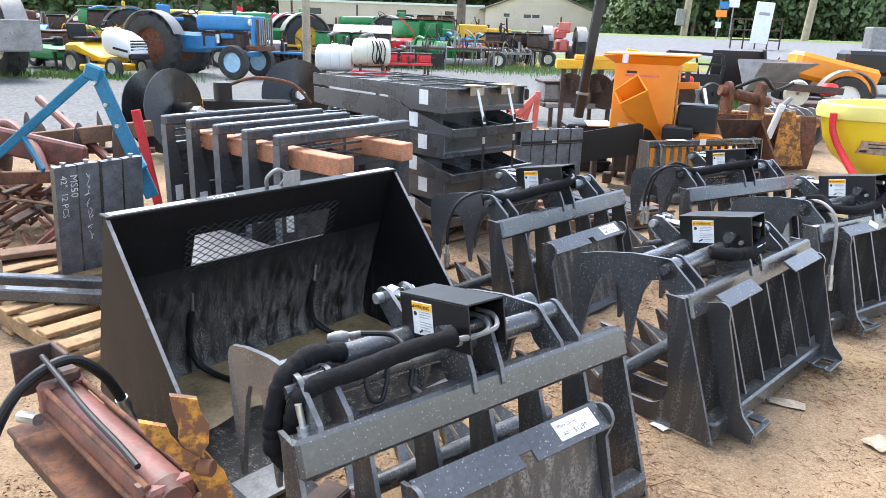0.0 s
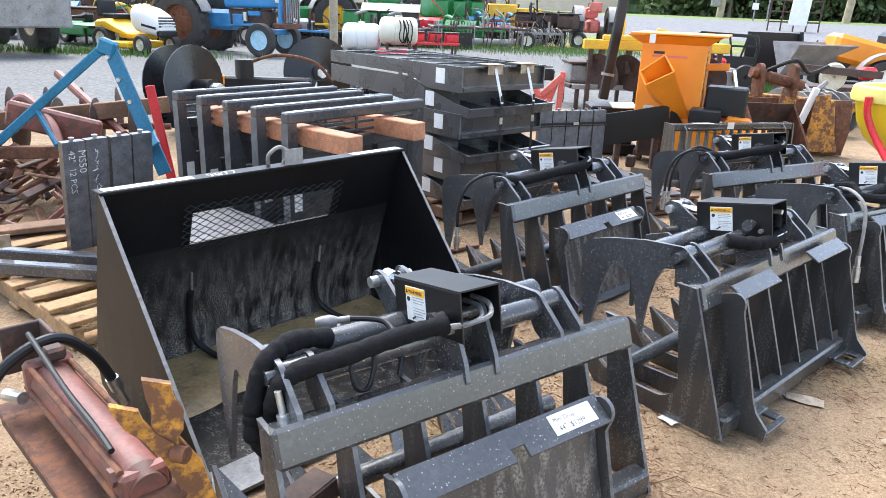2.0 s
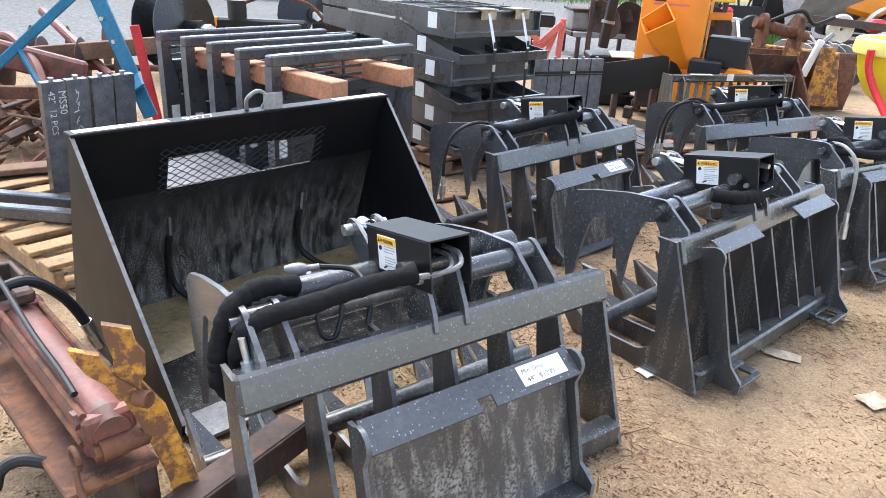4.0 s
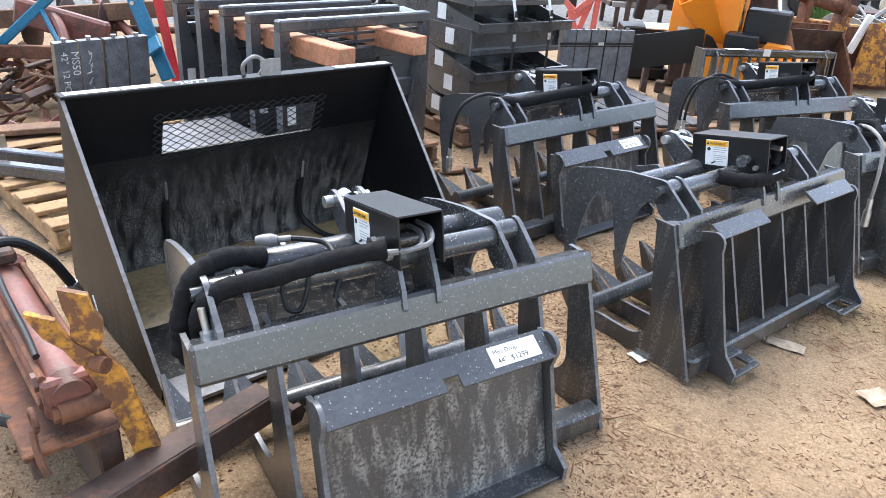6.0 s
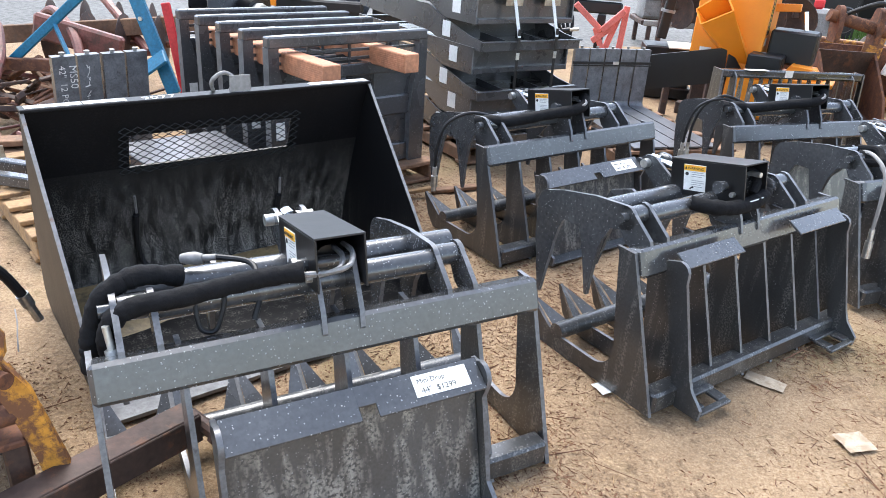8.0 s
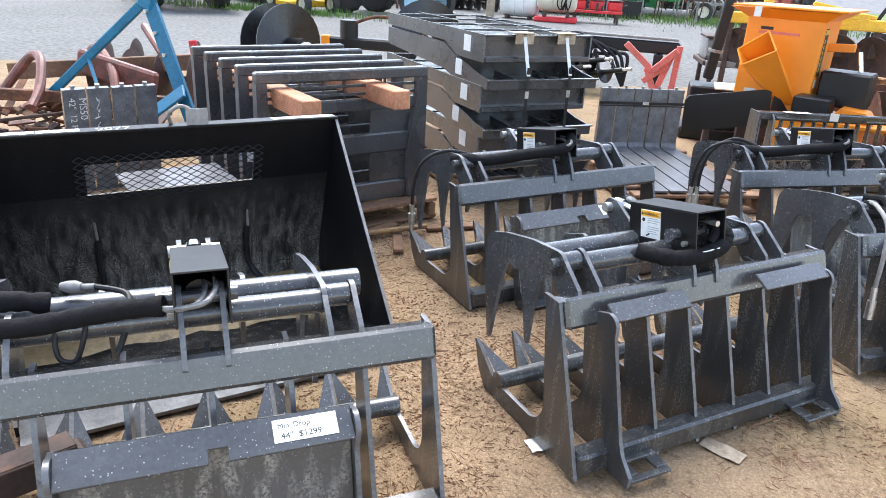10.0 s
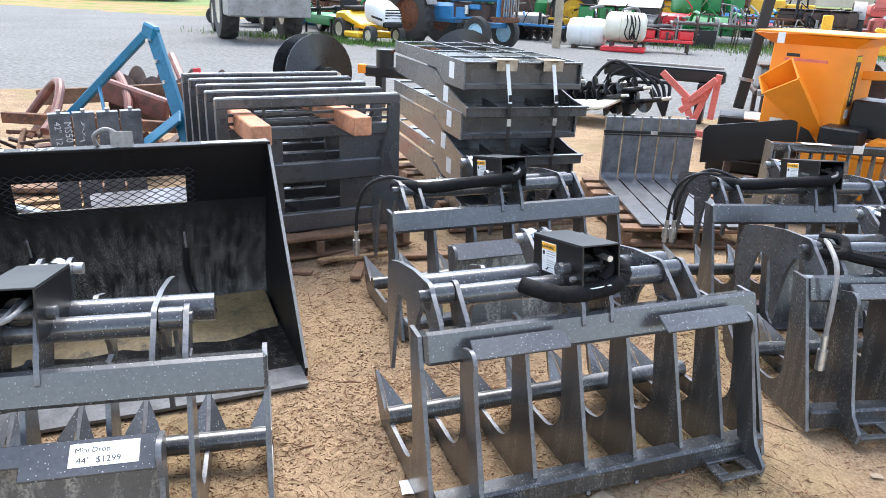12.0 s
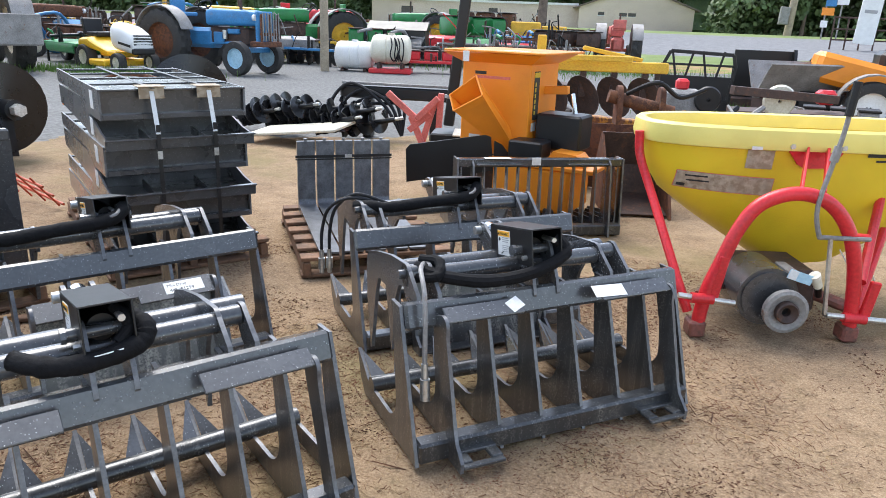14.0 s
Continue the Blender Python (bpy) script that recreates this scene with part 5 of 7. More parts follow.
part("clamp", Geo().box((-0.1, -0.05, 0.44), (0.10, 0.08, 0.10), None, 0.01), ORANGE, drv, "orange clamp")
part("hose", Geo().tube([(0.15, 0, 0.6), (0.5, -0.1, 0.72), (0.9, -0.05, 0.66), (1.1, 0, 0.45)], 0.018, 8, 8), RUST, drv)
brush = thing("trencher_boom", pose(-0.15, 9.3, 0, 0, 0, -4), "black trencher attachment with looping hoses", "trencher")
part("boom", Geo().box((0.75, 0, 0.52), (1.35, 0.16, 0.14), None, 0.02), BOXBLACK, brush)
part("boom_rail", Geo().box((0.75, -0.06, 0.62), (1.3, 0.04, 0.03), None, 0.006), GREYSTEEL, brush)
for x in (0.4, 1.2):
    part("leg", Geo().box((x, 0, 0.22), (0.10, 0.18, 0.44), None, 0.01), BOXBLACK, brush)
for k in range(4):
    g = Geo().tube([(0.10 + 0.1 * k, -0.12, 0.05), (-0.02 + 0.14 * k, -0.14, 0.36), (0.22 + 0.15 * k, -0.12, 0.62 - 0.07 * k), (0.62 + 0.08 * k, -0.16, 0.40), (0.85, -0.20, 0.06)], 0.020, 8, 8)
    part("hose", g, RUBBER, brush)
# red scissor-like frame
rf = thing("red_lift_frame", pose(0.0, 8.15, 0), "sun-bleached red steel lifting frame of crossed bars", "implement frame")
for a, b in (((0.68, 0, 0.63), (0.98, 0, 0.38)), ((0.98, -0.03, 0.38), (1.20, -0.03, 0.60)), ((0.92, 0.03, 0.40), (1.06, 0.03, 0.08)), ((1.16, 0.05, 0.56), (1.02, 0.05, 0.08)), ((0.90, 0.02, 0.26), (1.12, 0.02, 0.44)), ((0.92, 0, 0.06), (1.22, 0, 0.05)), ((1.22, 0.04, 0.64), (1.20, 0.04, 0.2))):
    a, b = Vector(a), Vector(b)
    part("bar", Geo().box(((b - a).length / 2, 0, 0), ((b - a).length, 0.05, 0.062), axes_m(a, b - a, (0, 1, 0)), 0.006), PALERED, rf)


# ---- post, blade and wood chipper ----
post = thing("steel_post", pose(1.38, 6.95, 0), "tall black square steel post, slightly leaning, on a base", "post")
part("pole", Geo().box((0, 0, 1.5), (0.085, 0.085, 2.3), pose(0.01, 0, 0.15, 0, 5.8), 0.008), BOXBLACK, post)
part("collar", Geo().cyl((0.065, 0, 0.72), (0.068, 0, 0.745), 0.062, 14), GREYSTEEL, post)
part("base_box", Geo().box((0.12, 0.0, 0.27), (0.42, 0.35, 0.36), None, 0.012).box((0.12, 0, 0.05), (0.5, 0.4, 0.10), None, 0.01), BOXBLACK, post)
part("plate", Geo().box((0.22, -0.05, 0.47), (0.24, 0.20, 0.012), pose(0, 0, 0, 8), 0.003), CREAM, post)
blade = thing("dozer_blade", pose(1.36, 6.05, 0, 0, 0, 8), "black curved steel blade standing before the chipper", "blade")
SWAP = Matrix(((0, 1, 0, 0), (1, 0, 0, 0), (0, 0, 1, 0), (0, 0, 0, 1)))
part("mouldboard", Geo().plate([(-0.14, 0.20), (-0.15, 0.44), (-0.12, 0.475), (0.46, 0.565), (0.49, 0.30)], 0.0, 0.014, SWAP), BOXBLACK, blade)
part("end_plate", Geo().plate([(0.49, 0.56), (0.62, 0.40), (0.60, 0.30), (0.49, 0.30)], 0.02, 0.032, SWAP), BOXBLACK, blade)
for x in (0.06, 0.40):
    part("support", Geo().box((x, 0.06, 0.15), (0.05, 0.05, 0.30), None, 0.006), DARKRUST, blade)


def chipper():
    root = thing("wood_chipper", pose(1.575, 6.33, 0, 0, 0, -23), "bright orange wood chipper with flared infeed chute", "wood chipper")
    s = 0.54
    part("housing", Geo().box((s / 2, s / 2, 0.735), (s, s, 0.66), None, 0.008), ORANGE, root)
    g = Geo()
    b, t, z0, z1 = 0.0, 0.11, 1.055, 1.125
    lo = [(b, b, z0), (s - b, b, z0), (s - b, s - b, z0), (b, s - b, z0)]
    hi = [(-t, -t, z1), (s + t, -t, z1), (s + t, s + t, z1), (-t, s + t, z1)]
    g.add(lo + hi, [(0, 1, 5, 4), (1, 2, 6, 5), (2, 3, 7, 6), (3, 0, 4, 7), (3, 2, 1, 0)])
    part("hopper_flare", g, ORANGE, root)
    part("hopper_lid", Geo().box((s / 2 + 0.03, s / 2, 1.137), (s + 0.24, s + 0.26, 0.016), None, 0.004), ORANGE, root)
    part("lid_label", Geo().box((0.10, -0.148, 1.10), (0.05, 0.003, 0.07), pose(0, 0, 0), 0.0005), WHITE, root)
    part("lid_label", Geo().box((0.42, 0.02, 1.1465), (0.16, 0.12, 0.001), None, 0.0003), WHITE, root)
    # chute: four thin walls from the rim down to the housing
    rim = [(0.05, -0.275, 0.835), (0.225, -0.225, 0.975), (0.325, -0.315, 0.855), (0.115, -0.33, 0.735)]
    foot = [(0.14, -0.004, 0.60), (0.40, -0.004, 0.62), (0.47, -0.004, 0.45), (0.36, -0.004, 0.45)]
    for i in range(4):
        j = (i + 1) % 4
        w = Geo()
        c = sum((Vector(p) for p in rim), Vector()) / 4
        inn = lambda p, q: Vector(p) + (Vector(q) - Vector(p)).normalized() * 0.008
        fc = sum((Vector(p) for p in foot), Vector()) / 4
        v = [rim[i], rim[j], foot[j], foot[i], inn(rim[i], c), inn(rim[j], c), inn(foot[j], fc), inn(foot[i], fc)]
        w.add(v, [(0, 1, 2, 3), (7, 6, 5, 4), (0, 4, 5, 1), (1, 5, 6, 2), (2, 6, 7, 3), (3, 7, 4, 0)])
        part("chute_wall", w, ORANGE, root)
        e = Vector(rim[j]) - Vector(rim[i])
        part("chute_rim", Geo().cyl(rim[i], rim[j], 0.007, 6), ORANGE, root)
    lab = part("side_label", Geo().box((s + 0.001, 0.12, 0.84), (0.002, 0.10, 0.34), None, 0.0005), INK, root, "black and yellow warning strip")
    part("label_band", Geo().box((s + 0.0025, 0.12, 0.985), (0.002, 0.10, 0.035), None, 0.0005), HOPPER, lab)
    for k in range(6):
        part("print_bar", Geo().box((s + 0.0025, 0.10, 0.92 - 0.04 * k), (0.0015, 0.02, 0.028), None, 0.0004), HOPPER, lab)
    part("small_label", Geo().box((s + 0.0015, 0.10, 0.62), (0.002, 0.085, 0.06), None, 0.0005), WHITE, root)
    part("small_label", Geo().box((0.12, -0.0015, 0.50), (0.09, 0.002, 0.075), None, 0.0005), WHITE, root)
    part("name_bar", Geo().box((0.15, -0.0015, 0.985), (0.09, 0.002, 0.022), None, 0.0005), INK, root)
    part("name_bar", Geo().box((0.24, -0.0015, 0.955), (0.29, 0.002, 0.020), None, 0.0005), PALERED, root)
    part("deck", Geo().box((0.70, 0.10, 0.39), (0.80, 0.52, 0.03), None, 0.005), ORANGE, root)
    part("skirt", Geo().box((0.64, 0.08, 0.22), (0.58, 0.46, 0.32), None, 0.02), ORANGE, root)
    part("under_frame", Geo().box((0.27, 0.30, 0.24), (0.46, 0.40, 0.34), None, 0.02), DARKRUST, root, "dark rusty frame below the housing")
    part("guard", Geo().plate([(0.72, 0.405), (1.02, 0.405), (0.95, 0.485), (0.78, 0.495)], -0.10, 0.10, SWAP), ORANGE, root)
    part("battery_box", Geo().box((0.60, -0.08, 0.495), (0.25, 0.20, 0.12), None, 0.012), BOXBLACK, root, "black box")
    part("engine_cover", Geo().box((0.74, 0.20, 0.60), (0.34, 0.26, 0.25), None, 0.015), BOXBLACK, root, "black engine cover")
    part("arm", Geo().box((0.62, 0.30, 0.83), (0.32, 0.05, 0.06), pose(0, 0, 0, 0, -4), 0.006), ORANGE, root)
    part("ram", Geo().cyl((0.76, 0.28, 0.86), (0.80, 0.26, 0.72), 0.016, 10), CHROME, root)
    for x, y in ((0.04, -0.1), (0.80, -0.12), (0.04, 0.3), (0.8, 0.3)):
        part("stand", Geo().box((x, y, 0.05), (0.08, 0.08, 0.10), None, 0.01), DARKRUST, root)
    return root


chipper()


# ---- rock bucket with bars ----
def bar_rake():
    L, m = 1.12, pose(1.633, 5.426, 0, 0, 0, 17.0)
    root = thing("rock_bucket", m, "grey-black steel rock bucket frame with upright bars", "rock bucket")
    part("top_bar", Geo().box((L / 2, 0, 0.48), (L, 0.05, 0.055), None, 0.008), PAINT, root)
    part("bottom_bar", Geo().box((L / 2, -0.06, 0.04), (L, 0.07, 0.07), None, 0.008), PAINT_LOW, root)
    for k in range(15):
        x = 0.03 + (L - 0.06) * k / 14
        part("tine", Geo().plate([(-0.05, 0.02), (-0.015, 0.45), (0.02, 0.45), (0.02, 0.10), (0.45, 0.05), (0.47, 0.02)], x - 0.005, x + 0.005), PAINT, root)
    for x in (0.004, L - 0.004):
        part("end_plate", Geo().plate([(-0.08, 0.0), (-0.03, 0.505), (0.09, 0.505), (0.10, 0.12), (0.48, 0.06), (0.48, 0.0)], x - 0.006, x + 0.006), PAINT_LOW, root)
    for x0, x1 in ((0.12, 0.42), (0.72, 1.0)):
        part("mount_lip", Geo().box(((x0 + x1) / 2, -0.045, 0.475), (x1 - x0, 0.06, 0.009), pose(0, 0.0, 0, 0), 0.003), PAINT, root)
    for x in (0.10, 1.02):
        part("mount_flange", Geo().plate([(-0.13, 0.0), (-0.06, 0.47), (-0.02, 0.50), (0.0, 0.48), (-0.03, 0.0)], x - 0.006, x + 0.006), PAINT_LOW, root)
    part("paper_tag", Geo().box((0.26, -0.028, 0.512), (0.17, 0.055, 0.001), pose(0, 0, 0), 0.0004), WHITE, root)
    part("paper_tag", Geo().box((0.52, -0.027, 0.49), (0.06, 0.002, 0.05), None, 0.0004), WHITE, root)
    return root


bar_rake()


# ---- yellow broadcast spreader ----
HOPPER_SHAPE = [(0.10, 0.10, 0.188), (0.195, 0.15, 0.212), (0.395, 0.195, 0.33), (0.56, 0.23, 0.432), (0.72, 0.265, 0.547), (0.80, 0.285, 0.663), (0.838, 0.30, 0.80), (0.842, 0.302, 0.85)]


def hopper_ring(rx, ry, z, n=64):
    """A rounded oblong ring."""
    out = []
    for i in range(n):
        c, s = math.cos(2 * math.pi * i / n), math.sin(2 * math.pi * i / n)
        out.append((rx * math.copysign(abs(c) ** 0.72, c), ry * math.copysign(abs(s) ** 0.72, s), z))
    return out


def rings(shape, n=64):
    g = Geo()
    for k, (rx, ry, z) in enumerate(shape):
        g.v += hopper_ring(rx, ry, z, n)
    g.f = [(k * n + i, k * n + (i + 1) % n, (k + 1) * n + (i + 1) % n, (k + 1) * n + i) for k in range(len(shape) - 1) for i in range(n)]
    return g


def hopper_front(x, z, lift=0.004):
    """The hopper's front skin at x and z."""
    zs = [p[2] for p in HOPPER_SHAPE]
    rx, ry = np.interp(z, zs, [p[0] for p in HOPPER_SHAPE]), np.interp(z, zs, [p[1] for p in HOPPER_SHAPE])
    q = 2 / 0.72
    return (x, -float(ry) * max(0.0, 1 - abs(x / float(rx)) ** q) ** (1 / q) - lift, z)


def hopper_patch(x0, x1, z0, z1, lift=0.004, slope=0.0):
    g, n, r = Geo(), 8, 5
    g.v = [hopper_front(x0 + (x1 - x0) * i / n, z0 + (z1 - z0) * j / r + slope * i / n, lift) for j in range(r + 1) for i in range(n + 1)]
    g.f = [(j * (n + 1) + i, j * (n + 1) + i + 1, (j + 1) * (n + 1) + i + 1, (j + 1) * (n + 1) + i) for j in range(r) for i in range(n)]
    return g


def spreader():
    root = thing("fertilizer_spreader", pose(3.468, 4.793, 0, 0, 0, 5.7), "yellow plastic broadcast spreader on a red tube frame", "spreader")
    inner = [(a - 0.012, b - 0.012, z + 0.008) for a, b, z in HOPPER_SHAPE[1:]]
    part("hopper", rings(HOPPER_SHAPE + inner[::-1]), HOPPER, root, "yellow moulded hopper")
    part("rim", rings([(0.838, 0.298, 0.800), (0.866, 0.326, 0.806), (0.874, 0.334, 0.835), (0.866, 0.326, 0.895), (0.850, 0.310, 0.908), (0.820, 0.280, 0.902), (0.815, 0.275, 0.840)]), RIM, root, "pale yellow rolled rim")
    arch = [(-0.66, -0.629, 0.02), (-0.641, -0.629, 0.199), (-0.596, -0.629, 0.348), (-0.536, -0.629, 0.52), (-0.457, -0.629, 0.625), (-0.32, -0.629, 0.672), (-0.18, -0.629, 0.640), (-0.072, -0.629, 0.53), (-0.004, -0.629, 0.358), (0.03, -0.629, 0.115), (0.03, -0.629, 0.02)]
    part("arch_tube", Geo().tube(arch, 0.031, 12, 6), RED, root, "bent red tube arch")
    for pts in ([(-0.880, -0.10, 0.845), (-0.865, -0.11, 0.72), (-0.815, -0.20, 0.56), (-0.74, -0.54, 0.22), (-0.70, -0.60, 0.10)], [(0.30, -0.22, 0.60), (0.06, -0.60, 0.27)], [(0.34, -0.24, 0.42), (0.06, -0.60, 0.12)]):
        part("stay", Geo().tube(pts, 0.022, 10, 5), RED, root)
    part("cross_tube", Geo().tube([(-0.66, -0.60, 0.17), (-0.50, -0.45, 0.19), (-0.20, -0.45, 0.19), (0.02, -0.60, 0.15)], 0.030, 10, 5), FADEDRED, root, "dirty red lower tube")
    part("mount_plate", Geo().plate([(-0.253, 0.838), (0.044, 0.850), (0.02, 0.800), (-0.013, 0.745), (-0.05, 0.728), (-0.148, 0.724), (-0.185, 0.745), (-0.225, 0.795)], -0.316, -0.306, SWAP), RED, root)
    for x0, x1 in ((-0.155, -0.30), (-0.06, -0.20)):
        a, b = Vector((x0, -0.33, 0.815)), Vector((x1, -0.625, 0.672))
        part("mount_strap", Geo().box(((b - a).length / 2, 0, 0), ((b - a).length, 0.012, 0.034), axes_m(a, b - a, Vector((1, 0, 0)).cross(b - a).cross(b - a)), 0.003), RED, root)
    for x in (-0.225, 0.015):
        part("mount_bolt", Geo().cyl((x, -0.334, 0.828), (x, -0.314, 0.828), 0.013, 6), ZINC, root)
    for x, z, xa, xb in ((-0.665, 0.185, -0.773, -0.516), (0.03, 0.115, -0.10, 0.26)):
        part("hitch_pin", Geo().cyl((xa, -0.659, z + 0.015), (xb, -0.655, z - 0.016), 0.013, 10), ZINC, root, "zinc hitch pin")
        part("hitch_sleeve", Geo().cyl((x - 0.05, -0.657, z + 0.004), (x + 0.05, -0.655, z - 0.002), 0.024, 12), RED, root)
        part("hitch_lug", Geo().box((x + 0.03, -0.645, 0.20), (0.045, 0.03, 0.20), pose(0, 0, 0, 0, 8), 0.006), RED, root)
        part("foot", Geo().box((x, -0.62, 0.035), (0.075, 0.09, 0.075), None, 0.010), FADEDRED, root)
    part("gearbox", Geo().box((-0.27, -0.38, 0.18), (0.36, 0.34, 0.22), None, 0.03), DARKRUST, root)
    part("spinner_housing", Geo().cyl((-0.37, -0.645, 0.20), (-0.37, -0.40, 0.20), 0.135, 28).cyl((-0.37, -0.655, 0.20), (-0.37, -0.645, 0.20), 0.118, 28), GREYBLACK, root, "grey round spinner housing")
    for k, (r, y) in enumerate(((0.098, -0.690), (0.050, -0.705))):
        part("drive_wheel", Geo().lathe([(r * 0.45, 0.0), (r * 0.9, 0.004), (r, 0.018), (r, 0.045), (r * 0.85, 0.05), (r * 0.4, 0.03)], 28, Matrix.Translation((-0.319, y, 0.165)) @ pose(0, 0, 0, 90)), (GREYSTEEL, DARKRUST)[k], root)
    part("wheel_hub", Geo().cyl((-0.319, -0.705, 0.165), (-0.319, -0.62, 0.165), 0.03, 12), BOXBLACK, root)
    lab = part("blue_label", Geo().box((0, 0, 0), (0.115, 0.002, 0.045), Matrix.Translation((-0.250, -0.664, 0.305)) @ pose(0, 0, 0, 0, 17), 0.0005), PALEBLUE, root, "blue and white label")
    part("label_white", Geo().box((-0.035, -0.0015, 0), (0.04, 0.002, 0.042), Matrix.Translation((-0.250, -0.664, 0.305)) @ pose(0, 0, 0, 0, 17), 0.0005), WHITE, lab)
    part("label_arm", Geo().box((-0.25, -0.56, 0.300), (0.05, 0.2, 0.02), None, 0.004), GREYSTEEL, root)
    part("hydraulic_cap", Geo().cyl((-0.185, -0.655, 0.315), (-0.15, -0.64, 0.255), 0.026, 12, 0.019), CREAM, root)
    part("cap_stem", Geo().cyl((-0.15, -0.64, 0.255), (-0.12, -0.60, 0.20), 0.016, 10), BOXBLACK, root)
    part("lever", Geo().tube([(-0.178, -0.66, 1.10), (-0.187, -0.66, 0.955), (-0.21, -0.66, 0.80), (-0.235, -0.66, 0.62), (-0.205, -0.66, 0.50), (-0.175, -0.66, 0.490), (0.02, -0.66, 0.488)], 0.0105, 8, 5), GREYSTEEL, root, "bent grey adjusting lever")
    part("lever_grip", Geo().tube([(-0.173, -0.66, 1.15), (-0.184, -0.66, 1.01)], 0.018, 10, 3), RUBBER, root)
    part("lever_collar", Geo().cyl((-0.197, -0.66, 0.885), (-0.208, -0.66, 0.82), 0.018, 10), GREYSTEEL, root)
    part("lever_bracket", Geo().box((-0.02, -0.645, 0.492), (0.09, 0.03, 0.030), None, 0.006), RED, root)
    part("lever_rod", Geo().cyl((-0.152, -0.66, 0.49), (-0.105, -0.655, 0.13), 0.010, 8), ZINC, root)
    long = part("instruction_label", hopper_patch(-0.70, -0.265, 0.590, 0.675, 0.005, -0.012), PAPER, root, "faded instruction label")
    part("label_frame", hopper_patch(-0.703, -0.262, 0.587, 0.678, 0.0035, -0.012), PALERED, long)
    for x, z in ((-0.665, 0.650), (-0.655, 0.626)):
        part("pictogram", hopper_patch(x, x + 0.10, z, z + 0.008, 0.007), INK, long)
    part("pictogram", hopper_patch(-0.69, -0.655, 0.596, 0.612, 0.007), INK, long)
    part("instruction_label", hopper_patch(-0.412, -0.288, 0.710, 0.800, 0.005), PAPER, root, "faded instruction label")
    part("name_bar", hopper_patch(0.145, 0.30, 0.785, 0.805, 0.005), INK, root)
    part("name_bar", hopper_patch(0.19, 0.30, 0.762, 0.772, 0.005), INK, root)
    part("rim_sticker", Geo().box((-0.39, -0.333, 0.815), (0.05, 0.002, 0.016), pose(0, 0, 0), 0.0004), WHITE, root)
    for k in range(5):
        part("cable", Geo().tube([(0.05 + 0.03 * k, -0.40, 0.36), (0.09 + 0.035 * k, -0.44, 0.28 - 0.02 * k), (0.12 + 0.02 * k, -0.42, 0.20), (0.16, -0.38, 0.12)], 0.004, 6, 5), CREAM, root)
    return root


spreader()


# ---- machines behind the spreader and chipper ----
rl = thing("rusty_loader_bucket", pose(2.66, 6.60, 0, 0, 0, 4), "rusty brown loader bucket with old pivot arms", "loader bucket")
part("shell", Geo().plate([(0.0, 0.56), (0.10, 0.30), (0.02, 0.06), (-0.40, 0.0), (-0.42, 0.02), (0.0, 0.09), (0.07, 0.30), (-0.02, 0.56)], 0, 0.46), DARKRUST, rl)
for x in (0.0, 0.46):
    part("side_plate", Geo().plate([(0.0, 0.56), (0.12, 0.35), (0.03, 0.0), (-0.48, 0.0), (-0.35, 0.25)], x - 0.01, x + 0.01), RUST, rl)
for x in (0.10, 0.42):
    part("pivot_ear", Geo().plate([(-0.05, 0.62), (0.10, 0.62), (0.12, 0.80)] + arc(0.03, 0.84, 0.07, 0, 180, 6) + [(-0.06, 0.76)], x - 0.02, x + 0.02), RUST, rl)
part("cross_tube", Geo().cyl((0.02, 0.03, 0.83), (0.52, 0.03, 0.72), 0.05, 14), RUST, rl)
part("hose", Geo().tube([(0.15, 0, 0.85), (0.35, -0.1, 0.95), (0.55, 0, 0.84), (0.75, 0.05, 0.90)], 0.018, 8, 6), RUBBER, rl)
yb = thing("yellow_grader_blade", pose(1.75, 7.15, 0), "chipped yellow grader frame with white arm", "grader blade")
part("mouldboard", Geo().plate([(0.0, 0.0), (-0.06, 0.25), (0.0, 0.55), (0.03, 0.55), (-0.02, 0.25), (0.04, 0.0)], 0.4, 2.2), RUST, yb)
part("top_beam", Geo().box((1.5, 0.1, 0.60), (1.5, 0.12, 0.10), pose(0, 0, 0, 0, 3), 0.01), WORNYELLOW, yb)
part("gusset_plate", Geo().plate([(1.72, 0.06), (1.76, 0.60), (1.88, 0.62), (2.06, 0.06)], -0.16, -0.14, SWAP), WORNYELLOW, yb)
part("gusset_plate", Geo().plate([(1.42, 0.20), (1.46, 0.66), (1.62, 0.70), (1.60, 0.20)], -0.06, -0.04, SWAP), WORNYELLOW, yb)
part("end_arm", Geo().box((0, 0, 0), (0.12, 0.05, 0.52), pose(1.95, -0.1, 0.30, 0, -10), 0.01), WORNYELLOW, yb)
part("white_arm", Geo().box((0, 0, 0), (0.06, 0.05, 0.36), pose(1.72, -0.10, 0.50, 0, 16), 0.008), WHITEPAINT, yb)


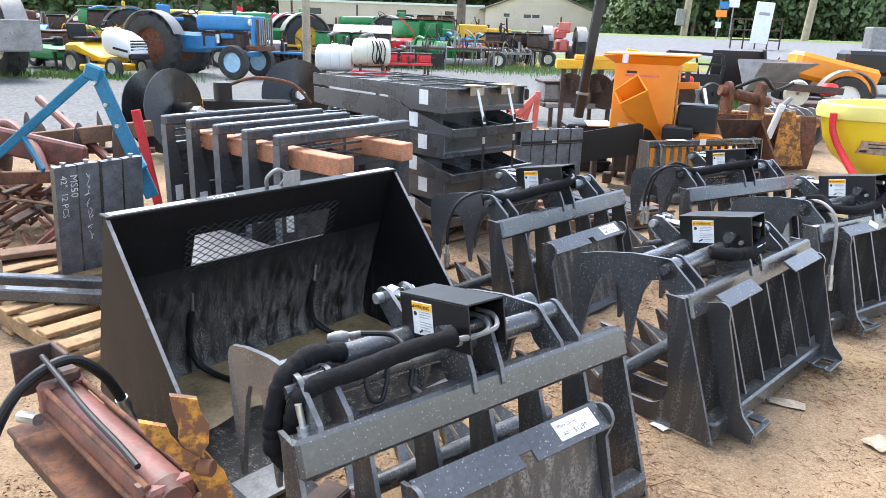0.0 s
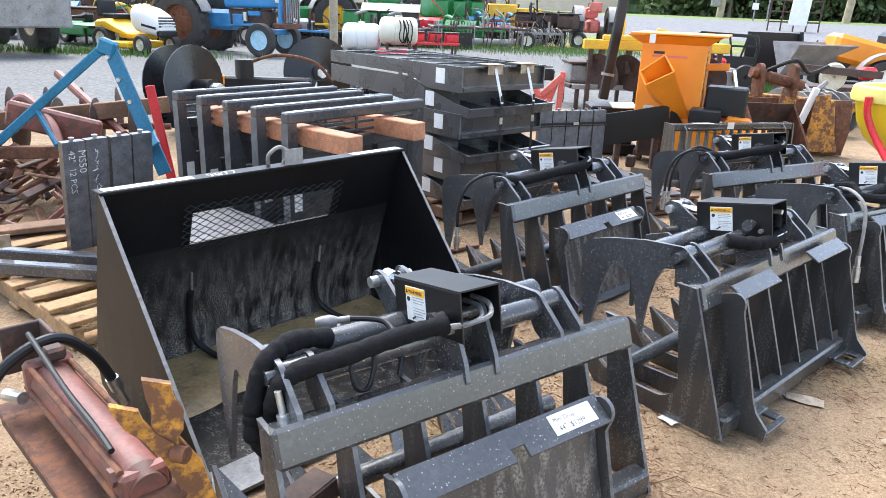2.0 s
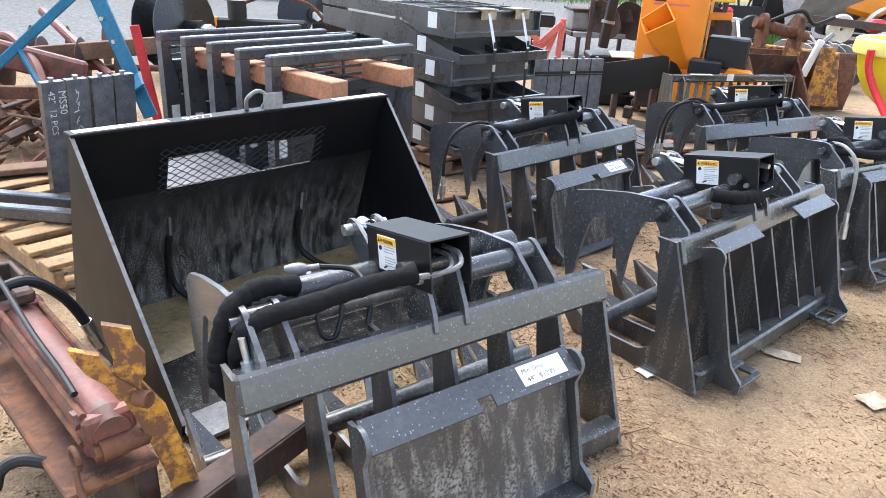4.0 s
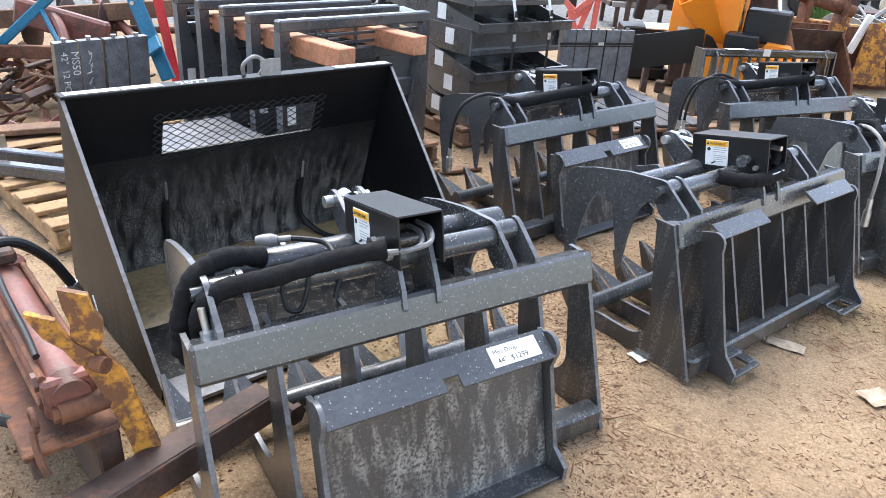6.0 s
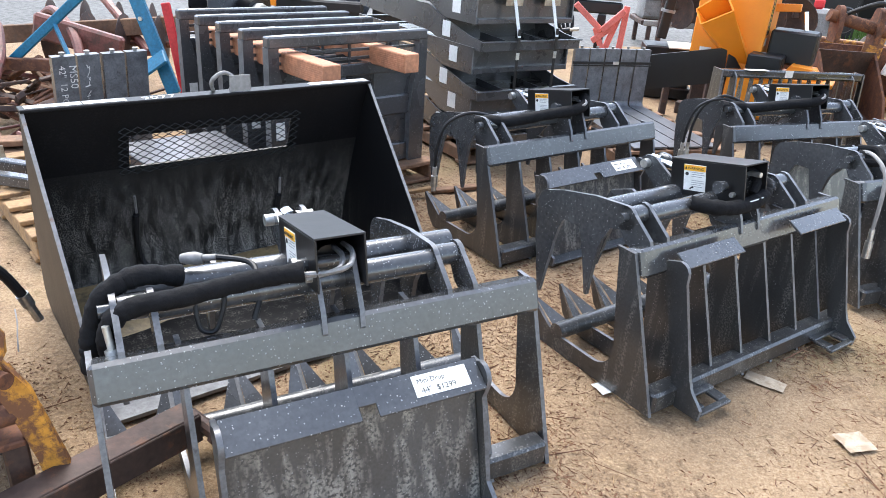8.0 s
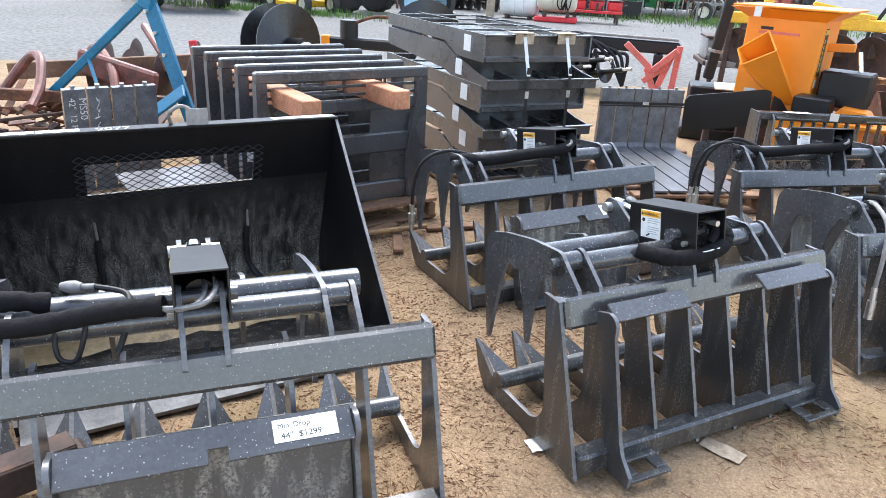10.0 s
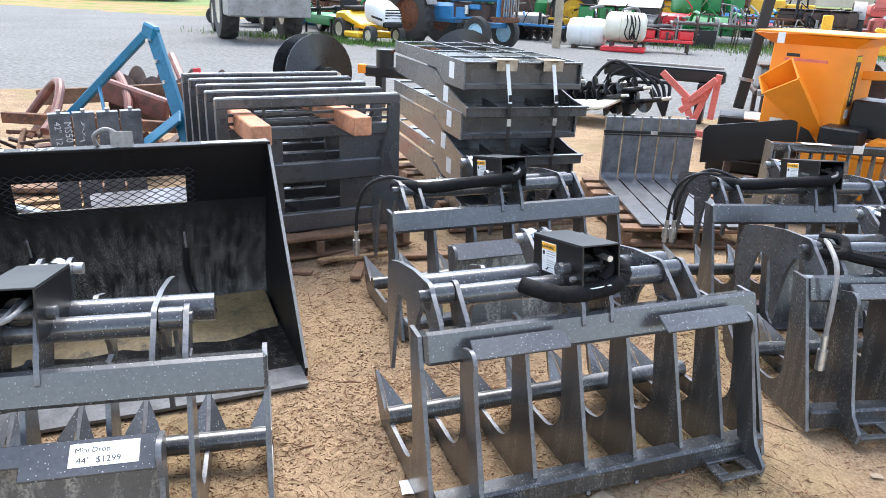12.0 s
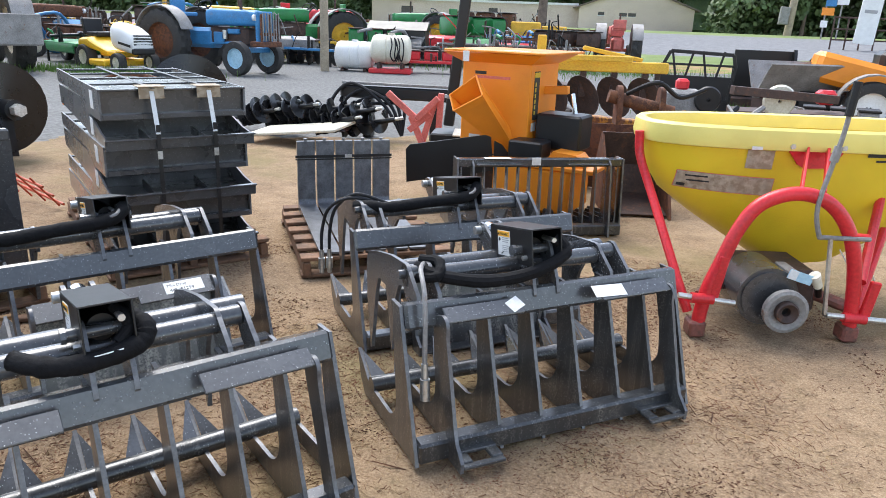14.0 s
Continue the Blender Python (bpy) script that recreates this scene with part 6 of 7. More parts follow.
def wheel(parent, c, r, w, rimmat, axis_y=True, lugs=0, name="wheel"):
    """A wheel with tyre, rim and lugs, turning about local y."""
    m = Matrix.Translation(c) @ pose(0, 0, 0, 90)
    rim_r = r * 0.60
    wl_ob = part(name, Geo().lathe([(0.02, -w * 0.22), (rim_r * 0.35, -w * 0.25), (rim_r * 0.5, -w * 0.08), (rim_r * 0.92, -w * 0.10), (rim_r, -w * 0.42), (rim_r, w * 0.42), (rim_r * 0.92, w * 0.10), (rim_r * 0.5, w * 0.08), (0.02, w * 0.2)], 28, m), rimmat, parent, "wheel rim")
    prof = [(rim_r * 0.97, -0.40), (r * 0.80, -0.52), (r * 0.95, -0.46), (r, -0.25), (r, -0.02), (r, 0.02), (r, 0.25), (r * 0.95, 0.46), (r * 0.80, 0.52), (rim_r * 0.97, 0.40)]
    seg = lugs * 4 if lugs else 36
    tg = Geo()
    for k in range(seg):
        for q, (rr, b) in enumerate(prof):
            block = lugs and 2 <= q <= 7 and ((k + (2 if q > 4 else 0) + (1 if q in (2, 7) else 0)) % 4 < 2)
            a, rr = 2 * math.pi * k / seg, rr * (1.045 if block else 1.0)
            tg.v.append(tuple(m @ Vector((rr * math.cos(a), rr * math.sin(a), b * w))))
    n = len(prof)
    tg.f = [(k * n + q, (k + 1) % seg * n + q, (k + 1) % seg * n + q + 1, k * n + q + 1) for k in range(seg) for q in range(n - 1)]
    part("tyre", tg, TYRE, wl_ob, "worn black tyre")
    return wl_ob


def tractor(m, paint, rim, s=1.0, label="", front_rim=None):
    root = thing("farm_tractor", m, label, "tractor")
    for y in (-0.62, 0.62):
        wheel(root, (0, y, 0.69), 0.69, 0.36, RUST if front_rim else rim, lugs=18)
        part("fender", Geo().plate(arc(0, 0.69, 0.80, 20, 160, 12) + arc(0, 0.69, 0.775, 160, 20, 12), -0.18, 0.18, Matrix.Translation((0, y, 0)) @ pose(0, 0, 0, 0, 0, -90)), GREYSTEEL, root)
    for y in (-0.55, 0.55):
        wheel(root, (2.12, y, 0.38), 0.38, 0.20, front_rim or rim)
    part("hood", Geo().loft([(0.95, 0.24, 1.06, 1.42), (1.10, 0.26, 1.06, 1.45), (2.20, 0.26, 1.08, 1.43), (2.42, 0.25, 1.08, 1.40), (2.50, 0.22, 1.08, 1.34)], 20, 0.45), paint, root)
    part("hood_stripe", Geo().box((1.60, -0.252, 1.27), (1.0, 0.004, 0.07), None, 0.001), CREAM, root)
    part("nose", Geo().box((2.46, 0, 1.05), (0.10, 0.52, 0.72), None, 0.03), paint, root)
    part("grille_guard", Geo().box((2.62, 0, 0.92), (0.06, 0.62, 0.07), None, 0.01).box((2.62, -0.28, 1.05), (0.05, 0.05, 0.6), None, 0.01).box((2.62, 0, 1.05), (0.05, 0.05, 0.6), None, 0.01).box((2.62, 0.28, 1.05), (0.05, 0.05, 0.6), None, 0.01).box((2.50, 0, 0.70), (0.40, 0.66, 0.12), None, 0.02), RUST, root)
    part("engine", Geo().box((1.55, 0, 0.84), (1.15, 0.36, 0.40), None, 0.05), DARKRUST, root)
    part("engine_side", Geo().box((1.30, -0.20, 0.80), (0.30, 0.10, 0.26), None, 0.03).box((1.75, -0.20, 0.95), (0.34, 0.12, 0.12), None, 0.04).cyl((1.05, -0.22, 0.66), (1.95, -0.22, 0.72), 0.03, 8), paint, root)
    part("filter", Geo().cyl((1.52, -0.25, 0.78), (1.52, -0.25, 0.98), 0.055, 12), ZINC, root)
    for k in range(7):
        part("grille_bar", Geo().box((2.66, -0.27 + 0.09 * k, 1.08), (0.025, 0.03, 0.60), None, 0.005), GREYSTEEL, root)
    part("gearcase", Geo().box((0.45, 0, 0.78), (1.3, 0.42, 0.46), None, 0.08), paint, root)
    part("axle_beam", Geo().box((2.12, 0, 0.55), (0.14, 1.05, 0.12), None, 0.02), paint, root)
    part("seat", Geo().box((0.05, 0, 1.30), (0.42, 0.46, 0.09), None, 0.03).box((-0.16, 0, 1.47), (0.08, 0.44, 0.30), None, 0.03), paint, root)
    part("steering_wheel", Geo().tube([(0.72 + 0.20 * math.cos(a) * 0.4, 0.20 * math.sin(a), 1.52 + 0.16 * math.cos(a) * 0.6) for a in np.linspace(0, 2 * math.pi, 13)], 0.016, 6, 3).cyl((0.72, 0, 1.52), (1.0, 0, 1.25), 0.02, 8), BOXBLACK, root)
    part("headlamp", Geo().cyl((2.40, -0.27, 1.27), (2.46, -0.27, 1.27), 0.07, 14), WHITEPAINT, root)
    part("exhaust", Geo().cyl((1.9, -0.1, 1.4), (1.9, -0.1, 1.85), 0.035, 10), DARKRUST, root)
    return root


tractor(pose(-6.20, 18.15, 0, 0, 0, -20), TRACTORBLUE, PALEBLUE, label="old blue farm tractor with rusty rear wheels", front_rim=PALEBLUE)


def lawn_mower(m):
    root = thing("lawn_tractor", m, "yellow and white lawn tractor with black seat", "lawn mower")
    for y in (-0.36, 0.36):
        wheel(root, (0, y, 0.25), 0.25, 0.22, CREAM)
        wheel(root, (1.18, y, 0.19), 0.19, 0.16, CREAM)
    part("hood", Geo().loft([(0.66, 0.18, 0.50, 0.90), (0.80, 0.25, 0.42, 0.95), (1.15, 0.27, 0.38, 0.90), (1.38, 0.26, 0.36, 0.80), (1.50, 0.22, 0.38, 0.68), (1.53, 0.16, 0.42, 0.60)], 24, 0.6), WHITEPAINT, root)
    part("hood_stripe", Geo().box((1.20, -0.268, 0.72), (0.42, 0.012, 0.045), pose(0, 0, 0, 0, 8), 0.004), BOXBLACK, root)
    for k in range(4):
        part("grille_slat", Geo().box((1.52, 0, 0.55 + 0.055 * k), (0.02, 0.40, 0.028), None, 0.005), BOXBLACK, root)
    part("bumper", Geo().box((1.50, 0, 0.42), (0.12, 0.46, 0.12), None, 0.03), BOXBLACK, root)
    part("body", Geo().loft([(-0.30, 0.22, 0.40, 0.56), (-0.20, 0.40, 0.38, 0.64), (0.15, 0.42, 0.40, 0.66), (0.38, 0.36, 0.36, 0.52), (0.62, 0.26, 0.30, 0.40)], 20, 0.55).box((0.62, 0, 0.34), (0.6, 0.5, 0.10), None, 0.03), MOWYELLOW, root)
    part("deck", Geo().box((0.60, 0, 0.17), (0.62, 1.0, 0.13), None, 0.05), MOWYELLOW, root)
    part("seat", Geo().box((0.02, 0, 0.70), (0.42, 0.44, 0.10), None, 0.04).box((-0.20, 0, 0.88), (0.10, 0.42, 0.34), pose(0, 0, 0, 0, -8), 0.04), BOXBLACK, root)
    part("steering_wheel", Geo().tube([(0.62 + 0.05 * math.cos(a), 0.16 * math.sin(a), 0.98 + 0.10 * math.cos(a)) for a in np.linspace(0, 2 * math.pi, 13)], 0.015, 6, 3), BOXBLACK, root)
    return root


lawn_mower(pose(-7.80, 17.25, 0, 0, 0, -30) @ Matrix.Scale(1.12, 4))
back_tractor = tractor(pose(-9.59, 15.6, 0, 0, 0, 136) @ Matrix.Scale(1.2, 4), YELLOW, CREAM, label="old yellow tractor carrying a weathered grey steel box")
part("transport_box", Geo().box((-0.95, 0, 0.50), (0.80, 1.50, 0.05), None, 0.01).box((-1.34, 0, 0.74), (0.05, 1.50, 0.50), None, 0.01).box((-0.56, 0, 0.74), (0.05, 1.50, 0.50), None, 0.01).box((-0.95, 0.74, 0.74), (0.80, 0.05, 0.50), None, 0.01).box((-0.95, -0.74, 0.74), (0.80, 0.05, 0.50), None, 0.01), GREYSTEEL, back_tractor, "weathered grey steel box streaked with rust")
for y in (-0.35, 0.35):
    part("lift_arm", Geo().box((-0.35, y, 0.50), (0.7, 0.07, 0.09), None, 0.01), DARKRUST, back_tractor)
for x, y, r, paint, rim, sc, lab in ((-9.2, 23.6, 20, YELLOW, WORNYELLOW, 1.1, "old yellow tractor among the parked machinery"), (-4.3, 25.6, -150, GREEN, YELLOW, 1.1, "green farm tractor with yellow wheels in the machinery row"),
                                    (-13.2, 21.0, 60, RUST, CREAM, 1.0, "rusty old tractor among the parked machinery"), (-6.6, 27.5, -20, RED, CREAM, 1.1, "red farm tractor in the machinery row"), (-1.0, 30.5, 150, GREEN, YELLOW, 1.1, "green farm tractor with yellow wheels parked far back")):
    tractor(pose(x, y, ground_height(x, y), 0, 0, r) @ Matrix.Scale(sc, 4), paint, rim, label=lab)


def pickup(m):
    root = thing("pickup_truck", m, "silver pickup truck parked on the gravel", "truck")
    part("body", Geo().loft([(-2.60, 0.82, 0.55, 1.05), (-2.50, 0.92, 0.45, 1.12), (0.9, 0.95, 0.42, 1.14), (2.0, 0.94, 0.42, 1.08), (2.62, 0.86, 0.48, 0.98), (2.74, 0.70, 0.55, 0.88)], 24, 0.4), SILVER, root)
    part("cab", Geo().loft([(-0.75, 0.74, 1.08, 1.60), (-0.55, 0.76, 1.06, 1.80), (0.55, 0.76, 1.06, 1.82), (1.30, 0.84, 1.06, 1.14)], 24, 0.4), SILVER, root)
    for sgn in (-1, 1):
        part("side_glass", Geo().plate([(-0.55, 1.18), (-0.52, 1.66), (0.45, 1.68), (0.95, 1.20)], 0.0, 0.012, Matrix.Translation((0, sgn * 0.792, 0)) @ SWAP), GLASS, root, "dark side window")
        part("tail_lamp", Geo().box((-2.56, sgn * 0.80, 0.92), (0.06, 0.14, 0.26), None, 0.02), RED, root, "red tail lamp")
        for x in (-1.65, 1.75):
            wheel(root, (x, sgn * 0.80, 0.37), 0.37, 0.24, SILVER)
    part("rear_bumper", Geo().box((-2.68, 0, 0.52), (0.14, 1.7, 0.16), None, 0.03), CHROME, root, "chrome rear bumper")
    return root


pickup(pose(-29.6, 31.6, 0.08, 0, 0, 221) @ Matrix.Scale(1.15, 4))


def implement(m, paint, seed, label, size=1.0, wheels=0):
    """A farm implement: frame and hitch with a cutter deck, disc gangs, seed boxes, spring tines or a scoop."""
    r = random.Random(seed)
    root = thing("farm_implement", m, label, "farm implement")
    w, d, h = size * r.uniform(1.2, 1.9), size * r.uniform(0.7, 1.1), size * r.uniform(0.55, 0.85)
    dark = r.choice((DARKRUST, GREYSTEEL, BOXBLACK, RUST))
    for y in (-d / 2, d / 2):
        part("beam", Geo().box((0, y, h * 0.62), (w, 0.07, 0.07), None, 0.01), dark if y > 0 else paint, root)
    for k in range(3):
        x = -w / 2 + w * k / 2
        part("cross_beam", Geo().box((x, 0, h * 0.62), (0.06, d, 0.06), None, 0.01), dark, root)
    for x in (-w * 0.42, w * 0.42):
        for y in (-d / 2, d / 2):
            part("leg", Geo().box((x, y, h * 0.30), (0.055, 0.055, h * 0.62), None, 0.008), dark, root)
    sort = seed % 5
    if sort == 0:
        part("cutter_deck", Geo().loft([(-w * 0.5, d * 0.30, h * 0.40, h * 0.62), (-w * 0.40, d * 0.55, h * 0.30, h * 0.72), (w * 0.40, d * 0.55, h * 0.30, h * 0.72), (w * 0.5, d * 0.30, h * 0.40, h * 0.62)], 16, 0.5), paint, root)
        part("gearbox", Geo().box((0, 0, h * 0.86), (0.26, 0.24, 0.22), None, 0.04).cyl((0, 0, h * 0.9), (0, -d * 0.7, h * 0.85), 0.045, 10), dark, root)
    elif sort == 1:
        for y in (-d * 0.3, d * 0.35):
            for k in range(6):
                part("disc", Geo().lathe([(0.02, 0.05), (0.14, 0.03), (0.24, 0.0), (0.245, 0.006), (0.14, 0.036), (0.02, 0.056)], 18, pose(-w * 0.42 + w * 0.168 * k, y, 0.27, 0, 90, 14)), dark, root)
            part("gang_axle", Geo().cyl((-w * 0.48, y, 0.27), (w * 0.48, y, 0.27), 0.025, 8), DARKRUST, root)
    elif sort == 2:
        for k in range(3):
            x = -w * 0.36 + w * 0.36 * k
            part("seed_box", Geo().loft([(x - w * 0.14, d * 0.22, h * 0.72, h * 1.15), (x - w * 0.12, d * 0.30, h * 0.68, h * 1.22), (x + w * 0.12, d * 0.30, h * 0.68, h * 1.22), (x + w * 0.14, d * 0.22, h * 0.72, h * 1.15)], 14, 0.4), paint, root)
            part("box_lid", Geo().box((x, 0, h * 1.235), (w * 0.30, d * 0.62, 0.03), None, 0.01), dark, root)
    elif sort == 3:
        for y in (-d * 0.5, 0.0, d * 0.5):
            for k in range(6):
                x = -w * 0.45 + w * 0.18 * k + 0.03 * y
                part("spring_tine", Geo().tube([(x, y, h * 0.62), (x, y - 0.12, h * 0.80), (x, y - 0.26, h * 0.62), (x, y - 0.20, h * 0.30), (x, y - 0.02, 0.03)], 0.018, 6, 4), paint if k % 2 else dark, root)
        part("roller", Geo().cyl((-w * 0.46, d * 0.75, 0.14), (w * 0.46, d * 0.75, 0.14), 0.12, 12), dark, root)
    else:
        shell = [(d * 0.4, 0.02), (-d * 0.35, 0.02), (-d * 0.5, h * 0.3), (-d * 0.45, h * 0.75), (-d * 0.2, h), (-d * 0.17, h * 0.97), (-d * 0.40, h * 0.72), (-d * 0.44, h * 0.32), (-d * 0.31, 0.06), (d * 0.4, 0.06)]
        part("scoop", Geo().plate(shell, -w * 0.45, w * 0.45), paint, root)
        for x in (-w * 0.3, w * 0.3):
            part("lift_arm", Geo().tube([(x, -d * 0.5, h * 0.5), (x, -d * 0.9, h * 1.15), (x, -d * 1.6, h * 1.1)], 0.05, 8, 4), paint, root)
    for k in range(4):
        x, y = r.uniform(-w, w) * 0.45, r.uniform(-d, d) * 0.5
        part("lever", Geo().tube([(x, y, h * 0.6), (x + r.uniform(-0.2, 0.2), y, h * r.uniform(0.8, 1.1)), (x + r.uniform(-0.4, 0.4), y + r.uniform(-0.3, 0.3), h * r.uniform(0.9, 1.35))], r.choice((0.014, 0.02, 0.03)), 6, 4), r.choice((dark, paint, RUBBER, GREYSTEEL)), root)
    part("top_link_mast", Geo().box((0, -d / 2, h * 0.88), (0.06, 0.07, h * 0.5), None, 0.01).box((0.13, -d / 2, h * 0.80), (0.05, 0.05, h * 0.36), None, 0.01), dark, root)
    for k in range(wheels):
        wheel(root, ((w / 2 + 0.1) * (1 if k % 2 else -1), 0.1 * k, 0.28), 0.28, 0.18, CREAM)
    return root


rows = [
    (-9.3, 18.9, GREEN, 1.1, "green mower deck implement in the machinery row"), (-8.2, 19.6, GREEN, 1.0, "green rotary cutter in the machinery row"),
    (-10.6, 20.8, RUST, 1.2, "rusty plough frame in the machinery row"), (-6.8, 21.0, GREYSTEEL, 1.2, "grey harrow frame in the machinery row"),
    (-8.7, 22.2, YELLOW, 1.2, "yellow cultivator in the machinery row"), (-5.3, 22.5, GREYSTEEL, 1.3, "grey tool carrier in the machinery row"),
    (-3.9, 22.0, TRACTORBLUE, 1.0, "blue seeder in the machinery row"), (-2.6, 23.6, GREEN, 1.1, "green mower in the machinery row"),
    (-1.6, 25.6, RED, 1.2, "red tiller in the machinery row"), (0.1, 27.0, GREEN, 1.3, "green rotary cutter in the machinery row"),
    (1.4, 28.5, RED, 1.2, "red hay rake in the machinery row"), (2.2, 33.0, DARKRUST, 1.6, "rusty disc frame in the machinery row"),
    (0.2, 35.0, RUST, 1.7, "rusty hay tedder in the machinery row"), (3.2, 26.2, GREYSTEEL, 1.0, "grey implement by the grass"),
    (-11.8, 22.5, TRACTORBLUE, 1.3, "blue drill in the machinery row"), (-12.6, 19.6, GREEN, 1.1, "green loader frame in the machinery row"),
    (-4.6, 25.0, YELLOW, 1.3, "yellow sprayer frame in the machinery row"), (-7.0, 24.6, GREEN, 1.3, "green baler frame in the machinery row"),
    (-9.9, 25.6, RED, 1.4, "red cultivator in the machinery row"), (-2.4, 29.5, RUST, 1.4, "rusty harrow in the machinery row"),
    (-0.8, 31.8, GREYSTEEL, 1.5, "grey gate rack in the machinery row"), (-5.6, 28.0, GREEN, 1.5, "green planter in the machinery row"),
    (4.2, 33.5, DARKRUST, 1.5, "dark harrow in the machinery row"), (-13.5, 25.0, YELLOW, 1.5, "yellow scraper in the machinery row"),
]
for k, (x, y, paint, s, lab) in enumerate(rows):
    implement(pose(x, y, ground_height(x, y), 0, 0, (37 * k) % 70 - 35), paint, k, lab, s * 1.05, wheels=(k % 3 == 0) * 2)
more = random.Random(41)
for k in range(34):
    paint, word = ((GREEN, "green"), (RUST, "rusty brown"), (DARKRUST, "dark rusty"), (BOXBLACK, "black"), (GREYSTEEL, "grey"), (RED, "red"), (RUST, "rusty brown"), (GREEN, "green"), (DARKRUST, "dark rusty"), (TRACTORBLUE, "blue"))[k % 10]
    implement(pose(-17 + 0.63 * k + more.uniform(-0.4, 0.4), 23.5 + more.uniform(0, 11), 0.03, 0, 0, more.uniform(-40, 40)), paint, 200 + k, word + " farm implement in the crowded machinery row", more.uniform(1.2, 1.7), wheels=(k % 4 == 0) * 2)
implement(pose(-0.45, 20.6, 0, 0, 0, 8), RED, 77, "bright red low implement frame beside the tanks", 0.75)
implement(pose(0.9, 25.6, 0, 0, 0, 5), GREEN, 78, "bright green rotary cutter on the grass", 1.05)


def tank(m, material, label, hoses=False):
    root = thing("liquid_tank", m, label, "tank", "spray tanks")
    prof = [(0.0, -0.52), (0.22, -0.515), (0.32, -0.47), (0.36, -0.40), (0.365, -0.12), (0.345, -0.10), (0.365, -0.08), (0.365, 0.12), (0.345, 0.14), (0.365, 0.16), (0.36, 0.40), (0.32, 0.47), (0.22, 0.515), (0.0, 0.52)]
    part("shell", Geo().lathe(prof, 28, pose(0, 0, 0.48, 0, 90, 0)), material, root)
    part("cap", Geo().cyl((0, 0, 0.82), (0, 0, 0.88), 0.09, 14), material, root)
    for x in (-0.3, 0.3):
        part("cradle", Geo().box((x, 0, 0.08), (0.08, 0.6, 0.16), None, 0.01), DARKRUST, root)
    if hoses:
        for k in range(4):
            part("hose", Geo().tube([(0.02 + 0.09 * k, -0.30, 0.78), (0.06 + 0.10 * k, -0.375, 0.60), (0.02 + 0.11 * k, -0.39, 0.35), (0.12 + 0.06 * k, -0.33, 0.20), (0.22, -0.36, 0.45), (0.14, -0.30, 0.75)], 0.016, 6, 6), RUBBER, root)
    return root


tank(pose(-2.45, 20.2, -0.08, 0, 0, 2), WHITEPAINT, "white plastic liquid tank on the ground")
tank(pose(-1.42, 19.9, 0.12, 0, 0, 4), CREAM, "cream plastic spray tank wound with black hoses", True)
solid("tank_stand", Geo().box((0, 0, 0.06), (1.1, 0.7, 0.12), None, 0.02), RED, pose(-1.42, 19.9, 0, 0, 0, 4), "red steel skid under the spray tank", "stand")
bin_ = thing("black_hopper_box", pose(-1.95, 24.2, 0), "black steel box with sloping lid", "steel box")
part("box", Geo().box((0, 0, 0.55), (1.8, 1.0, 1.0), None, 0.03), BOXBLACK, bin_)
part("lid", Geo().plate([(-0.55, 1.05), (0.0, 1.30), (0.55, 1.05)], -0.95, 0.95), BOXBLACK, bin_)
solid("scraper_bucket", Geo().plate([(0, 0), (0, 0.5), (0.1, 0.5), (0.12, 0.1), (0.6, 0.05), (0.6, 0)], -0.8, 0.8), BOXBLACK, pose(-0.1, 23.5, 0), "black loader scoop beside the tanks", "bucket")
yx = thing("yellow_road_sweeper", pose(2.4, 30.0, 0, 0, 0, 0), "yellow box machine with an orange warning triangle", "machine")
part("box", Geo().box((-0.35, 0, 1.0), (1.15, 1.0, 0.9), None, 0.04), YELLOW, yx)
part("box", Geo().box((0.75, 0.1, 0.95), (0.95, 0.9, 0.75), None, 0.04), YELLOW, yx)
part("frame", Geo().box((0.2, 0, 0.42), (2.4, 0.8, 0.14), None, 0.02), DARKRUST, yx)
part("warning_triangle", Geo().plate([(-0.28, 0.0), (0.28, 0.0), (0.0, 0.50)], 0, 0.02, Matrix.Translation((0.35, -0.62, 0.55)) @ pose(0, 0, 0, 0, 0, -90)), ORANGE, yx, "orange slow vehicle triangle")
wheel(yx, (1.45, -0.55, 0.40), 0.42, 0.22, CREAM)
wheel(yx, (-0.7, -0.55, 0.40), 0.42, 0.22, CREAM)
tractor(pose(5.3, 27.4, 0, 0, 0, 86), PALERED, DARKRUST, label="old red farm tractor seen from behind")


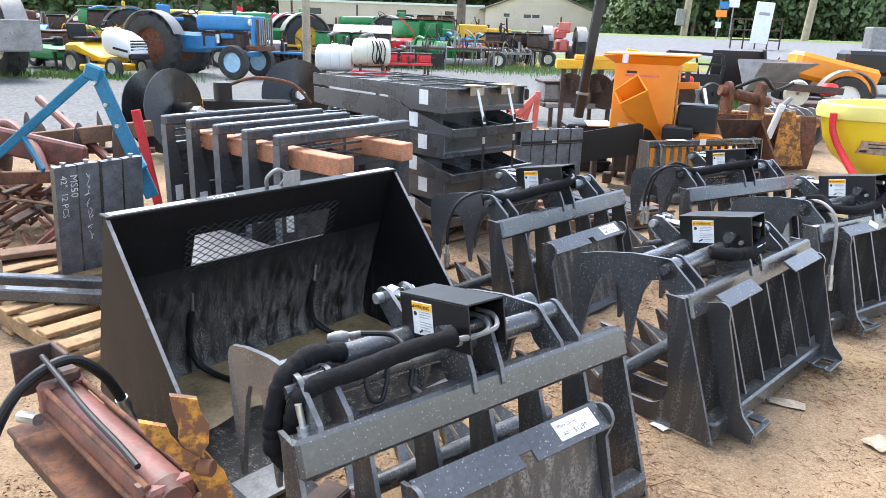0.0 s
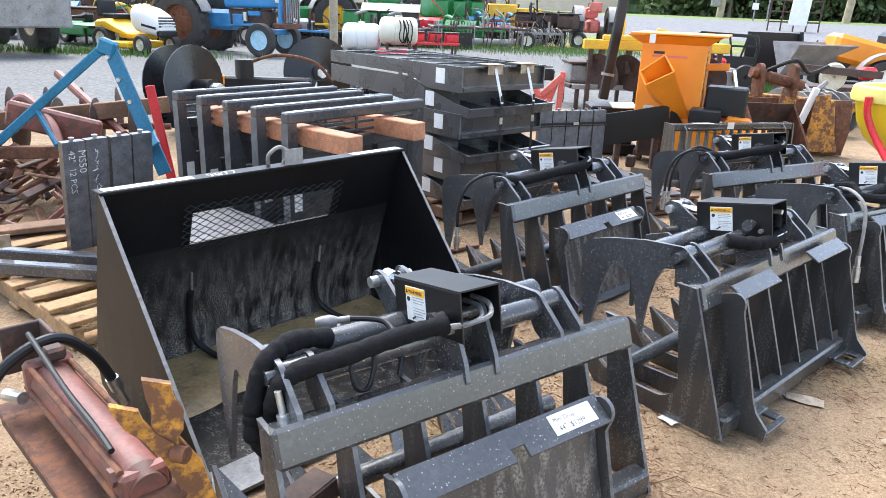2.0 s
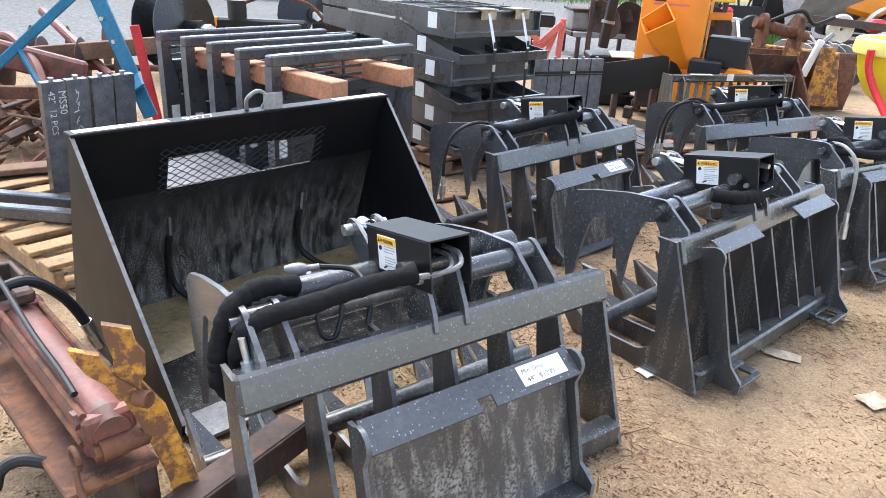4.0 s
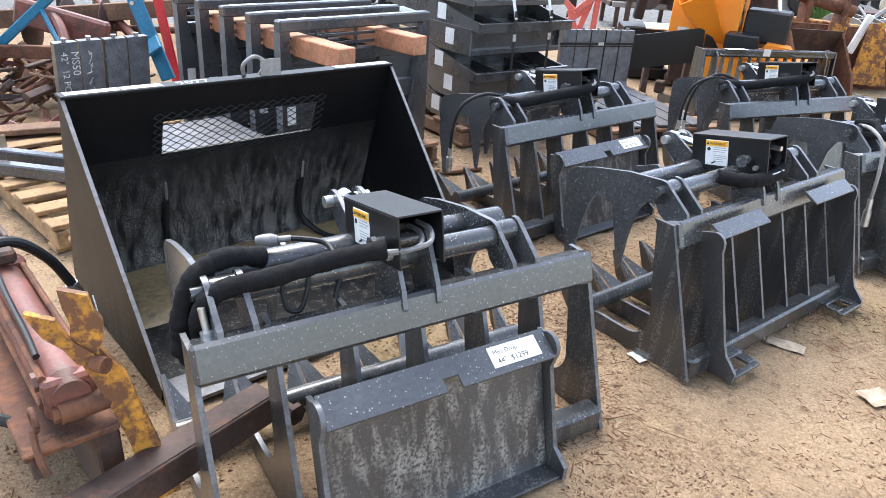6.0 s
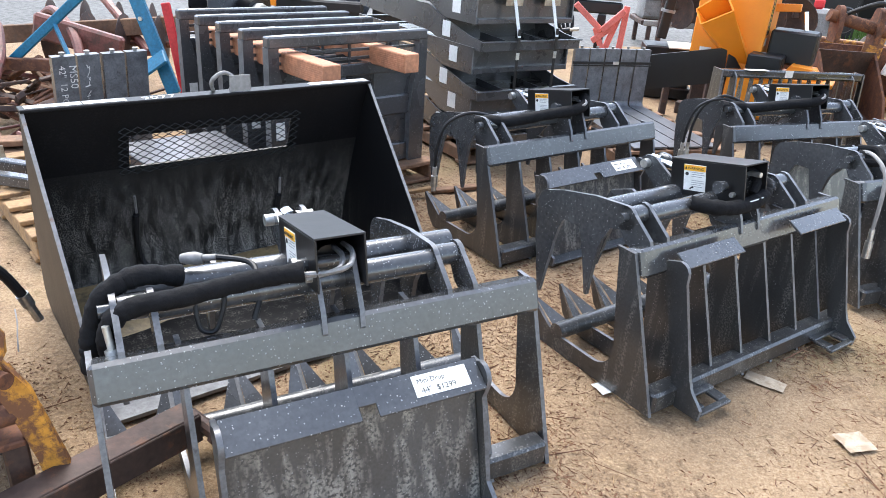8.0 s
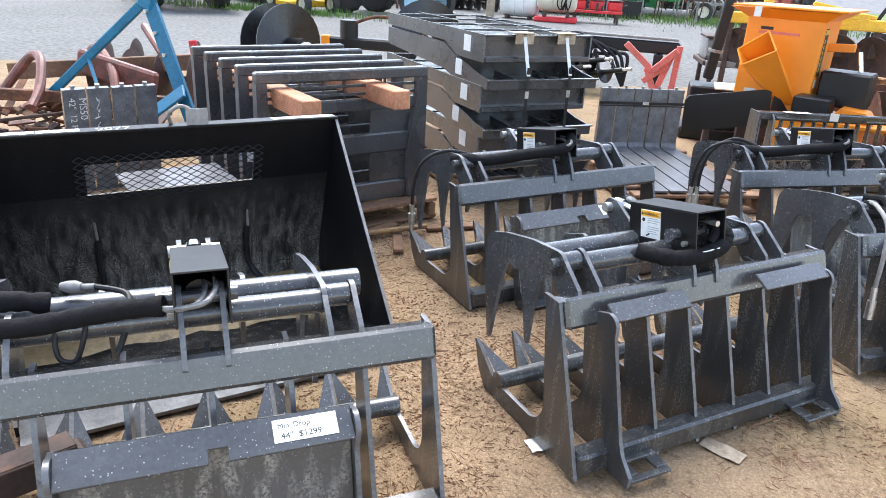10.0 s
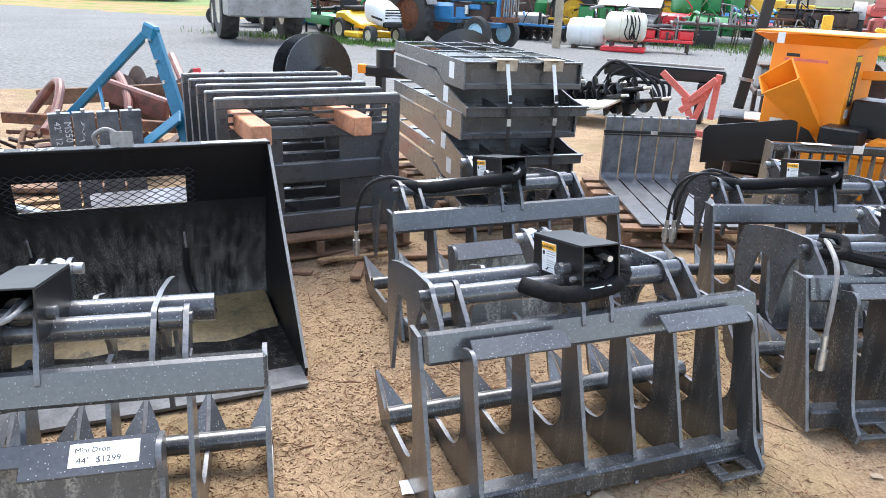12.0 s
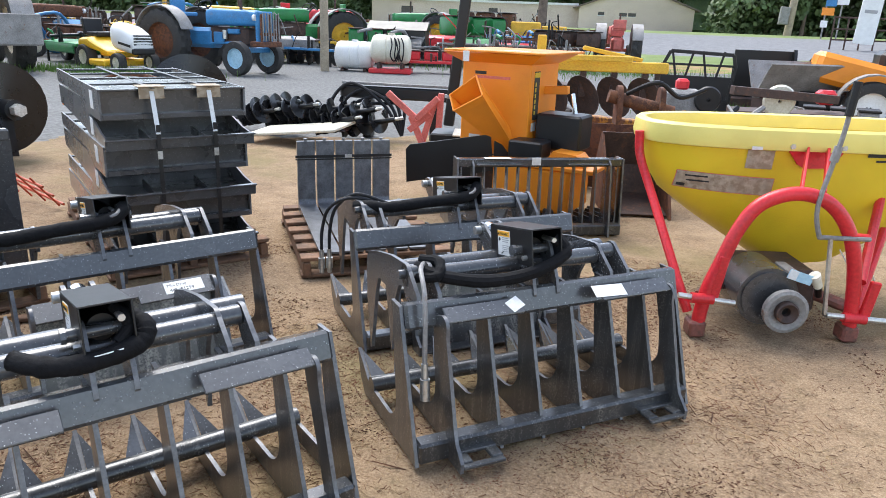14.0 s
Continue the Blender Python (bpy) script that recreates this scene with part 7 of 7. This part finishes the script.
# ---- black frames, trough and orange machine on the far side ----
def cage(m, w, label):
    root = thing("brush_guard_frame", m, label, "guard frame", "black guard frames")
    z0, z1 = 0.62, 1.02
    outline = [(-w / 2, 0.28), (-w / 2, 0.66), (-w / 2 + 0.16, z1), (w / 2 - 0.05, z1 - 0.03), (w / 2, 0.80), (w / 2 - 0.06, 0.28)]
    for a, b in zip(outline, outline[1:] + outline[:1]):
        part("frame_bar", Geo().box((0, 0, 0), (math.dist(a, b), 0.05, 0.055), axes_m(((a[0] + b[0]) / 2, 0, (a[1] + b[1]) / 2), (b[0] - a[0], 0, b[1] - a[1]), (0, 1, 0)), 0.006), BOXBLACK, root)
    for i in range(1, 5):
        x = -w / 2 + w * i / 5
        part("web_bar", Geo().box((0, 0, 0), (0.44, 0.03, 0.035), axes_m((x, 0, 0.82), (0.22 * (-1) ** i, 0, 1), (0, 1, 0)), 0.004), BOXBLACK, root)
    part("mid_rail", Geo().box((0, 0, 0.82), (w - 0.06, 0.03, 0.035), None, 0.004), BOXBLACK, root)
    part("lower_plate", Geo().box((0, 0, 0.47), (w - 0.08, 0.03, 0.36), None, 0.008), BOXBLACK, root)
    part("body", Geo().box((0, 0.35, 0.22), (w, 0.7, 0.44), None, 0.04), BOXBLACK, root)
    return root


cage(pose(4.75, 12.9, 0, 0, 0, -12), 1.15, "black steel guard frame with hexagonal openings")
pump = thing("engine_pump", pose(4.35, 11.9, 0), "grey engine pump with red cap and black pulley", "engine")
part("block", Geo().box((0, 0, 0.30), (0.55, 0.45, 0.42), None, 0.05), GREYSTEEL, pump)
part("cap", Geo().box((0.0, 0, 0.58), (0.18, 0.18, 0.16), None, 0.05), RED, pump)
part("pulley", Geo().lathe([(0.03, -0.03), (0.17, -0.03), (0.19, 0), (0.17, 0.03), (0.03, 0.03)], 24, pose(0.32, -0.28, 0.40, 90)), BOXBLACK, pump)
bk = thing("black_scoop", pose(6.1, 14.1, 0, 0, 0, -8), "black steel scoop bucket with slotted back", "bucket")
part("shell", Geo().plate([(0.0, 0.25), (0.0, 1.05), (0.05, 1.05), (0.08, 0.35), (0.6, 0.30), (0.6, 0.25)], -0.45, 0.5, pose(0, 0, 0, 0, 0, 0)), BOXBLACK, bk)
part("side_plate", Geo().plate([(0, 0.25), (0, 1.08), (-0.10, 1.08), (-0.55, 0.25)], 0.48, 0.52), BOXBLACK, bk)
part("base", Geo().box((0, 0.2, 0.13), (0.9, 0.6, 0.26), None, 0.03), DARKRUST, bk)
tg2 = thing("sheet_trough", pose(6.0, 11.9, 0, 0, 0, 10), "weathered grey sheet steel trough with angled sides", "trough")
part("side", Geo().plate([(-0.15, 0.92), (-0.13, 0.94), (0.25, 0.45), (0.23, 0.43)], -0.55, 0.6), GREYSTEEL, tg2)
part("side", Geo().plate([(0.55, 0.95), (0.57, 0.93), (0.27, 0.42), (0.25, 0.44)], -0.55, 0.6), GREYSTEEL, tg2)
for x in (-0.4, 0.45):
    part("stand", Geo().box((x, 0.25, 0.22), (0.08, 0.5, 0.44), None, 0.01), DARKRUST, tg2)
om = thing("orange_trencher", pose(6.75, 12.2, 0, 0, 0, -14), "orange machine hood with white-rimmed wheel", "machine")
part("hood", Geo().box((0, 0, 0.80), (1.35, 0.8, 0.42), pose(0, 0, 0, 0, 12), 0.07), ORANGE, om)
part("chassis", Geo().box((0.1, 0, 0.42), (1.5, 0.7, 0.25), None, 0.03), BOXBLACK, om)
part("console", Geo().box((0.75, 0.2, 0.95), (0.8, 0.6, 0.40), None, 0.06), BOXBLACK, om)
wheel(om, (0.22, -0.80, 0.40), 0.36, 0.20, WHITEPAINT)
wheel(om, (0.22, 0.80, 0.40), 0.36, 0.20, WHITEPAINT)
part("fender", Geo().plate(arc(0, 0.40, 0.46, 10, 170, 10) + arc(0, 0.40, 0.44, 170, 10, 10), -0.12, 0.12, Matrix.Translation((0.22, -0.80, 0)) @ pose(0, 0, 0, 0, 0, -90)), GREYSTEEL, om)
bar_between("drawbar_beam", (4.25, 9.0, 0.74), (5.45, 9.3, 0.66), 0.10, 0.09, DARKRUST, "brown drawbar beam across the parked implements", "beam")
saw = thing("bench_saw", pose(5.1, 9.6, 0), "old saw bench with tan wheel and red motor cap", "saw bench")
part("bench_top", Geo().box((0, 0, 0.45), (1.3, 0.5, 0.08), None, 0.01), DARKRUST, saw)
for x in (-0.55, 0.55):
    part("leg", Geo().box((x, 0, 0.2), (0.08, 0.4, 0.42), None, 0.01), DARKRUST, saw)
part("flywheel", Geo().lathe([(0.02, -0.03), (0.16, -0.03), (0.18, 0), (0.16, 0.03), (0.02, 0.03)], 24, pose(-0.25, -0.30, 0.62, 90)), CREAM, saw)
part("motor_cap", Geo().box((0.35, 0, 0.66), (0.20, 0.18, 0.16), None, 0.05), RED, saw)
implement(pose(4.3, 8.6, 0, 0, 0, 10), DARKRUST, 91, "dark steel implement frame behind the spreader", 0.62)
implement(pose(5.9, 10.2, 0, 0, 0, -20), GREYSTEEL, 92, "grey steel implement parts behind the spreader", 0.55)
implement(pose(8.3, 17.5, 0, 0, 0, 10), BOXBLACK, 93, "black disc implement by the road", 1.0)
implement(pose(9.6, 19.5, 0, 0, 0, -10), DARKRUST, 94, "dark rake implement by the road", 1.0)
implement(pose(11.2, 18.0, 0, 0, 0, 20), BOXBLACK, 95, "black harrow implement by the road", 1.0)
implement(pose(2.1, 10.4, 0, 0, 0, 6), GREYSTEEL, 97, "grey crossed implement frame behind the chipper", 0.75)
yc = thing("yellow_cultivator", pose(2.75, 10.0, 0, 0, 0, 4) @ Matrix.Diagonal((1.5, 1, 1, 1)), "yellow disc cultivator with rusty blades", "cultivator")
part("main_beam", Geo().box((0, 0, 0.88), (1.35, 0.12, 0.13), None, 0.012), YELLOW, yc)
part("beam", Geo().box((-0.1, -0.25, 0.98), (0.9, 0.09, 0.07), None, 0.01), YELLOW, yc)
part("mast", Geo().box((-0.35, 0, 1.05), (0.07, 0.08, 0.34), None, 0.01), YELLOW, yc)
part("mast_stay", Geo().box((-0.05, 0.0, 1.05), (0.5, 0.05, 0.05), pose(0, 0, 0, 0, 15), 0.01), YELLOW, yc)
for k in range(5):
    part("blade_disc", Geo().lathe([(0.0, 0.05), (0.14, 0.035), (0.25, 0.0), (0.252, 0.005), (0.14, 0.04), (0.0, 0.055)], 20, pose(-0.5 + 0.25 * k, -0.08, 0.52, 0, 80, 25)), DARKRUST, yc)
    part("hanger", Geo().box((-0.5 + 0.25 * k, 0, 0.68), (0.05, 0.07, 0.35), None, 0.006), DARKRUST, yc)
for x in (-0.6, 0.6):
    part("stand", Geo().box((x, 0, 0.42), (0.04, 0.06, 0.84), None, 0.006), DARKRUST, yc)


# ---- poles, signs, building, trees ----
def pole(m, h, r, label):
    root = thing("utility_pole", m, label, "pole", "wooden poles")
    part("shaft", Geo().cyl((0, 0, -0.3), (0, 0, h), r, 14, r * 0.8), POLEWOOD, root)
    return root


pole(pose(-3.12, 19.6, 0), 6.0, 0.115, "tan weathered wooden pole in the machinery row")
pole(pose(25.4, 70, 1.3, 0, 2.5), 10, 0.34, "grey wooden utility pole by the road")
pole(pose(35.2, 66, 1.2, 0, 4), 10, 0.34, "grey leaning wooden utility pole by the road")
pole(pose(55.0, 80, 1.2, 0, 4), 10, 0.34, "grey leaning wooden utility pole by the road")
part("meter_box", Geo().box((-0.7, -0.3, 1.6), (0.8, 0.4, 1.5), None, 0.05), GREYSTEEL, bpy.data.objects["utility_pole.001"])
sg = thing("road_sign", pose(25.0, 60, 1.1), "orange and blue road signs on two posts", "sign")
part("post", Geo().cyl((-0.5, 0, 0), (-0.5, 0, 3.6), 0.06, 8), GREYSTEEL, sg)
part("post", Geo().cyl((0.6, 0, 0), (0.6, 0, 3.8), 0.06, 8), GREYSTEEL, sg)
part("orange_panel", Geo().box((-0.35, -0.08, 2.0), (0.9, 0.04, 0.55), None, 0.02), ORANGE, sg)
part("blue_panel", Geo().box((-0.2, -0.08, 2.65), (0.8, 0.04, 0.55), None, 0.02), TRACTORBLUE, sg)
part("white_panel", Geo().box((0.6, -0.08, 2.9), (0.9, 0.04, 0.8), None, 0.02), WHITEPAINT, sg)
part("small_panel", Geo().box((-0.5, -0.08, 1.1), (0.5, 0.04, 0.5), None, 0.02), WHITEPAINT, sg)
sb = thing("sign_board", pose(21.5, 46, 0.45), "white upright roadside sign board on a trailer", "sign")
part("board", Geo().box((0, 0, 1.75), (1.15, 0.08, 2.5), pose(0, 0, 0, 0, 3), 0.03), WHITEPAINT, sb)
part("print_bar", Geo().box((0, -0.06, 2.3), (0.7, 0.02, 0.18), pose(0, 0, 0, 0, 3), 0.005), GREYINK, sb)
for k in range(5):
    part("rack_bar", Geo().cyl((-1.6 + 0.8 * k, 0.4, 0), (-1.6 + 0.8 * k, 0.4, 2.0), 0.05, 6), DARKRUST, sb)
for z in (0.7, 1.3, 1.95):
    part("rack_rail", Geo().cyl((-1.6, 0.4, z), (1.6, 0.4, z), 0.05, 6), DARKRUST, sb)
solid("utility_cabinet", Geo().box((0, 0, 0.9), (2.2, 1.0, 1.8), None, 0.05), GREYSTEEL, pose(33.4, 52, 0.5), "grey metal utility cabinet by the road", "cabinet")


def building():
    root = thing("roadside_building", pose(0, 100, 1.2) @ Matrix.Diagonal((1.36, 1, 1, 1)), "tan stucco single-storey building with brown roof", "building")

    def wall(x0, x1, y, h, wins, name="wall"):
        xs = [x0] + [a for w in wins for a in (w[0], w[0] + w[1])] + [x1]
        for i in range(0, len(xs) - 1):
            if i % 2 == 0:
                part(name, Geo().box(((xs[i] + xs[i + 1]) / 2, y, h / 2), (xs[i + 1] - xs[i], 0.3, h), None, 0.002), STUCCO, root)
            else:
                w = wins[i // 2]
                part(name, Geo().box(((xs[i] + xs[i + 1]) / 2, y, w[2] / 2), (w[1], 0.3, w[2]), None, 0.002), STUCCO, root)
                part(name, Geo().box(((xs[i] + xs[i + 1]) / 2, y, (w[2] + w[3] + h) / 2), (w[1], 0.3, h - w[2] - w[3]), None, 0.002), STUCCO, root)
        for w in wins:
            wd = part("window", Geo().box((w[0] + w[1] / 2, y - 0.12, w[2] + 0.03), (w[1] + 0.1, 0.12, 0.06), None, 0.01), WHITEPAINT, root)
            part("pane", Geo().box((w[0] + w[1] / 2, y + 0.05, w[2] + w[3] / 2), (w[1], 0.03, w[3]), None, 0.002), GLASS, wd)

    wall(-14.0, 6.6, 2.0, 3.1, [(-11, 1.2, 1.2, 0.9), (-2.2, 0.9, 1.5, 0.7), (2.6, 0.9, 1.5, 0.7)])
    wall(6.6, 17.4, 0.0, 2.7, [(8.4, 0.6, 1.65, 0.5), (10.4, 0.75, 1.6, 0.5), (11.25, 0.75, 1.6, 0.5)])
    part("side_wall", Geo().box((17.25, 5.0, 1.35), (0.3, 9.7, 2.7), None, 0.002), STUCCO, root)
    part("side_wall", Geo().box((6.75, 1.0, 1.35), (0.3, 1.7, 2.7), None, 0.002), STUCCO, root)
    part("gable", Geo().plate([(6.6, 2.7), (17.4, 2.7), (12.0, 5.4)], 0, 0.28, Matrix(((0, 1, 0, 0), (1, 0, 0, 0), (0, 0, 1, 0), (0, 0, 0, 1))) @ Matrix.Translation((-0.14, 0, 0))), STUCCO, root)
    for sgn in (-1, 1):
        part("roof", Geo().box((0, 5.0, 0), (6.7, 11.0, 0.18), Matrix.Translation((12.0 + sgn * 2.9, 0, 4.05)) @ pose(0, 0, 0, 0, sgn * 26.5), 0.02), ROOFING, root)
    part("roof", Geo().box((-3.9, 4.6, 0), (21.2, 6.6, 0.18), Matrix.Translation((0, 0, 4.1)) @ pose(0, 0, 0, 22), 0.02), ROOFING, root)
    part("fascia", Geo().box((-3.9, 1.55, 3.0), (21.0, 0.06, 0.28), None, 0.01), WHITEPAINT, root)
    return root


building()


def tree_crown(seed, w, h, n, leaf):
    r = random.Random(seed)
    g = Geo()
    blobs = [(r.uniform(-0.32, 0.32) * w, r.uniform(-0.3, 0.3) * w, h * r.uniform(0.18, 0.92), w * r.uniform(0.16, 0.30)) for _ in range(16)]
    for k in range(n):
        bx, by, bz, br = blobs[k % len(blobs)]
        d = Vector((r.gauss(0, 1), r.gauss(0, 1), r.gauss(0, 0.8))).normalized() * br * r.uniform(0.65, 1.08)
        c = Vector((bx, by, bz)) + d
        a = Vector((r.gauss(0, 1), r.gauss(0, 1), r.gauss(0, 1))).normalized()
        b = a.orthogonal().normalized()
        s = leaf * r.uniform(0.6, 1.3)
        q = a.cross(b) * s * 0.35
        g.add([c - b * s, c + a * s * 0.5 + q, c + b * s, c - a * s * 0.5 - q], [(0, 1, 2, 3)])
    return g


def tree(m, seed, h, w, trunk=0.2, bare=0.25):
    root = thing("tree", m, "tall leafy green tree at the wood's edge", "tree", "wood edge trees")
    tg3 = Geo().cyl((0, 0, -0.5), (0.1, 0, h * 0.6), trunk, 10, trunk * 0.6)
    r = random.Random(seed + 50)
    for k in range(6):
        a, z = r.uniform(0, 6.28), h * r.uniform(0.25, 0.6)
        tg3.tube([(0, 0, z), (w * 0.15 * math.cos(a), w * 0.15 * math.sin(a), z + h * 0.1), (w * 0.3 * math.cos(a), w * 0.3 * math.sin(a), z + h * 0.15)], trunk * 0.3, 6, 3)
    part("trunk", tg3, BARK, root)
    cg = tree_crown(seed, w, h * (1 - bare), 4200, 0.46)
    cg.v = [(x, y, z + h * bare) for x, y, z in cg.v]
    part("crown", cg, LEAF, root)
    return root


protos = [tree(pose(33.0, 88, 1.2), 1, 13, 9, 0.25, 0.05), tree(pose(41.0, 91, 1.2), 2, 15, 10, 0.28, 0.06), tree(pose(50.0, 87, 1.2), 3, 14, 9, 0.25, 0.04)]
tr_r = random.Random(9)
for k in range(44):
    x, y = -36 + 3.3 * k + tr_r.uniform(-1, 1), 92 + tr_r.uniform(-3, 10) + (k % 2) * 7
    if -24 < x < 28:
        y += 30
    copy_thing(protos[k % 3], pose(x, y, 1.0, 0, 0, tr_r.uniform(0, 360)))
yard = tree(pose(3.3, 60, 1.0), 8, 11, 7, 0.42, 0.5)
yard["group"] = ""
tagged(yard, "tree with a thick bare trunk before the building", "tree")
shrub = thing("undergrowth", pose(0, 0, 0), "dense green undergrowth along the wood's edge", "undergrowth", kind="stuff")
sgm = Geo()
for k in range(18):
    x0 = -52 + 9.0 * k
    cg = tree_crown(30 + k, 12, 10.0, 4200, 0.42)
    sgm.add([(x + x0, y + (124 if -26 < x0 < 27 else 90), z + 0.4) for x, y, z in cg.v], cg.f)
part("leaves", sgm, LEAF, shrub)
wood = Geo()
wn_x, wn_z = 150, 16
wood.v = [(-190 + 380 * i / wn_x, 142 + 3.5 * noise.noise(Vector((i * 0.45, j * 0.5, 2))), -1 + j * (1.25 + 0.22 * noise.noise(Vector((i * 0.3, 7, 0))))) for j in range(wn_z + 1) for i in range(wn_x + 1)]
wood.f = [(j * (wn_x + 1) + i, j * (wn_x + 1) + i + 1, (j + 1) * (wn_x + 1) + i + 1, (j + 1) * (wn_x + 1) + i) for j in range(wn_z) for i in range(wn_x)]
tagged(new("backdrop", mesh_of("backdrop", wood, LEAF)), "dense dark green wood far beyond the road", "backdrop", kind="structure")


# ---- litter on the ground ----
def paper(x, y, w, h, r, seed, material=PAPER):
    rr = random.Random(seed)
    n = 5
    g = Geo()
    top = [((i / n - 0.5) * w, (j / n - 0.5) * h, 0.004 + 0.004 * rr.random()) for j in range(n + 1) for i in range(n + 1)]
    f = [(j * (n + 1) + i, j * (n + 1) + i + 1, (j + 1) * (n + 1) + i + 1, (j + 1) * (n + 1) + i) for j in range(n) for i in range(n)]
    g.add(top, f)
    solid("paper_scrap", g, material, pose(x, y, ground_height(x, y) + 0.004, 0, 0, r), "crumpled damp white paper scrap on the dirt", "paper", "paper litter")


paper(0.697, 2.088, 0.050, 0.060, 35, 1, WHITE)
paper(1.24, 2.26, 0.125, 0.062, -28, 2)
paper(1.42, 1.98, 0.095, 0.080, 20, 3)
paper(1.95, 2.75, 0.035, 0.02, 20, 4)


def litter(n, seed, material, name, label, spots, length, thick):
    r = random.Random(seed)
    g = Geo()
    for _ in range(n):
        cx, cy, sx, sy = r.choice(spots)
        x, y = r.gauss(cx, sx), r.gauss(cy, sy)
        a, ln, t = r.uniform(0, math.pi), length * r.uniform(0.4, 1.4), thick * r.uniform(0.6, 1.4)
        z = ground_height(x, y) + t * 0.6
        c, s = math.cos(a) * ln / 2, math.sin(a) * ln / 2
        up = r.uniform(-0.12, 0.2) * ln
        px, py = -math.sin(a) * t, math.cos(a) * t
        g.add([(x - c + px, y - s + py, z), (x - c - px, y - s - py, z), (x - c, y - s, z + t * 1.6), (x + c + px, y + s + py, z + abs(up)), (x + c - px, y + s - py, z + abs(up)), (x + c, y + s, z + abs(up) + t * 1.6)],
              [(0, 1, 4, 3), (1, 2, 5, 4), (2, 0, 3, 5), (0, 2, 1), (3, 4, 5)])
    ob = new(name, mesh_of(name, g, material, False))
    tagged(ob, label, name.replace("_", " "), kind="stuff")


sr = random.Random(21)
SPOTS = [(sr.uniform(-0.4, 3.2), sr.uniform(1.5, 5.2), sr.uniform(0.05, 0.22), sr.uniform(0.05, 0.22)) for _ in range(110)]
SPOTS += [(0.6, 2.7, 0.22, 0.25), (0.9, 2.6, 0.25, 0.25), (0.3, 2.3, 0.25, 0.25), (1.5, 3.2, 0.3, 0.3), (2.0, 3.4, 0.3, 0.3), (2.7, 2.7, 0.35, 0.3), (2.9, 3.2, 0.3, 0.3), (0.5, 3.5, 0.4, 0.3), (-0.9, 1.4, 0.3, 0.3)] * 3
litter(14000, 3, STRAW, "straw_litter", "dry straw and pine needles scattered on the dirt", SPOTS, 0.032, 0.0006)
litter(16000, 4, MULCH, "twig_litter", "brown twigs and bark bits scattered on the dirt", SPOTS, 0.024, 0.0008)
litter(140, 5, MULCH, "loose_twigs", "longer brown twigs lying on the dirt", SPOTS, 0.11, 0.0015)


def crumbs(n, seed, material, name, label, size):
    """Small uneven bits of bark and soil, thick where the litter lies and thin elsewhere."""
    r = random.Random(seed)
    g = Geo()
    while n:
        x, y = r.uniform(-1.6, 3.6), r.uniform(0.9, 5.0)
        if noise.noise(Vector((x * 1.7, y * 1.7, 4))) + 0.5 * noise.noise(Vector((x * 5, y * 5, 9))) + r.uniform(-0.28, 0.10) < 0:
            continue
        n -= 1
        q, z = size * r.uniform(0.4, 1.5), ground_height(x, y)
        a = r.uniform(0, 6.28)
        c, k = math.cos(a) * q, math.sin(a) * q
        g.add([(x - c, y - k, z), (x + c, y + k, z), (x - k * 0.5, y + c * 0.5, z), (x + k * 0.1, y, z + q * r.uniform(0.3, 0.8))], [(0, 1, 3), (1, 2, 3), (2, 0, 3)])
    ob = new(name, mesh_of(name, g, material, False))
    tagged(ob, label, name.replace("_", " "), kind="stuff")


crumbs(38000, 11, MULCH, "bark_crumbs", "small dark bark crumbs strewn over the dirt", 0.0055)
crumbs(16000, 12, STRAW, "chaff", "pale chaff and soil crumbs strewn over the dirt", 0.0050)
bar_between("broken_stick", (-0.42, 3.42, 0.02), (-0.10, 3.62, 0.05), 0.03, 0.02, PALLETWOOD, "broken pale wooden stick on the dirt", "stick")
for k, (x, y, r) in enumerate(((-0.52, 3.25, 20), (-0.35, 3.55, 70), (0.0, 3.75, 40), (-0.2, 3.45, 110))):
    solid("broken_board", Geo().box((0, 0, 0.012), (0.30, 0.05, 0.02), None, 0.004), OLDWOOD, pose(x, y, 0.0, 0, 3, r), "broken pallet board lying on the dirt", "board", "broken boards")


def tuft(n, seed, spots, name, label, hgt):
    r = random.Random(seed)
    g = Geo()
    for _ in range(n):
        cx, cy, sx, sy = r.choice(spots)
        x, y = r.gauss(cx, sx), r.gauss(cy, sy)
        a, h, lean = r.uniform(0, 6.28), hgt * r.uniform(0.4, 1.3), r.uniform(0, 0.5)
        dx, dy = math.cos(a) * hgt * 0.05, math.sin(a) * hgt * 0.05
        g.add([(x - dx, y - dy, -0.01), (x + dx, y + dy, -0.01), (x + dy * 8 * lean, y - dx * 8 * lean, h)], [(0, 1, 2)])
    ob = new(name, mesh_of(name, g, GRASS, False))
    tagged(ob, label, "grass", kind="stuff")


tuft(9000, 6, [(2.6, 23.5, 2.2, 1.2), (0.6, 25.5, 1.6, 1.0), (4.5, 24.5, 1.8, 1.2), (-8, 16.2, 1.5, 0.3), (5.8, 13.6, 0.7, 0.5)], "rough_grass", "patches of rough green grass", 0.17)
